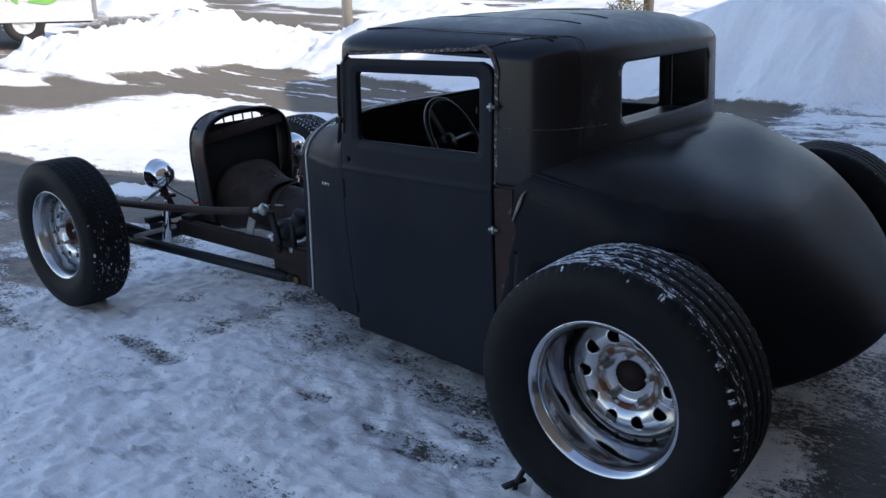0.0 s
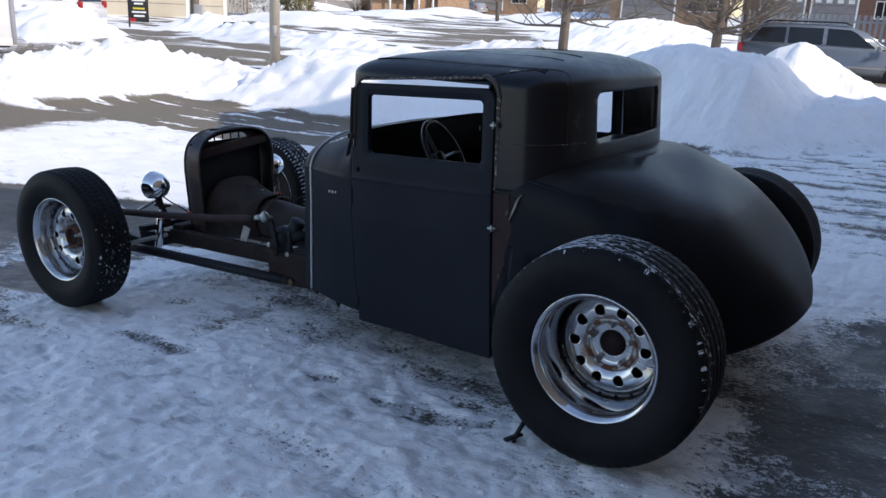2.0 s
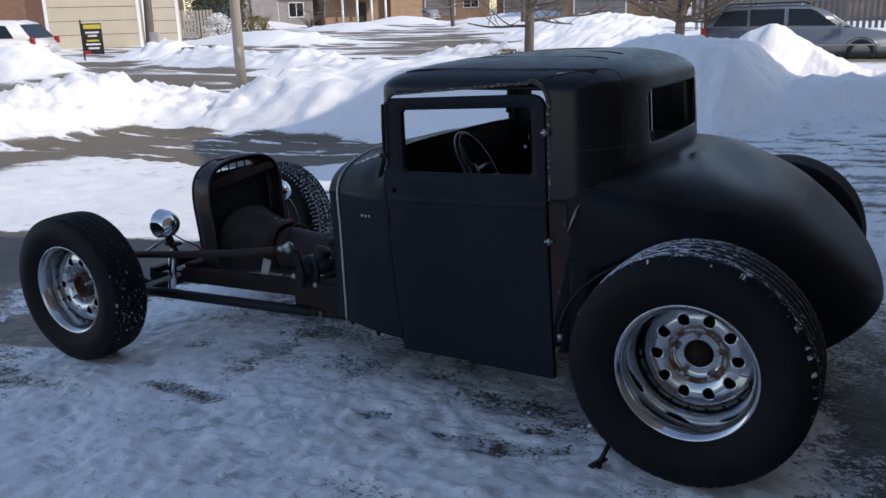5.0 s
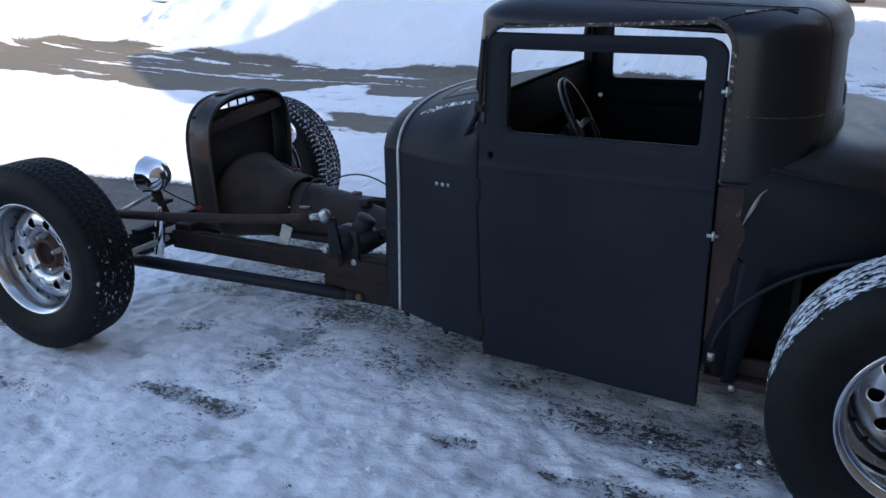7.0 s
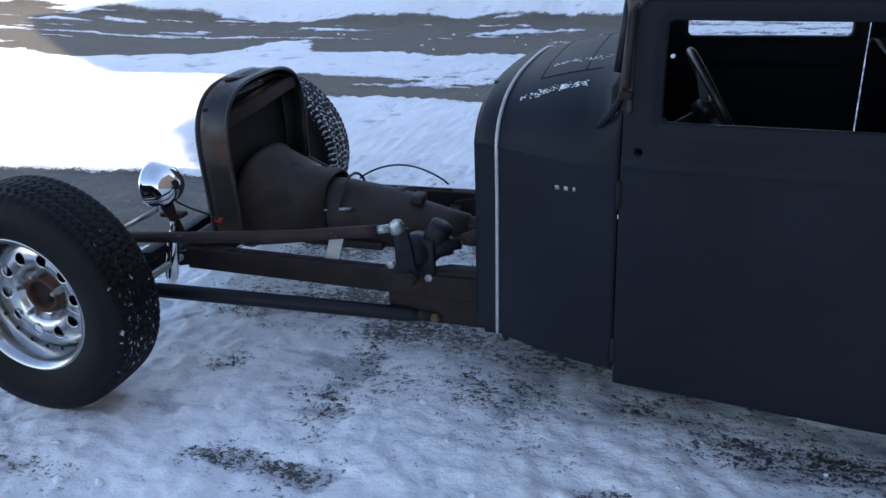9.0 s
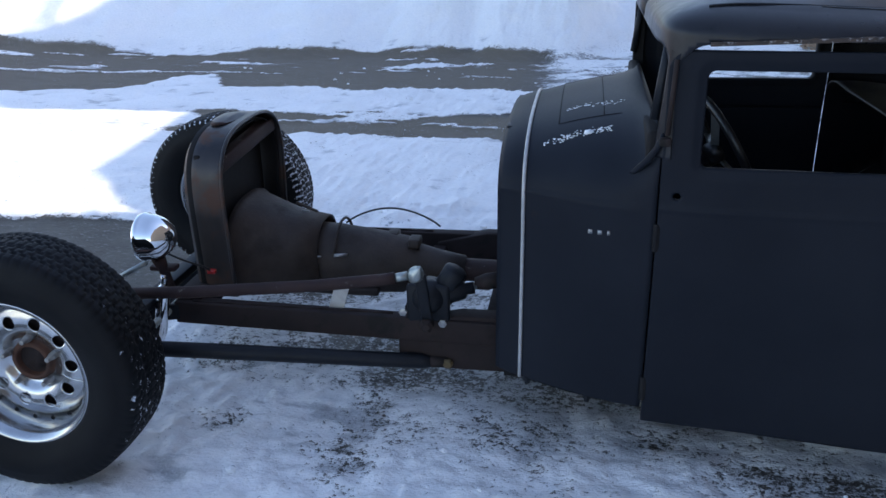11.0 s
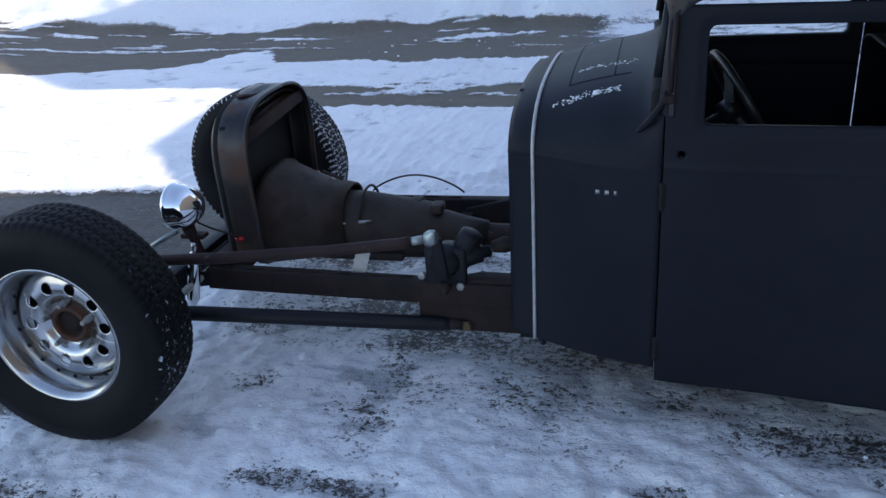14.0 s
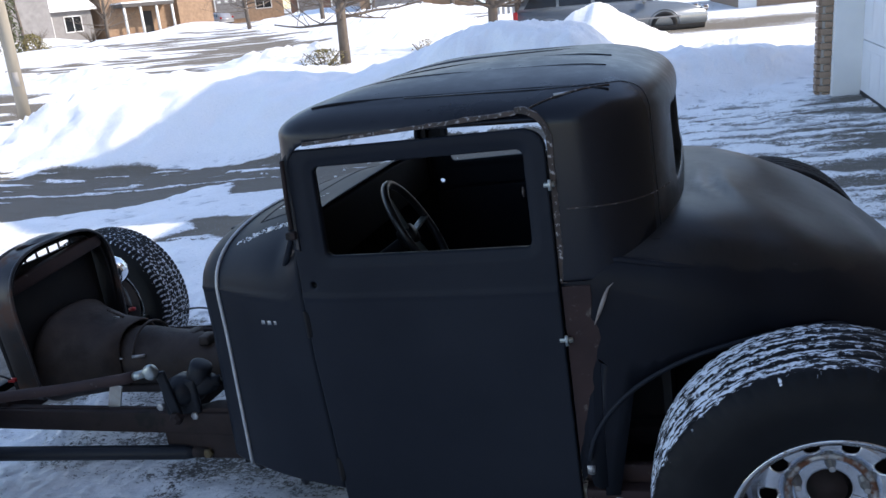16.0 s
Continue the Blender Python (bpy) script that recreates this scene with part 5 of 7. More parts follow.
# ---- wheels ----
def tyre_mesh(radius, width, rim, blocks, snow, street):
    """A tyre turned round z, its outer face up, with grooves and blocks cut into the tread; street: plain ribs with fine cuts.
    snow: (everywhere, more about an angle, that angle, more in the cuts), as shares of the tread that carry it."""
    n = 504
    half = width / 2
    prof = [(rim - 0.004, half * 0.70, 0), (rim + 0.006, half * 0.80, 0), (rim + 0.016, half * 0.83, 0), (rim + 0.035, half * 0.925, 0), ((rim + radius) / 2 - 0.012, half * 0.985, 0),
            ((rim + radius) / 2 + 0.016, half * 1.0, 0), (radius - 0.05, half * 0.98, 0), (radius - 0.03, half * 0.94, 0.5), (radius - 0.016, half * 0.88, 1), (radius - 0.006, half * 0.80, 1)]
    ribs = 34
    cross = [(r, h, t) for r, h, t in prof] + [(radius - 0.004 * (abs(2 * k / ribs - 1)) ** 2, half * 0.74 * (1 - 2 * k / ribs), 1) for k in range(ribs + 1)] + [(r, -h, t) for r, h, t in prof[::-1]]
    rings = (-0.55, -0.18, 0.18, 0.55) if street else (-0.62, -0.22, 0.22, 0.62)
    verts, tread, along, across = [], [], [], []
    for i in range(n):
        a = 2 * math.pi * i / n
        zig = 0.0 if street else 0.07 * (1 if (i * blocks / n) % 1 < 0.5 else -1)
        for r, h, t in cross:
            cut, ring = 0.0, False
            q = h / (half * 0.8)
            if t == 1:
                ring = any(abs(q + zig - g) < (0.045 if street else 0.04) for g in rings)
                phase = (i * blocks / n + 0.35 * q * q + (0.5 if abs(q) > 0.62 else 0) + (0.25 if abs(q) < 0.22 else 0)) % 1
                cut = (0.005 if street else 0.004) if ring else ((0.0015 if street else 0.003) if phase < 0.2 else 0.0)
                if abs(q) > 0.98:
                    cut = 0.0022 if phase < 0.28 else 0.0
            elif t == 0.5:
                cut = 0.0014 if (i * blocks / n + 0.6) % 1 < 0.3 else 0.0
            verts.append(((r - cut) * math.cos(a), (r - cut) * math.sin(a), h))
            along.append(((a + math.pi / 2) % (2 * math.pi)) * radius)
            across.append(h + r)
            if t:
                lie = snow[0] + snow[1] * max(math.cos(a - snow[2]), 0) ** 1.5
                ditch = -0.35 if ring and street else snow[3]
                back = max(math.cos(a - 0.35), 0.0)
                edge = 0.42 * float(soft(q, 0.75, 1.1)) * (1 - back) - 0.13 * back * float(soft(q, 0.3, 0.7)) if street else 0.0
                tread.append(min(max(lie + (ditch if cut > 0 else 0.0) - edge - (0.30 if t < 1 else 0), -1.0), 1.0))
            else:
                tread.append(-1.0)
    m = len(cross)
    faces = [(i * m + k, ((i + 1) % n) * m + k, ((i + 1) % n) * m + k + 1, i * m + k + 1) for i in range(n) for k in range(m - 1)]
    me = bpy.data.meshes.new("tyre")
    me.from_pydata(verts, [], faces)
    me.materials.append(M_TYRE)
    me.polygons.foreach_set("use_smooth", [True] * len(faces))
    me.attributes.new("along", "FLOAT", "POINT").data.foreach_set("value", along)
    me.attributes.new("across", "FLOAT", "POINT").data.foreach_set("value", across)
    me.attributes.new("tread", "FLOAT", "POINT").data.foreach_set("value", tread)
    return me


def disc_surface(r0, r1, dish):
    def f(r, a):
        return r * np.cos(a), r * np.sin(a), dish(r)
    return f


def build_wheel(name, m, radius, width, depth, snow, blocks, label, hub_label, snow_hub=True):
    """A steel wheel whose outer face looks along its z; its disc lies depth behind the flange."""
    w = part(name, lathe([(0.2, -width * 0.36), (0.209, -width * 0.36), (0.206, -width * 0.33), (0.197, -width * 0.31), (0.186, -0.05), (0.186, 0.0), (0.194, width * 0.27), (0.198, width * 0.31), (0.2065, width * 0.345), (0.2105, width * 0.375),
                          (0.2105, width * 0.39), (0.2055, width * 0.39), (0.199, width * 0.365), (0.190, width * 0.33), (0.184, width * 0.26), (0.178, 0.01), (0.178, -0.05), (0.19, -width * 0.31), (0.2, -width * 0.36)], None, 72, cap=False), M_BARREL if snow_hub else M_CHROME, car, label)
    w.matrix_local = m
    tyre = new("tyre", tyre_mesh(radius, width, 0.2075, blocks, snow, not snow_hub))
    tyre.parent = w
    tagged(tyre, "black ribbed tyre with snow in its tread")
    zf = width * 0.39 - depth + 0.05
    bulge = 0.010 if snow_hub else 0.018

    def dish(r):
        return zf + bulge * np.exp(-((r - 0.12) / 0.03) ** 2) - 0.026 * np.clip((r - 0.152) / 0.027, 0, 1) ** 2 - 0.016 * np.exp(-((r - 0.055) / 0.03) ** 4)

    def keep(r, a):
        k = np.round(a / (math.pi / 5)) * (math.pi / 5)
        d = np.hypot(r * np.cos(a - k) - 0.121, r * np.sin(a - k))
        return np.minimum(d - 0.0168, np.minimum(r - 0.044, 0.1795 - r))
    part("disc", trimmed(disc_surface(0.04, 0.18, dish), np.linspace(0.038, 0.1795, 34), np.linspace(-math.pi / 10, 2 * math.pi - math.pi / 10, 241), keep, True), M_RIM, w, "steel disc with ten round holes", thick=0.005)
    hub_line = [(0.0475, zf - 0.010), (0.045, zf - 0.014), (0.044, zf - 0.05), (0, zf - 0.052)]
    part("hub", lathe(hub_line if not snow_hub else [(0.062, zf - 0.02), (0.058, zf + 0.004), (0.046, zf + 0.008), (0.043, zf + 0.004), (0.041, zf - 0.02), (0.038, zf - 0.03), (0, zf - 0.032)], None, 32, cap=False), M_HUB_RUST if snow_hub else M_DARK, w, hub_label)
    if not snow_hub:
        part("rust_ring", lathe([(0.074, zf + 0.001), (0.078, zf + 0.0085), (0.088, zf + 0.011), (0.09, zf + 0.004)], None, 40, cap=False), M_HUB_WORN, w, "rust-stained ring")
    part("drum_behind", lathe([(0.17, zf - 0.05), (0.165, zf - 0.046), (0, zf - 0.045)], None, 32, cap=False), M_FRAME, w)
    for k in range(5):
        a = 2 * math.pi * k / 5 + 0.3
        part("lug_nut", lathe([(0.011, zf - 0.01), (0.011, zf + 0.008), (0.008, zf + 0.014), (0.0065, zf + 0.03), (0, zf + 0.031)], Matrix.Translation((0.068 * math.cos(a), 0.068 * math.sin(a), 0)), 8, cap=False), M_BARE, w, smooth=False)
    for k in range(20):
        a = 2 * math.pi * (k + 0.5) / 20
        part("rivet", lathe([(0.0058, 0), (0.0055, 0.003), (0, 0.004)], Matrix.Translation((0.1765 * math.cos(a), 0.1765 * math.sin(a), zf + 0.004)), 8, cap=False), M_DARK, w)
    return w


# outer faces: near pair look along -y, far pair along +y
build_wheel("rear_wheel", pose(0.004, -0.860, 0.373, 90, 0, 0), 0.359, 0.268, 0.213, (0.17, 0.38, 2.3, 0.0), 66, "deep-dish chromed steel rear wheel", "dark open hub centre", False)
build_wheel("rear_wheel", pose(0.004, 0.860, 0.373, -90, 0, 0), 0.359, 0.268, 0.213, (0.1, 0.25, 2.0, 0.0), 66, "deep-dish chromed steel rear wheel", "dark open hub centre", False)
build_wheel("front_wheel", pose(-2.85, -0.812, 0.351, 90, 0, 0), 0.348, 0.208, 0.132, (-0.19, 0.40, -0.25, 0.08), 84, "chromed steel front wheel", "rusted hub centre")
build_wheel("front_wheel", pose(-2.905, 0.695, 0.351, -90, 0, 0), 0.348, 0.208, 0.132, (0.10, 0.20, 0.5, 0.40), 84, "chromed steel front wheel", "rusted hub centre")

# snow lying on the car
rng = random.Random(5)
for k in range(150):
    x = rng.uniform(-1.505, -1.325)
    y = -0.388 + rng.gauss(0, 0.008 + 0.03 * max(0.0, -1.42 - x))
    sx = rng.uniform(0.001, 0.0042)
    high = 0.0014
    if k >= 100:                                     # thin frost along the flap's middle
        x, y, sx, high = rng.uniform(-1.45, -1.285), -0.19 + rng.gauss(0, 0.010), rng.uniform(0.002, 0.006), 0.0006
    if k == 0:                                       # one clod
        x, y, sx, high = -1.388, -0.393, 0.012, 0.009
    sy = sx * rng.uniform(0.35, 0.8)
    sb = bmesh.new()
    bmesh.ops.create_icosphere(sb, subdivisions=2, radius=1)
    z0 = cowl_z(x, y)
    slope = (cowl_z(x, y + 0.005) - cowl_z(x, y - 0.005)) / 0.01
    for v in sb.verts:
        q = 1 + 0.7 * noise.noise(v.co * 2.3 + Vector((x * 90, y * 90, k)))
        dy = v.co.y * sy * q
        v.co = Vector((x + v.co.x * sx * q, y + dy, z0 + slope * dy + v.co.z * high * q))
    part("snow_crust", sb, M_SNOW, car, "crust of old snow")

# small scuffs where paint has gone on the cowl and door
rng = random.Random(11)
for x, z, sx, sz in ((-1.245, 0.66, 0.004, 0.014), (-1.145, 0.60, 0.003, 0.016), (-1.30, 0.43, 0.006, 0.004), (-1.06, 0.21, 0.012, 0.003), (-0.98, 0.24, 0.005, 0.004), (-1.24, 0.71, 0.006, 0.008),
                     (-0.56, 0.70, 0.004, 0.008), (-1.235, 0.60, 0.003, 0.02), (-0.60, 1.02, 0.003, 0.012), (-1.10, 0.34, 0.004, 0.003)):
    sb = bmesh.new()
    bmesh.ops.create_icosphere(sb, subdivisions=2, radius=1)
    for v in sb.verts:
        q = 1 + 0.8 * noise.noise(v.co * 1.9 + Vector((x * 50, z * 50, 3)))
        xx, zz = x + v.co.x * sx * q, z + v.co.z * sz * q
        v.co = Vector((xx, -float(side(np.float64(xx), np.float64(zz))) - 0.001 + v.co.y * 0.0012, zz))
    part("scuff", sb, M_PEEL, car, "small worn spot in the paint")

# ---- garage wall beside the driveway, and the houses whose shadow covers it ----
M_DOORW = surface("white_painted_door", (0.74, 0.75, 0.77), (0.68, 0.69, 0.71), 2.0, (0.35, 0.5), 0.0, 120, 0.05, 0.0006)
M_TRIMW = surface("white_trim", (0.76, 0.76, 0.75), (0.7, 0.7, 0.69), 3.0, (0.4, 0.6), 0.0, 120, 0.08, 0.0006)
M_BRICK = surface("tan_brick", (0.34, 0.24, 0.17), (0.26, 0.18, 0.125), 9.0, (0.75, 0.9), 0.0, 90, 0.5, 0.003)
M_MORTAR = surface("grey_mortar", (0.45, 0.43, 0.40), (0.38, 0.36, 0.34), 12, (0.85, 0.95), 0.0, 120, 0.4, 0.002)
M_ROOFING = surface("dark_shingles", (0.07, 0.065, 0.06), (0.11, 0.10, 0.095), 5, (0.8, 0.95), 0.0, 60, 0.4, 0.004)
M_BEIGE = surface("beige_siding", (0.52, 0.46, 0.36), (0.46, 0.41, 0.32), 1.5, (0.5, 0.7), 0.0, 60, 0.1, 0.001)
M_REDBRICK = surface("red_brown_brick", (0.19, 0.105, 0.075), (0.13, 0.075, 0.055), 3.0, (0.8, 0.9), 0.0, 40, 0.4, 0.004)
M_TANBRICK = surface("orange_tan_brick", (0.34, 0.225, 0.145), (0.24, 0.155, 0.10), 3.0, (0.8, 0.9), 0.0, 40, 0.4, 0.004)
M_GREYWALL = surface("grey_siding", (0.25, 0.24, 0.235), (0.19, 0.18, 0.178), 2.0, (0.6, 0.8), 0.0, 40, 0.1, 0.001)
M_GLASS = surface("dark_window_glass", (0.012, 0.014, 0.016), (0.02, 0.022, 0.025), 1.0, (0.04, 0.1), 0.0, 10, 0.0)
M_BARK = surface("grey_brown_bark", (0.16, 0.13, 0.105), (0.10, 0.082, 0.068), 12, (0.8, 0.95), 0.0, 40, 0.8, 0.006, stretch=(1, 1, 0.25))
M_POLE = surface("weathered_pole", (0.36, 0.33, 0.27), (0.28, 0.25, 0.2), 6, (0.7, 0.85), 0.0, 40, 0.3, 0.002, stretch=(1, 1, 0.15))
M_LEAF = surface("evergreen_leaves", (0.035, 0.05, 0.016), (0.07, 0.08, 0.03), 8, (0.6, 0.8), 0.0, 40, 0.0)
M_DRYLEAF = surface("dry_shrub_leaves", (0.22, 0.19, 0.07), (0.14, 0.12, 0.05), 8, (0.6, 0.8), 0.0, 40, 0.0)
M_CARGREY = surface("slate_car_paint", (0.19, 0.225, 0.26), (0.17, 0.20, 0.235), 1.0, (0.22, 0.3), 0.2, 60, 0.0, coat=0.6)
M_CARWHITE = surface("white_car_paint", (0.74, 0.75, 0.76), (0.70, 0.71, 0.72), 1.0, (0.2, 0.28), 0.0, 60, 0.0, coat=0.6)
M_CARSILVER = surface("silver_car_paint", (0.42, 0.43, 0.45), (0.38, 0.39, 0.41), 1.0, (0.22, 0.3), 0.3, 60, 0.0, coat=0.5)
M_RUBBER = surface("plain_rubber", (0.015, 0.015, 0.016), (0.025, 0.025, 0.025), 10, (0.7, 0.85), 0.0, 60, 0.1, 0.001)
M_TAIL = surface("red_lamp_plastic", (0.36, 0.01, 0.015), (0.28, 0.008, 0.012), 5, (0.12, 0.2), 0.0, 60, 0.0)
M_GREEN = surface("green_box_paint", (0.05, 0.10, 0.085), (0.035, 0.08, 0.065), 5, (0.5, 0.7), 0.0, 60, 0.1, 0.001)
M_SIGN = surface("black_sign_board", (0.012, 0.012, 0.012), (0.02, 0.02, 0.02), 5, (0.4, 0.5), 0.0, 60, 0.0)
M_YELLOW = surface("yellow_print", (0.65, 0.52, 0.06), (0.6, 0.48, 0.05), 5, (0.5, 0.6), 0.0, 60, 0.0)
M_PRINTG = surface("green_print", (0.12, 0.42, 0.10), (0.25, 0.55, 0.12), 3, (0.4, 0.5), 0.0, 60, 0.0)
M_PRINTR = surface("red_print", (0.62, 0.08, 0.04), (0.55, 0.16, 0.05), 3, (0.4, 0.5), 0.0, 60, 0.0)
M_CONCRETE = surface("grey_concrete", (0.36, 0.35, 0.33), (0.28, 0.27, 0.26), 3, (0.8, 0.9), 0.0, 40, 0.3, 0.002)


def ground_z(x, y):
    """The sheet's height without its fine relief."""
    return float(base_height(x, y) + bank_height(x, y))


def prism(profile, x0, x1):
    """A solid with the outline (y, z), from x0 to x1."""
    bm = bmesh.new()
    a = [bm.verts.new((x0, y, z)) for y, z in profile]
    b = [bm.verts.new((x1, y, z)) for y, z in profile]
    bm.faces.new(a)
    bm.faces.new(b[::-1])
    for k in range(len(profile)):
        bm.faces.new((a[k], b[k], b[(k + 1) % len(profile)], a[(k + 1) % len(profile)]))
    bmesh.ops.recalc_face_normals(bm, faces=bm.faces)
    return bm


own = thing("house_wall", "brick house front with a white garage door", "house", kind="structure")
# upper walls stay out of view; their outlines are set by the shadow they cast
part("tall_wing", prism([(-14.0, -0.3), (-14.0, 6.5), (-6.0, 9.5), (2.1, 8.0), (2.1, -0.3)], 1.75, 9.0), M_BRICK, own, smooth=False)
part("entry_wall", prism([(2.1, 2.25), (2.1, 3.6), (2.94, 4.02), (4.9, 4.12), (4.9, 2.25)], 1.62, 9.0), M_BRICK, own, smooth=False)
part("gable_wall", prism([(4.9, 2.25), (4.9, 5.2), (5.85, 5.95), (7.2, 6.98), (7.98, 7.42), (8.5, 7.1), (8.5, 2.25)], 1.62, 9.0), M_BRICK, own, smooth=False)
part("door_side_wall", prism([(2.1, -0.3), (2.1, 2.25), (2.55, 2.25), (2.55, -0.3)], 1.62, 9.0), M_BRICK, own, smooth=False)
part("end_wall", prism([(7.62, -0.3), (7.62, 2.25), (8.5, 2.25), (8.5, -0.3)], 1.62, 9.0), M_BRICK, own, smooth=False)
part("lintel_trim", box((1.42, 2.4, 2.13), (1.66, 7.62, 2.33)), M_TRIMW, own, smooth=False, edge=0.006)
part("jamb_trim", box((1.185, 7.42, -0.12), (1.62, 7.60, 2.4)), M_TRIMW, own, "white painted jamb panel", smooth=False, edge=0.006)
part("jamb_trim", box((1.40, 2.40, -0.02), (1.66, 2.56, 2.2)), M_TRIMW, own, smooth=False, edge=0.006)
pillar = part("pillar_core", box((1.085, 7.605, -0.3), (1.60, 7.815, 3.2)), M_MORTAR, own, "mortar core of the brick pillar", smooth=False)
brick_bm = box((-0.1, -0.032, -0.032), (0.1, 0.032, 0.032))
bmesh.ops.bevel(brick_bm, geom=list(brick_bm.edges), offset=0.005, segments=1, affect="EDGES")
brick_me = bpy.data.meshes.new("brick")
brick_bm.to_mesh(brick_me)
brick_bm.free()
brick_me.materials.append(M_BRICK)
for course in range(34):
    z = -0.12 + 0.076 * course
    odd = course % 2
    for k in range(2):
        x = 1.215 + 0.212 * k + (0.04 if odd else 0)
        b = new("brick", brick_me)
        b.parent = pillar
        b.matrix_local = pose(x - 0.045, 7.595, z, 0, 0, random.uniform(-0.6, 0.6))
    b = new("brick", brick_me)
    b.parent = pillar
    b.matrix_local = pose(1.073, 7.712, z, 0, 0, 90 + random.uniform(-0.6, 0.6))
part("pillar_foot", box((1.055, 7.56, -0.3), (1.5, 7.84, -0.05)), M_CONCRETE, own, smooth=False, edge=0.01)

gdoor = thing("garage_door", "plain white sectional garage door, closed", "garage door", kind="structure")
for row in range(4):
    z0 = 0.02 + 0.535 * row
    sec = part("door_section", box((1.46, 2.56, z0), (1.50, 7.42, z0 + 0.528)), M_DOORW, gdoor, smooth=False, edge=0.006)
    part("joint_strip", box((1.4585, 2.56, z0 + 0.506), (1.4605, 7.42, z0 + 0.512)), M_DOORW, sec, smooth=False)
panel_bm = box((-0.003, -0.20, -0.19), (0.003, 0.20, 0.19))
bmesh.ops.bevel(panel_bm, geom=list(panel_bm.edges), offset=0.0025, segments=1, affect="EDGES")
panel_me = bpy.data.meshes.new("panel")
panel_bm.to_mesh(panel_me)
panel_bm.free()
panel_me.materials.append(M_DOORW)
for row in range(4):
    for k in range(10):
        pn = new("panel", panel_me)
        pn.parent = gdoor
        pn.matrix_local = pose(1.4585, 2.56 + 0.486 * (k + 0.5), 0.02 + 0.535 * row + 0.255)
hb = bmesh.new()
box((1.43, 5.0, 0.82), (1.462, 5.03, 0.90), None, hb)
tube([(1.425, 4.96, 0.86), (1.425, 5.07, 0.86)], 0.01, hb, 8)
part("door_handle", hb, M_ZINC, gdoor, "grey T-shaped handle")
part("bottom_seal", box((1.455, 2.56, -0.03), (1.50, 7.42, 0.022)), M_RUBBER, gdoor, smooth=False)

# unseen wall added beyond the garage so that its shadow covers the bank
beyond = thing("bank_shade_wall", "unseen plain brick wall added to shade the snow bank", "house", kind="structure")
part("wall", prism([(8.72, -0.3), (8.72, 8.65), (9.5, 8.55), (10.3, 8.7), (10.95, 8.5), (10.95, -0.3)], 4.6, 11.0), M_BRICK, beyond, smooth=False)


# ---- red can by the garage ----
can = thing("fuel_can", "red plastic fuel can standing on the wet driveway", "fuel can", pose(0.98, 1.57, sheet_z(0.98, 1.57) - 0.008, 0, 0, 12))
cb = box((-0.085, -0.13, 0), (0.085, 0.13, 0.245))
for v in cb.verts:
    if v.co.z > 0.1:
        v.co.x *= 0.8
        v.co.y *= 0.9
bmesh.ops.bevel(cb, geom=list(cb.edges), offset=0.025, segments=3, affect="EDGES")
part("body", cb, M_RED, can)
part("handle", tube([(0, -0.08, 0.25), (0, -0.07, 0.275), (0, 0.04, 0.278), (0, 0.06, 0.24)], 0.012, sides=10), M_RED, can)
part("spout_cap", lathe([(0, 0.25), (0.03, 0.25), (0.03, 0.285), (0.024, 0.29), (0, 0.29)], Matrix.Translation((0, 0.09, 0)), 16), M_PLASTIC, can, "black spout cap")

# ---- a bent steel stake by the rear wheel ----
stake = thing("steel_stake", "short black steel stake leaning in the snow by the wheel", "stake", SLOPE)
st = tube([(-0.275, -0.935, -0.02), (-0.272, -0.928, 0.02), (-0.235, -0.90, 0.105)], 0.008, sides=8)
beam((-0.29, -0.965, 0.018), (-0.262, -0.90, 0.022), 0.02, 0.008, st)
part("stake_bar", st, M_BLACK_STEEL, stake)


# ---- pole ----
def build_pole(x, y, h):
    p = thing("utility_pole", "weathered tan street light pole standing in a snow bank", "pole", pose(x, y, ground_z(x, y) - 0.3))
    part("shaft", tube([(0, 0, 0), (0.01, 0, h * 0.4), (0.0, 0, h)], [0.115, 0.10, 0.075], sides=20), M_POLE, p)
    part("plate", box((-0.05, -0.122, 0.95), (0.05, -0.10, 1.2), pose(0, 0, 0, 0, 0, 40)), M_CONCRETE, p, "grey cover plate")
    part("lamp_arm", tube([(0, 0, h - 0.05), (0.3, 0.0, h + 0.35), (1.2, 0, h + 0.55)], 0.03, sides=8), M_POLE, p)
    return p


build_pole(-11.82, 10.03, 6.5)


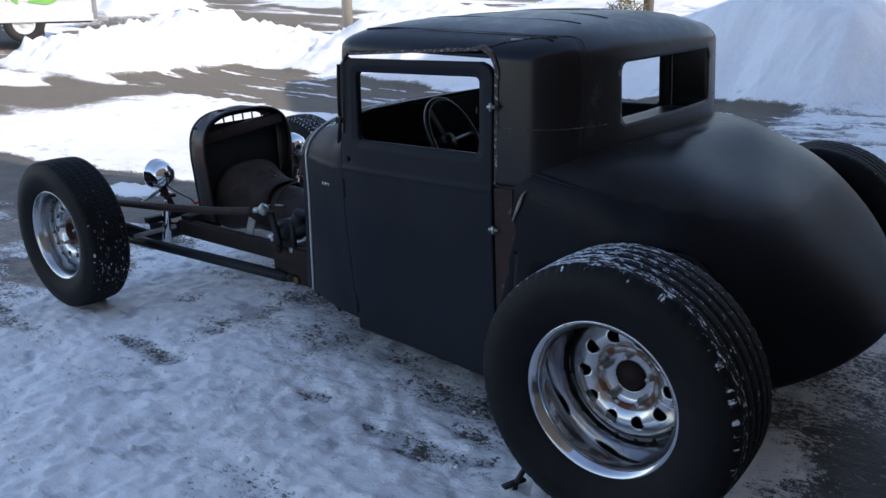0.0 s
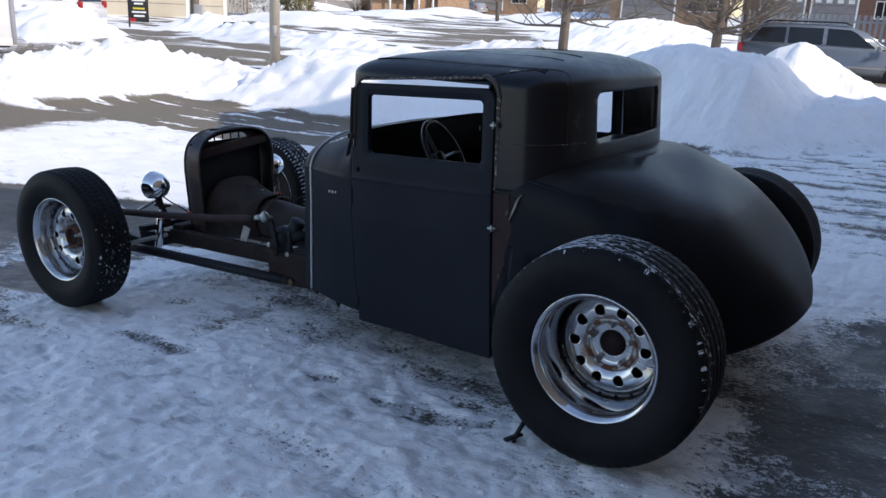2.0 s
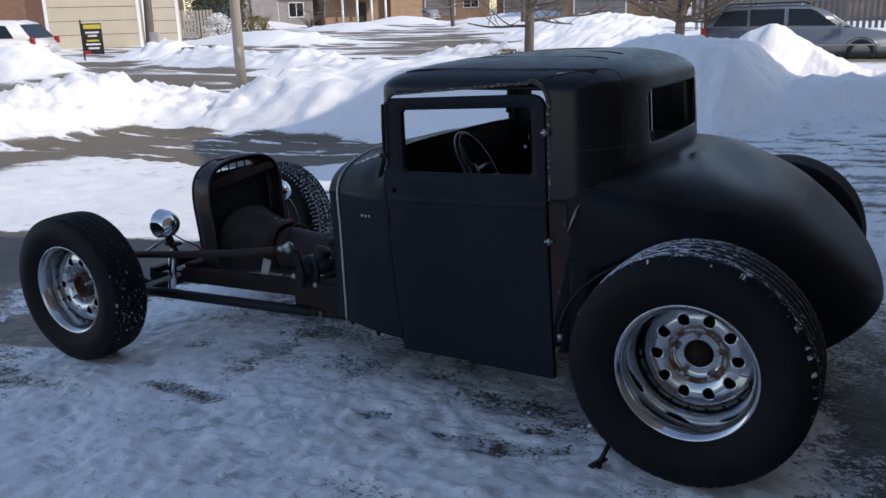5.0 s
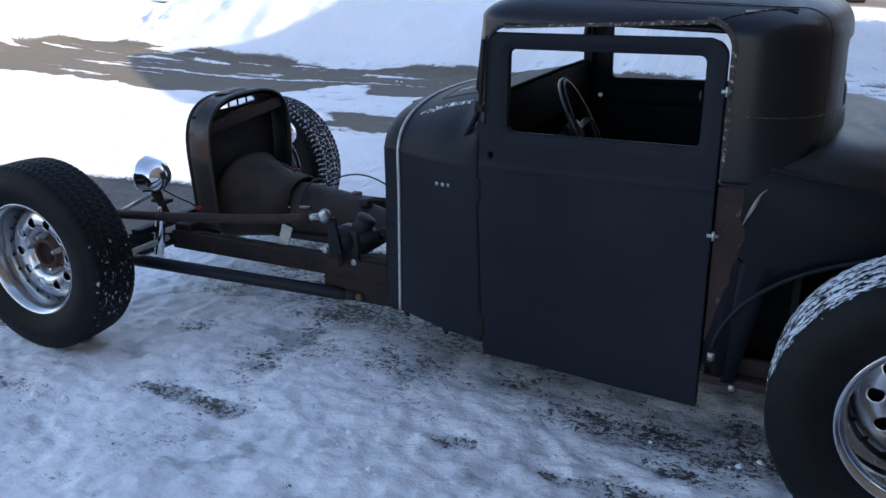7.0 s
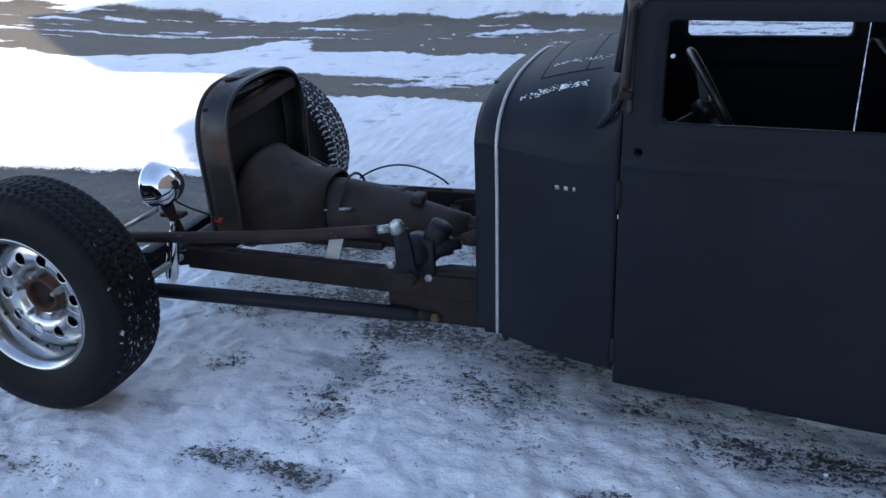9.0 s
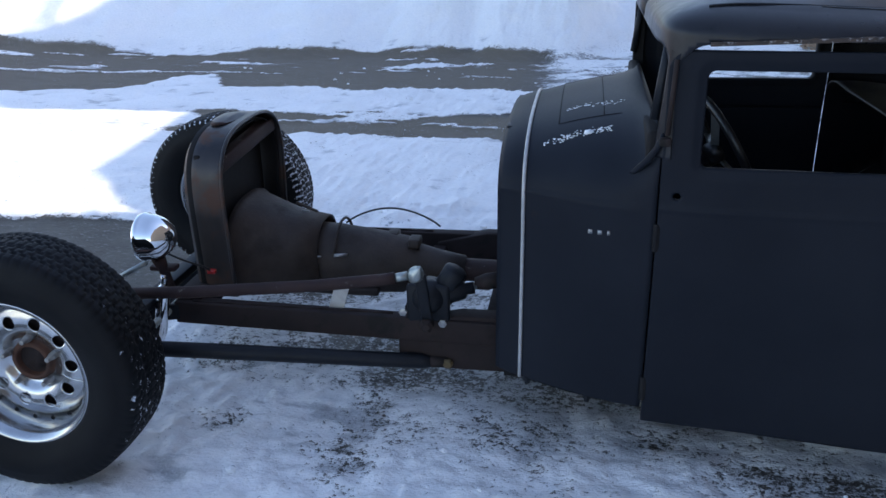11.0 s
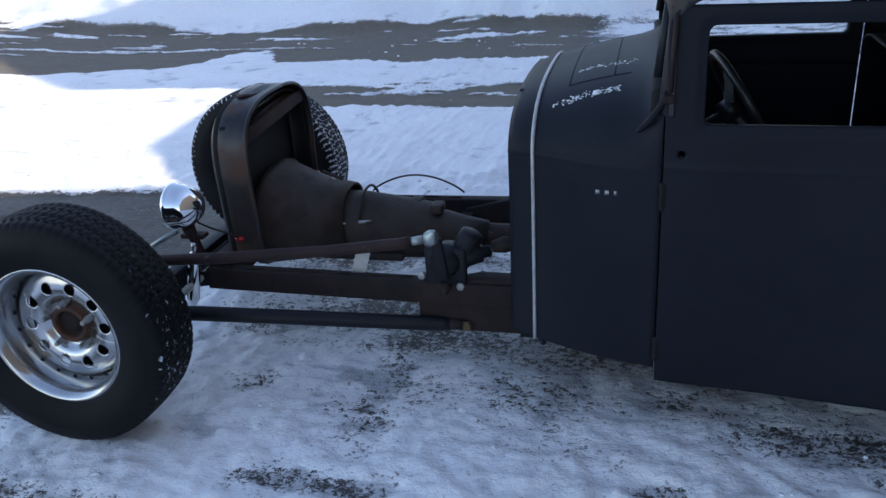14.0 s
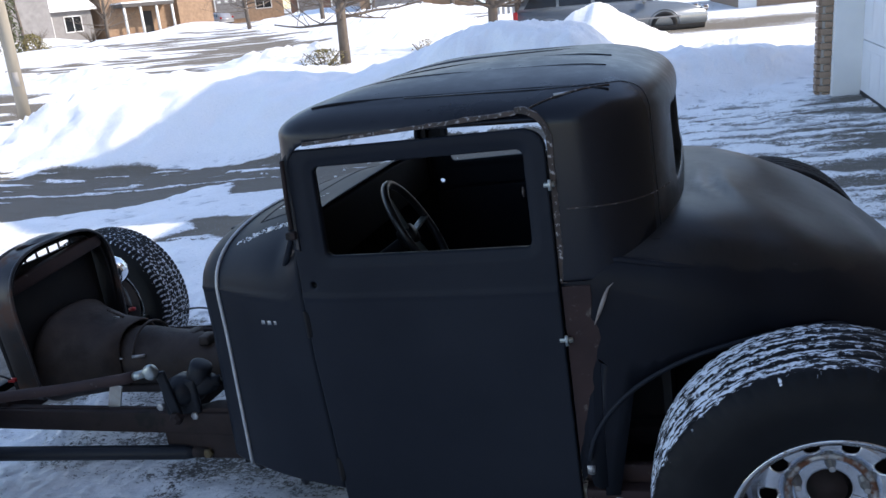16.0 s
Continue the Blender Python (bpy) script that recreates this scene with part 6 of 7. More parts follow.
# ---- bare trees ----
def bare_tree(x, y, h, r, seed, label, fork=0.32, spread=0.5, lean=0.0, low=0):
    rnd = random.Random(seed)
    t = thing("tree", label, "tree", pose(x, y, ground_z(x, y) - 0.15), group="bare street trees")
    trunk, twigs = bmesh.new(), bmesh.new()

    def branch(p, d, length, rad, depth, bm):
        pts, rs, q = [p.copy()], [rad], p.copy()
        n = 5 if depth < 2 else 4
        for k in range(n):
            d = (d + Vector((rnd.gauss(0, 0.03 if depth == 0 else 0.12), rnd.gauss(0, 0.03 if depth == 0 else 0.12), 0.05 + rnd.gauss(0, 0.06)))).normalized()
            q = q + d * length / n
            pts.append(q.copy())
            rs.append(rad * (1 - 0.55 * (k + 1) / n))
        tube(pts, rs, bm, 10 if depth == 0 else (6 if depth == 1 else 4))
        if depth >= 4:
            return
        for k in range((7, 5, 4, 3)[depth]):
            f = fork + (1 - fork) * (k + rnd.random()) / (7, 5, 4, 3)[depth] if depth == 0 else 0.25 + 0.72 * rnd.random()
            i = min(int(f * n), n - 1)
            start = pts[i].lerp(pts[i + 1], f * n - i)
            a = rnd.uniform(0, 2 * math.pi)
            out = Vector((math.cos(a), math.sin(a), rnd.uniform(0.15, 0.8))).normalized()
            nd = (d * (1 - spread) + out * (spread + 0.25)).normalized()
            branch(start, nd, length * rnd.uniform(0.42, 0.62), max(rs[i] * rnd.uniform(0.35, 0.5), 0.004), depth + 1, twigs)
    branch(Vector((0, 0, 0)), Vector((lean, lean * 0.4, 1)).normalized(), h, r, 0, trunk)
    for k in range(low):
        a = 2 * math.pi * (k + rnd.random()) / low
        branch(Vector((lean * h * 0.2, 0, h * rnd.uniform(0.17, 0.32))), Vector((math.cos(a), math.sin(a), rnd.uniform(-0.05, 0.35))).normalized(), h * rnd.uniform(0.26, 0.4), r * 0.3, 1, twigs)
    part("trunk", trunk, M_BARK, t)
    part("crown", twigs, M_BARK, t, "bare winter branches")
    return t


bare_tree(-7.75, 15.5, 6.0, 0.125, 3, "slim leafless tree rising from a snow bank", 0.26, 0.7, low=9)
bare_tree(-4.9, 18.2, 5.6, 0.13, 8, "leafless tree with low spreading twigs beside the wagon", 0.16, 0.75, low=11)
bare_tree(-4.35, 18.9, 5.0, 0.085, 12, "thin leafless tree beside the wagon", 0.2, 0.7, low=7)
bare_tree(-23.9, 18.5, 6.5, 0.17, 21, "leafless tree beside a driveway sign", 0.5)
bare_tree(-41.5, 52.0, 6.0, 0.14, 31, "leafless tree on a snowy front lawn", 0.4, low=7)
bare_tree(-29.0, 50.5, 6.5, 0.15, 35, "leafless tree on a snowy front lawn", 0.2, 0.7, low=7)
bare_tree(-22.0, 47.0, 6.0, 0.15, 41, "leafless tree on a snowy front lawn", 0.2, 0.7, low=7)
bare_tree(-15.0, 52.0, 6.5, 0.16, 47, "leafless tree on a snowy front lawn", 0.2, 0.7, low=7)
bare_tree(-52.5, 56.0, 6.0, 0.16, 53, "leafless tree before a porch", 0.35)


# ---- shrubs ----
def leafy(name, x, y, rx, ry, h, n, material, size, seed, label, tall=False):
    """Many small leaves over an uneven outline on a few stems."""
    rnd = random.Random(seed)
    t = thing(name, label, name.replace("_", " "), pose(x, y, ground_z(x, y) - 0.05))
    stems, bm = bmesh.new(), bmesh.new()
    for k in range(9):
        a = rnd.uniform(0, 6.28)
        tube([(0.1 * rx * math.cos(a), 0.1 * ry * math.sin(a), 0), (0.5 * rx * math.cos(a), 0.5 * ry * math.sin(a), h * 0.6), (0.7 * rx * math.cos(a), 0.7 * ry * math.sin(a), h * 0.85)], [0.02, 0.012, 0.006], stems, 5)
    for k in range(n):
        a, f = rnd.uniform(0, 6.28), rnd.random() ** 0.6
        z = rnd.random()
        w = (1 - z ** 2.5) ** 0.5 if tall else math.sin(math.pi * (0.25 + 0.7 * z)) ** 0.7
        w *= 0.8 + 0.35 * noise.noise(Vector((a * 1.3, z * 4, seed)))
        c = Vector((rx * w * f * math.cos(a), ry * w * f * math.sin(a), h * (0.06 + 0.94 * z)))
        u = Vector((rnd.gauss(0, 1), rnd.gauss(0, 1), rnd.gauss(0, 1))).normalized() * size
        v = u.cross(Vector((rnd.gauss(0, 1), rnd.gauss(0, 1), rnd.gauss(0, 1)))).normalized() * size * 0.45
        bm.faces.new([bm.verts.new(c - u), bm.verts.new(c + v), bm.verts.new(c + u), bm.verts.new(c - v)])
    part("stems", stems, M_BARK, t)
    part("foliage", bm, material, t)
    return t


leafy("shrub", -8.15, 15.2, 0.75, 0.4, 0.42, 500, M_DRYLEAF, 0.035, 5, "low yellowish dry shrub in the snow")
leafy("shrub", -5.9, 15.8, 0.5, 0.4, 0.45, 200, M_DRYLEAF, 0.03, 6, "sparse dry shrub poking out of snow")
for i, (x, y) in enumerate(((-38.2, 35.2), (-37.4, 36.1), (-36.6, 37.0))):
    leafy("evergreen", x, y, 0.95, 0.95, 4.6 + 0.5 * i, 1700, M_LEAF, 0.10, 60 + i, "tall dark evergreen hedge tree", True)
leafy("snowy_shrub", -35.4, 34.0, 1.3, 1.0, 1.5, 900, M_SNOW, 0.09, 71, "round shrub loaded with snow")
leafy("snowy_shrub", -33.9, 35.6, 1.1, 0.9, 1.3, 700, M_DRYLEAF, 0.08, 72, "brown shrub with snow on its twigs")
for k, (x, y, h) in enumerate(((-47.0, 51.0, 1.4), (-44.5, 54.0, 1.2), (-51.5, 53.0, 1.3))):
    rnd = random.Random(90 + k)
    t = thing("twiggy_bush", "bare twiggy bush in the snow", "bush", pose(x, y, 0))
    tb = bmesh.new()
    for j in range(40):
        a = rnd.uniform(0, 6.28)
        r1 = rnd.uniform(0.3, 1.3)
        tube([(0, 0, 0), (0.5 * r1 * math.cos(a), 0.5 * r1 * math.sin(a), h * 0.6), (r1 * math.cos(a), r1 * math.sin(a), h * rnd.uniform(0.8, 1.1))], [0.02, 0.014, 0.006], tb, 4)
    part("twigs", tb, M_BARK, t)


# ---- vehicles ----
def vehicle(name, m, length, width, height, profile, roof, windows, paint, label, category, wheel_r=0.32, wheels=(0.19, 0.80), cladding=None):
    """profile: the side outline as (x, z) fractions from the rear at 0 to the nose at 1, lower body; roof: outline of the glasshouse."""
    t = thing(name, label, category, m)

    def loft(outline, inset_top, z_from, base_w):
        bm = bmesh.new()
        rings = []
        for s in (-1, 1):
            row = []
            for x, z in outline:
                k = base_w - inset_top * max(0, (z - z_from) / max(1e-3, 1 - z_from))
                row.append(bm.verts.new(((x - 0.5) * length, s * width / 2 * k, z * height)))
            rings.append(row)
        bm.faces.new(rings[0])
        bm.faces.new(rings[1][::-1])
        n = len(outline)
        for k in range(n):
            bm.faces.new((rings[0][k], rings[1][k], rings[1][(k + 1) % n], rings[0][(k + 1) % n]))
        bmesh.ops.recalc_face_normals(bm, faces=bm.faces)
        return bm
    low = loft(profile, 0.04, 0.3, 1.0)
    bmesh.ops.bevel(low, geom=[e for e in low.edges if not e.is_boundary and e.calc_face_angle(0) > 0.5], offset=0.05, segments=3, affect="EDGES")
    body = part("body", low, paint, t)
    up = loft(roof, 0.22, 0.55, 0.95)
    bmesh.ops.bevel(up, geom=[e for e in up.edges if e.calc_face_angle(0) > 0.4], offset=0.05, segments=3, affect="EDGES")
    part("cabin", up, paint, t)
    for s in (-1, 1):
        for pts in windows:
            wb = bmesh.new()
            vs = []
            for x, z in pts:
                k = 0.95 - 0.22 * max(0, (z - 0.55) / 0.45)
                vs.append(wb.verts.new(((x - 0.5) * length, s * (width / 2 * k + 0.006), z * height)))
            wb.faces.new(vs if s < 0 else vs[::-1])
            part("side_window", wb, M_GLASS, t, "dark side window", smooth=False, thick=0.012)
        for f in wheels:
            w = part("wheel", lathe([(0, 0.02), (wheel_r * 0.6, 0.03), (wheel_r * 0.66, 0.06), (wheel_r * 0.95, 0.075), (wheel_r, 0.05), (wheel_r, -0.09), (wheel_r * 0.9, -0.1), (0, -0.1)],
                                    pose((f - 0.5) * length, s * (width / 2 - 0.06), wheel_r, 90 if s < 0 else -90), 28), M_RUBBER, t, "black tyre")
            part("rim", lathe([(0, 0.035), (wheel_r * 0.3, 0.05), (wheel_r * 0.62, 0.045), (wheel_r * 0.64, 0.03)], pose((f - 0.5) * length, s * (width / 2 - 0.06), wheel_r, 90 if s < 0 else -90), 24, cap=False), M_CARSILVER, w)
            part("wheel_arch", tube([((f - 0.5) * length + (wheel_r + 0.05) * math.cos(a), s * (width / 2 - 0.006), wheel_r + (wheel_r + 0.05) * math.sin(a)) for a in np.linspace(0.0, math.pi, 16)], 0.02, sides=6), cladding or paint, t)
        part("tail_lamp", box((-0.5 * length - 0.015, s * width * 0.44 - 0.11, height * 0.50), (-0.5 * length + 0.10, s * width * 0.44 + 0.075, height * 0.64)), M_TAIL, t, "red tail lamp", edge=0.02)
        part("headlamp", box((0.5 * length - 0.16, s * width * 0.40 - 0.14, height * 0.40), (0.5 * length - 0.01, s * width * 0.40 + 0.12, height * 0.49)), M_CHROME, t, "clear headlamp", edge=0.02)
        part("mirror", box((0.16 * length, s * (width / 2 + 0.08) - 0.08, height * 0.60), (0.16 * length + 0.10, s * (width / 2 + 0.08) + 0.08, height * 0.70)), paint, t, edge=0.03)
        part("side_trim", box((-0.36 * length, s * (width / 2 + 0.004) - 0.012, height * 0.335), (0.36 * length, s * (width / 2 + 0.004) + 0.012, height * 0.36)), cladding or M_CARSILVER, t, edge=0.004)
        part("sill", box((-0.48 * length, s * (width / 2 - 0.04) - 0.05, height * 0.13), (0.48 * length, s * (width / 2 - 0.04) + 0.045, height * 0.22)), M_RUBBER, t, edge=0.02)
        for f in (0.40, 0.60):
            part("door_handle", box(((f - 0.5) * length, s * (width / 2 + 0.012) - 0.015, height * 0.505), ((f - 0.5) * length + 0.16, s * (width / 2 + 0.012) + 0.015, height * 0.53)), paint, t, edge=0.008)
    part("number_plate", box((-0.5 * length - 0.012, -0.16, height * 0.43), (-0.5 * length + 0.04, 0.16, height * 0.49)), M_TRIMW, t)
    part("bumper", box((-0.5 * length - 0.03, -width * 0.46, height * 0.17), (-0.5 * length + 0.08, width * 0.46, height * 0.30)), cladding or paint, t, edge=0.04)
    return t


def rear_glass(t, length, width, height, x0, x1, z0, z1):
    wb = bmesh.new()
    vs = [wb.verts.new(((x0 - 0.5) * length, s * width * k, z * height)) for s, k, z in ((-1, 0.40, z0), (1, 0.40, z0))] + \
         [wb.verts.new(((x1 - 0.5) * length, s * width * 0.34, z1 * height)) for s in (1, -1)]
    wb.faces.new(vs[::-1])
    part("rear_window", wb, M_GLASS, t, "dark rear window", smooth=False, thick=0.015)


WAGON_LOW = [(0.0, 0.22), (0.0, 0.40), (0.008, 0.62), (0.30, 0.66), (0.66, 0.64), (0.72, 0.62), (0.90, 0.53), (0.985, 0.44), (1.0, 0.30), (0.98, 0.17), (0.02, 0.16)]
WAGON_UP = [(0.01, 0.60), (0.045, 0.78), (0.09, 0.955), (0.16, 0.985), (0.42, 1.0), (0.52, 0.98), (0.60, 0.90), (0.735, 0.62), (0.5, 0.58)]
WAGON_WIN = [[(0.055, 0.67), (0.225, 0.67), (0.225, 0.925), (0.105, 0.905)], [(0.24, 0.67), (0.405, 0.67), (0.405, 0.935), (0.24, 0.93)], [(0.425, 0.67), (0.655, 0.66), (0.56, 0.88), (0.53, 0.925), (0.425, 0.935)]]
wagon = vehicle("station_wagon", pose(-2.28, 19.9, -0.17, 0, 0, 9), 4.7, 1.75, 1.46, WAGON_LOW, WAGON_UP, WAGON_WIN, M_CARGREY,
                "slate grey station wagon parked in a snowy driveway", "station wagon", wheels=(0.185, 0.775))
for s in (-1, 1):
    part("roof_rail", tube([(-1.85, s * 0.60, 1.42), (-1.7, s * 0.60, 1.49), (0.0, s * 0.60, 1.51), (0.15, s * 0.60, 1.46)], 0.016, sides=8), M_BLACK_STEEL, wagon, "black roof rail")

SUV_LOW = [(0.0, 0.20), (0.0, 0.42), (0.01, 0.58), (0.3, 0.62), (0.68, 0.61), (0.74, 0.60), (0.92, 0.54), (0.99, 0.44), (1.0, 0.28), (0.97, 0.17), (0.03, 0.16)]
SUV_UP = [(0.015, 0.56), (0.03, 0.62), (0.12, 0.93), (0.2, 0.985), (0.42, 1.0), (0.54, 0.96), (0.62, 0.88), (0.75, 0.59), (0.5, 0.55)]
SUV_WIN = [[(0.14, 0.63), (0.27, 0.63), (0.27, 0.90), (0.2, 0.88)], [(0.285, 0.63), (0.455, 0.63), (0.455, 0.92), (0.285, 0.91)], [(0.47, 0.63), (0.685, 0.62), (0.60, 0.85), (0.55, 0.91), (0.47, 0.92)]]
suv = vehicle("parked_suv", pose(-27.75, 14.6, -0.20, 0, 0, 207), 4.6, 1.9, 1.62, SUV_LOW, SUV_UP, SUV_WIN, M_CARWHITE, "white SUV parked in a snowy driveway", "SUV", 0.36)
rear_glass(suv, 4.6, 1.9, 1.62, 0.018, 0.10, 0.63, 0.90)
far_car = vehicle("parked_sedan", pose(-52.5, 86.5, 0.0, 0, 0, 150), 4.4, 1.75, 1.45, SUV_LOW, SUV_UP, SUV_WIN, M_CARSILVER, "silver car parked far down the street", "car")
van = thing("delivery_truck", "white box delivery truck with printed side, parked", "truck", pose(-18.46, 5.84, -0.34, 0, 0, 62))
part("cargo_box", box((-2.6, -1.05, 0.55), (2.1, 1.05, 2.9)), M_CARWHITE, van, "white cargo box", edge=0.03)
part("skirt_panel", box((-2.6, -1.06, 0.42), (2.12, 1.06, 0.57)), M_TRIMW, van, edge=0.01)
part("step_bumper", box((2.1, -1.0, 0.40), (2.32, 1.0, 0.50)), M_CARSILVER, van, edge=0.01)
part("corner_post", box((2.04, -1.075, 0.45), (2.13, -0.98, 2.9)), M_CARSILVER, van, edge=0.01)
part("printed_panel", box((-2.3, -1.062, 0.85), (1.95, -1.05, 2.75)), M_TRIMW, van, smooth=False)
for k in range(16):
    rnd = random.Random(200 + k)
    lf = bmesh.new()
    m = pose(0.4 + 1.4 * rnd.random(), -1.066 - 0.0008 * k, 0.95 + 1.0 * rnd.random(), 0, rnd.uniform(-180, 180), 0)
    vs = [lf.verts.new(m @ Vector((0.34 * math.cos(a) * (1 + 0.25 * math.sin(5 * a)), 0, 0.19 * math.sin(a)))) for a in np.linspace(0, 2 * math.pi, 19)[:-1]]
    lf.faces.new(vs)
    part("printed_leaf", lf, M_PRINTG if k < 12 else M_PRINTR, van, smooth=False)
part("printed_band", box((0.3, -1.078, 1.75), (1.9, -1.064, 2.6)), M_PRINTR, van, smooth=False)
part("under_frame", box((-2.5, -0.5, 0.35), (2.0, 0.5, 0.55)), M_RUBBER, van, smooth=False)
for s in (-1, 1):
    for x in (0.67, -3.6):
        w = part("wheel", lathe([(0, 0.0), (0.2, 0.0), (0.22, 0.06), (0.38, 0.07), (0.40, 0.04), (0.40, -0.16), (0, -0.18)], pose(x, s * 0.98, 0.40, 90 if s < 0 else -90), 30), M_RUBBER, van, "black tyre")
        part("rim", lathe([(0, 0.03), (0.07, 0.04), (0.09, 0.01), (0.17, 0.02), (0.215, 0.062), (0.225, 0.05)], pose(x, s * 0.98, 0.40, 90 if s < 0 else -90), 26, cap=False), M_CARWHITE, w)
part("cab", box((-4.6, -0.98, 0.5), (-2.65, 0.98, 2.2)), M_CARWHITE, van, edge=0.15)
part("mud_flap", box((1.0, -1.0, 0.12), (1.03, -0.7, 0.45)), M_RUBBER, van, smooth=False)

# ---- driveway sign, utility box ----
sign = thing("driveway_sign", "black and yellow board sign standing in a snow bank", "sign", pose(-24.3, 16.4, ground_z(-24.3, 16.4) - 0.1, 0, 0, 38))
part("board", box((-0.30, -0.02, 0.28), (0.34, 0.02, 1.30)), M_SIGN, sign, edge=0.008)
part("post", box((-0.35, -0.025, 0), (-0.30, 0.025, 1.42)), M_SIGN, sign, smooth=False)
part("yellow_band", box((-0.24, -0.026, 1.12), (0.32, -0.02, 1.26)), M_YELLOW, sign, smooth=False)
for k, (z, w, mt) in enumerate(((0.97, 0.22, M_TRIMW), (0.86, 0.15, M_TRIMW), (0.70, 0.20, M_YELLOW), (0.58, 0.24, M_TRIMW), (0.45, 0.18, M_TRIMW))):
    part("text_bar", box((0.02 - w, -0.026, z), (0.02 + w, -0.02, z + 0.06)), mt, sign, smooth=False)
part("red_patch", box((-0.30, -0.028, 0.28), (-0.10, -0.02, 0.40)), M_RED, sign, smooth=False)
ubox = thing("utility_box", "low green utility box half buried in snow", "utility box", pose(-19.6, 16.7, ground_z(-19.6, 16.7) - 0.30, 0, 0, 44))
part("cabinet", box((-0.55, -0.3, 0), (0.55, 0.3, 0.52)), M_GREEN, ubox, edge=0.02)
part("lid", box((-0.58, -0.33, 0.50), (0.58, 0.33, 0.57)), M_GREEN, ubox, edge=0.01)
part("label_bar", box((0.2, -0.306, 0.30), (0.42, -0.3, 0.38)), M_TRIMW, ubox, smooth=False)
ped = thing("utility_pedestal", "pale green utility pedestal in the snow", "utility box", pose(-22.6, 17.6, ground_z(-22.6, 17.6) - 0.1, 0, 0, 30))
part("cabinet", box((-0.16, -0.13, 0), (0.16, 0.13, 0.75)), M_CONCRETE, ped, edge=0.03)


# ---- houses ----
def house(left, right, depth, eave, rise, wall, label, doors=(), windows=(), porch=None, gable=None, wall2=None, snow=True, zg=0.0, door_mat=None):
    """A house whose front runs from left to right (plan), the eye before it. doors, windows: (start, end, z0, z1) along the front."""
    a, b = Vector((*left, 0)), Vector((*right, 0))
    ex = (b - a).normalized()
    m = Matrix.Translation((a.x, a.y, zg)) @ Matrix.Rotation(math.atan2(ex.y, ex.x), 4, "Z")
    w = (b - a).length
    t = thing("house", label, "house", m, group="houses along the street")
    part("wall", box((0, 0, -0.5), (w, depth, eave)), wall, t, smooth=False)
    rb, sb = bmesh.new(), bmesh.new()
    for bm, dz, o in ((rb, 0.0, 0.45), (sb, 0.12, 0.38)):
        p = [(-o, -o, eave - 0.05 + dz), (w + o, -o, eave - 0.05 + dz), (w + o, depth + o, eave - 0.05 + dz), (-o, depth + o, eave - 0.05 + dz), (-o * 0.2, depth / 2, eave + rise + dz), (w + o * 0.2, depth / 2, eave + rise + dz)]
        vs = [bm.verts.new(q) for q in p]
        for f in ((0, 1, 5, 4), (2, 3, 4, 5), (1, 2, 5), (3, 0, 4), (3, 2, 1, 0)):
            bm.faces.new([vs[k] for k in f])
    roof_ob = part("roof", rb, M_ROOFING, t, "dark shingle roof", smooth=False)
    if snow:
        part("roof_snow", sb, M_SNOW, roof_ob, "snow on the roof", smooth=False)
    else:
        sb.free()
    part("eaves_board", box((-0.4, -0.47, eave - 0.2), (w + 0.4, -0.42, eave + 0.02)), M_TRIMW, t, smooth=False)
    for x0, x1, z0, z1 in doors:
        d = part("garage_door", box((x0, -0.05, z0), (x1, 0.02, z1)), door_mat or M_GREYWALL, t, "closed garage door", smooth=False)
        for k in range(1, 4):
            part("door_groove", box((x0, -0.056, z0 + (z1 - z0) * k / 4 - 0.01), (x1, -0.05, z0 + (z1 - z0) * k / 4 + 0.01)), M_RUBBER, d, smooth=False)
        for k in range(4):
            xx = x0 + (x1 - x0) * (k + 0.5) / 4
            if door_mat is None:
                part("door_light", box((xx - 0.22, -0.062, z1 - 0.42), (xx + 0.22, -0.052, z1 - 0.14)), M_TRIMW, d, smooth=False)
        part("door_trim", box((x0 - 0.14, -0.07, z0), (x0, 0.0, z1 + 0.14)), M_TRIMW, t, smooth=False)
        part("door_trim", box((x1, -0.07, z0), (x1 + 0.14, 0.0, z1 + 0.14)), M_TRIMW, t, smooth=False)
        part("door_trim", box((x0, -0.07, z1), (x1, 0.0, z1 + 0.14)), M_TRIMW, t, smooth=False)
    for x0, x1, z0, z1 in windows:
        wd = part("window", box((x0 - 0.08, -0.06, z0 - 0.08), (x1 + 0.08, 0.0, z1 + 0.08)), M_TRIMW, t, "white framed window", smooth=False)
        part("pane", box((x0, -0.066, z0), (x1, -0.055, z1)), M_GLASS, wd, smooth=False)
        part("mullion", box(((x0 + x1) / 2 - 0.03, -0.075, z0), ((x0 + x1) / 2 + 0.03, -0.06, z1)), M_TRIMW, wd, smooth=False)
    if gable:
        g0, g1, ge, gr = gable
        gb = prism([(g0, -0.4), (g0, ge), ((g0 + g1) / 2, ge + gr), (g1, ge), (g1, -0.4)], -1.2, depth / 2)
        for v in gb.verts:
            v.co = Vector((v.co.y, v.co.x, v.co.z))
        bmesh.ops.recalc_face_normals(gb, faces=gb.faces)
        part("front_gable", gb, wall2 or wall, t, smooth=False)
        for s in (0, 1):
            p0, p1 = ((g0 - 0.3, ge - 0.2), ((g0 + g1) / 2, ge + gr + 0.12)) if s == 0 else ((g1 + 0.3, ge - 0.2), ((g0 + g1) / 2, ge + gr + 0.12))
            part("gable_roof", beam((p0[0], depth / 4 - 0.8, p0[1]), (p1[0], depth / 4 - 0.8, p1[1]), depth / 2 + 1.4, 0.16, up=(0, 0, 1)), M_SNOW if snow else M_ROOFING, t, smooth=False)
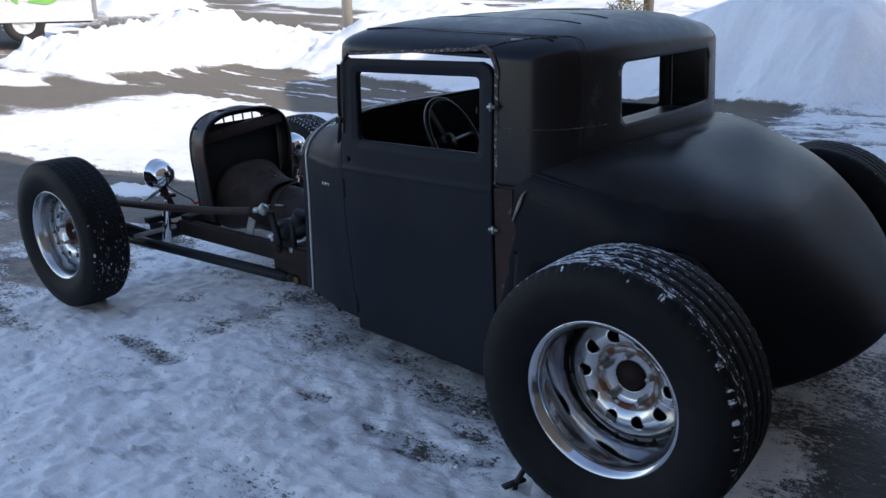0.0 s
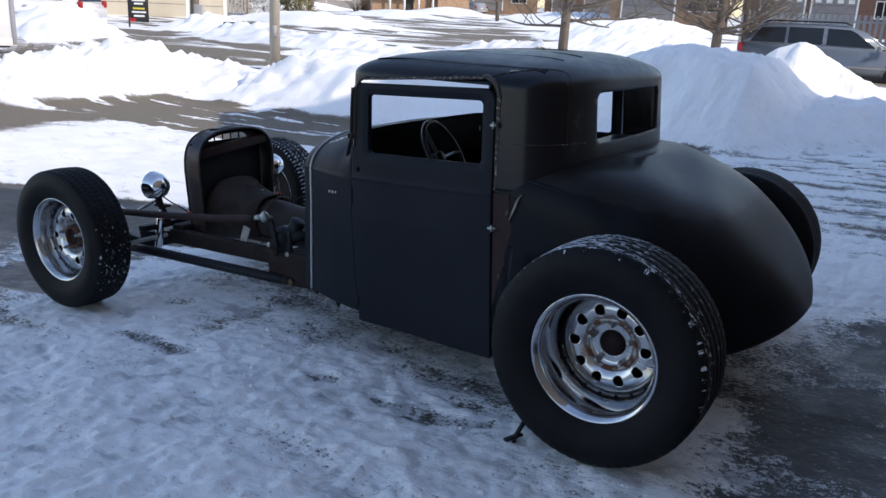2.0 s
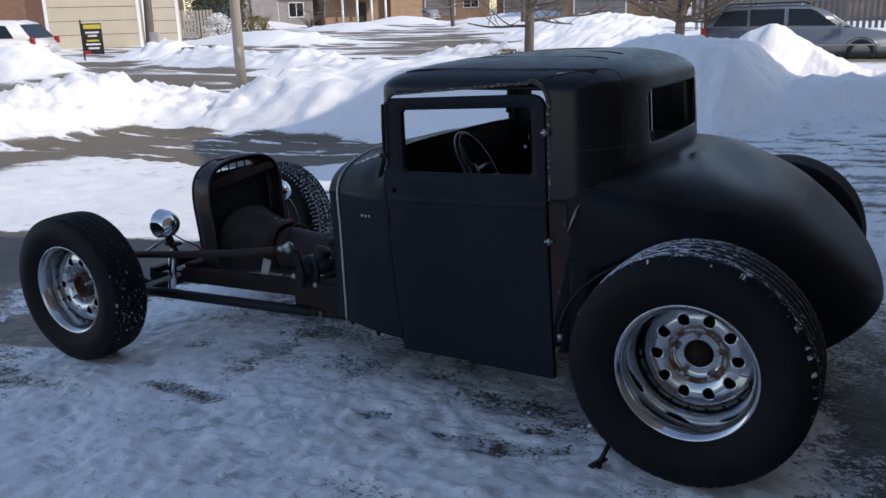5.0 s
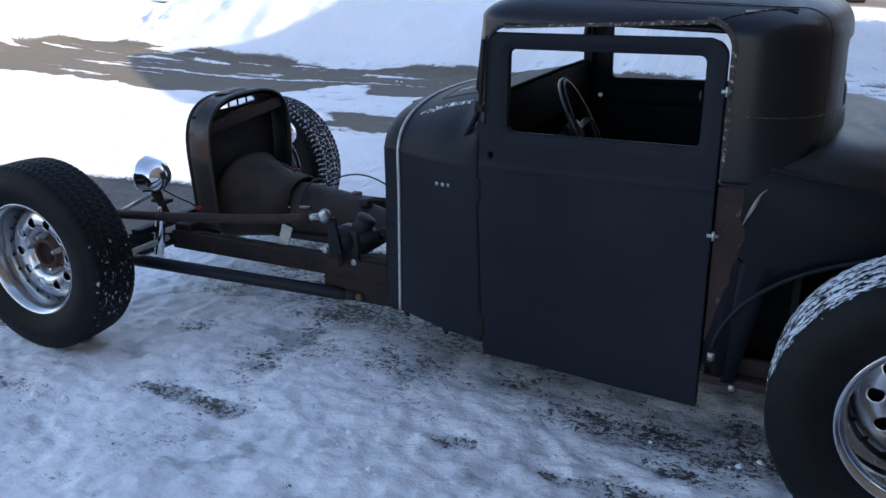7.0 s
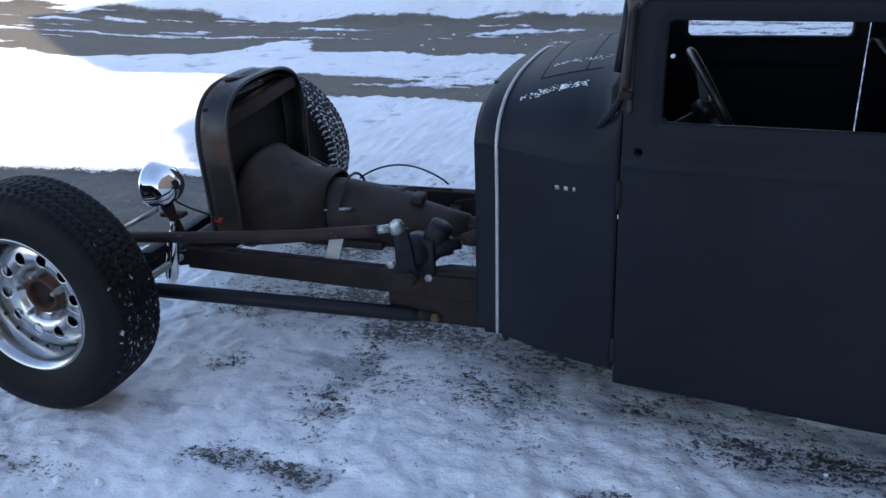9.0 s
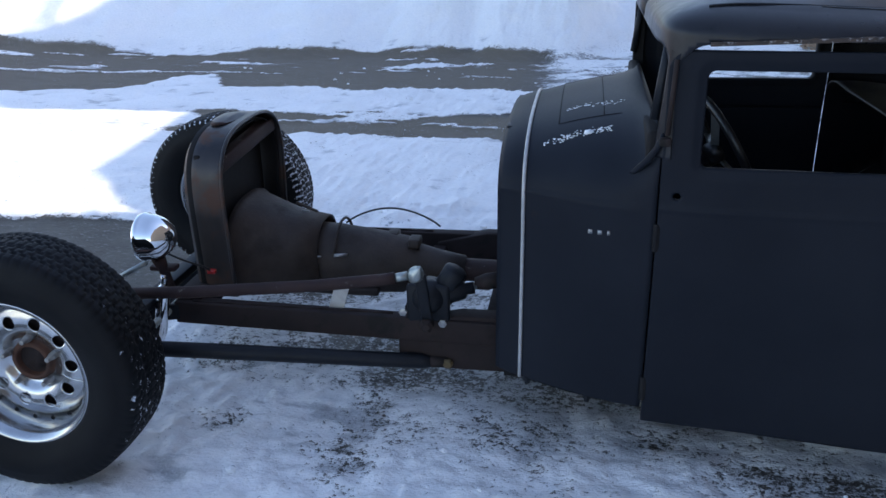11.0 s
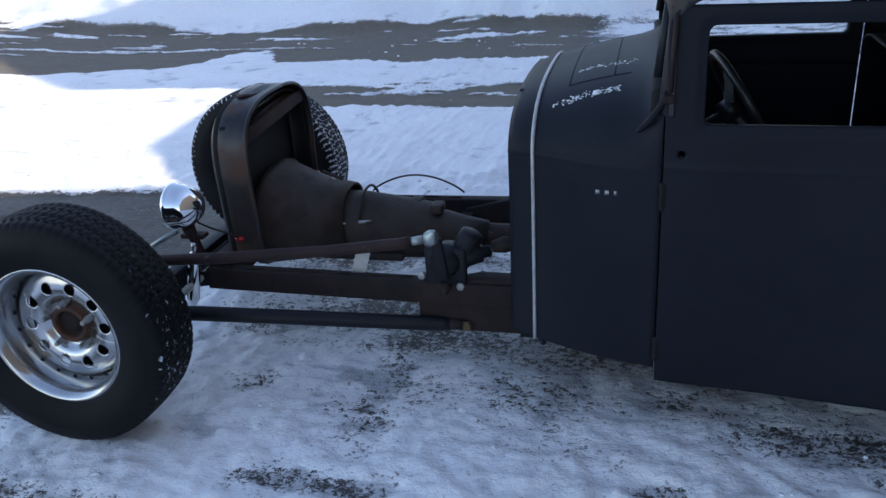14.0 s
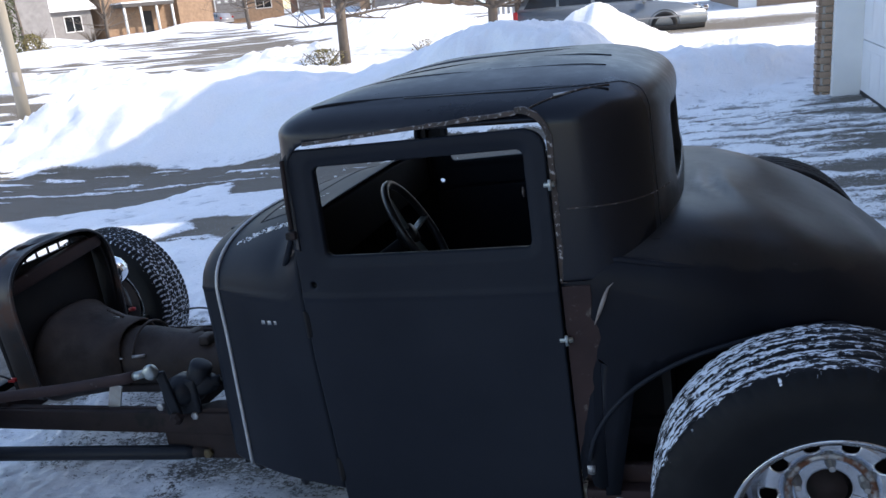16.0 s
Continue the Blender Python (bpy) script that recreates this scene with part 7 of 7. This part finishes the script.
    if porch:
        p0, p1, pz = porch
        part("porch_roof", box((p0, -2.2, pz), (p1, 0.1, pz + 0.32)), M_ROOFING, t, smooth=False)
        part("porch_snow", box((p0 - 0.05, -2.25, pz + 0.32), (p1 + 0.05, 0.1, pz + 0.46)), M_SNOW, t, smooth=False)
        for k in range(4):
            x = p0 + 0.2 + (p1 - p0 - 0.4) * k / 3
            part("porch_column", tube([(x, -2.0, -0.2), (x, -2.0, pz)], 0.13, sides=12), M_TRIMW, t, "white porch column")
        part("porch_floor", box((p0, -2.3, -0.3), (p1, 0, 0.12)), M_CONCRETE, t, smooth=False)
        part("front_door", box(((p0 + p1) / 2 + 0.3, -0.06, 0.1), ((p0 + p1) / 2 + 1.3, 0.0, 2.25)), M_RUBBER, t, smooth=False)
    return t


# the beige garages across the street
house((-35.67, 22.9), (-31.8, 27.6), 9.0, 3.6, 2.6, M_BEIGE, "beige house front with two wide garage doors", doors=((0.15, 4.1, 0, 2.55), (4.5, 5.9, 0, 2.4)), door_mat=M_BEIGE)
house((-39.5, 13.5), (-35.95, 22.2), 9.0, 5.5, 2.6, M_REDBRICK, "dark brown brick house behind the parked SUV", windows=((1.0, 2.4, 1.0, 2.6), (5.2, 6.0, 0.5, 2.7), (4.2, 6.2, 3.6, 4.8)), doors=())
house((-57.5, 58.2), (-53.6, 66.2), 9.0, 3.0, 2.8, M_GREYWALL, "grey house with a dark garage and snowy roof", doors=((1.2, 5.0, 0, 2.3),), windows=((6.3, 7.8, 1.0, 2.3),), gable=(0.2, 4.6, 5.2, 1.8), wall2=M_GREYWALL)
house((-53.3, 67.4), (-48.0, 78.0), 9.0, 5.4, 2.4, M_TANBRICK, "tan brick house with a white columned porch", windows=((8.2, 9.8, 0.9, 2.9), (1.2, 2.8, 3.6, 4.9), (5.0, 6.4, 3.6, 4.9), (8.4, 9.8, 3.6, 4.9)), porch=(1.0, 6.4, 2.7), gable=(7.3, 11.2, 5.2, 2.0), wall2=M_TANBRICK)
house((-56.0, 90.6), (-48.2, 95.2), 9.0, 5.2, 2.6, M_TANBRICK, "tan brick house far down the street", doors=((1.0, 4.6, 0, 2.4),), windows=((5.8, 7.6, 1.0, 2.4), (2.0, 3.6, 3.4, 4.6), (5.8, 7.4, 3.4, 4.6)), zg=0.5)
house((-47.4, 95.6), (-39.0, 99.2), 9.0, 5.2, 2.6, M_REDBRICK, "red-brown brick house far down the street", doors=((1.0, 4.8, 0, 2.4),), windows=((6.0, 7.8, 1.0, 2.4), (2.0, 3.6, 3.4, 4.6), (6.0, 7.6, 3.4, 4.6)), zg=0.6)
house((-38.0, 84.0), (-28.5, 86.8), 9.0, 5.2, 2.6, M_REDBRICK, "brown brick house behind leafless trees", doors=((1.0, 5.2, 0, 2.4),), windows=((6.4, 8.6, 1.0, 2.4), (2.0, 4.0, 3.4, 4.6), (6.4, 8.2, 3.4, 4.6)), zg=0.4)
house((-27.0, 66.5), (-17.8, 69.3), 9.0, 3.2, 2.6, M_TANBRICK, "tan brick house behind leafless trees", doors=((1.0, 5.2, 0, 2.4),), windows=((6.4, 8.6, 1.0, 2.4),), zg=0.5)
house((-16.8, 69.4), (-5.0, 71.8), 9.0, 3.3, 2.6, M_REDBRICK, "brick house with windowed garage doors", doors=((1.4, 4.6, 0, 2.4), (5.2, 8.4, 0, 2.4)), windows=((9.8, 10.8, 1.0, 2.2),), zg=0.6)
house((-4.0, 55.0), (8.0, 57.0), 9.0, 5.2, 2.6, M_TANBRICK, "tan brick house past the parked wagon", windows=((2, 4, 1, 2.4), (6, 8, 1, 2.4), (2, 4, 3.4, 4.6)), zg=0.3)
house((-84.0, 44.0), (-66.0, 60.0), 9.0, 5.4, 2.6, M_REDBRICK, "row of brick houses at the street's end", windows=((2, 4, 1, 2.4), (7, 9, 1, 2.4), (12, 14, 1, 2.4), (2, 4, 3.4, 4.6), (12, 14, 3.4, 4.6)))
house((-60.0, -2.0), (-52.0, 16.0), 9.0, 5.4, 2.6, M_TANBRICK, "tan brick house across the street", windows=((2, 4, 1, 2.4), (7, 9, 1, 2.4), (12, 14, 1, 2.4), (2, 4, 3.4, 4.6), (12, 14, 3.4, 4.6)))
# the neighbouring garage past the bank
ng = house((1.25, 27.4), (6.8, 27.9), 8.0, 3.4, 2.0, M_BRICK, "tan brick garage end with white jamb", windows=())
part("jamb", box((0.0, -0.12, -0.3), (0.55, -0.005, 2.6)), M_TRIMW, ng, "white jamb panel", smooth=False)
part("downspout", tube([(2.35, -0.10, 3.2), (2.35, -0.10, 0.6), (2.30, -0.22, 0.4)], 0.045, sides=8), M_TRIMW, ng, "white downspout")

# picket and mesh fences behind the wagon
fence = thing("fence", "grey wooden picket fence behind the parked wagon", "fence", pose(-8.2, 34.0, 0.25, 0, 0, 4))
for k in range(40):
    part("picket", box((0.22 * k, -0.012, 0), (0.22 * k + 0.12, 0.012, 1.35)), M_CONCRETE, fence, smooth=False)
for z in (0.3, 1.05):
    part("rail", box((0, 0.014, z), (8.8, 0.05, z + 0.09)), M_CONCRETE, fence, smooth=False)
fence2 = thing("fence", "pale wooden fence beside the hedge", "fence", pose(-38.9, 33.2, 0.1, 0, 0, 50))
for k in range(14):
    part("picket", box((0.2 * k, -0.012, 0), (0.2 * k + 0.15, 0.012, 1.6)), M_CONCRETE, fence2, smooth=False)
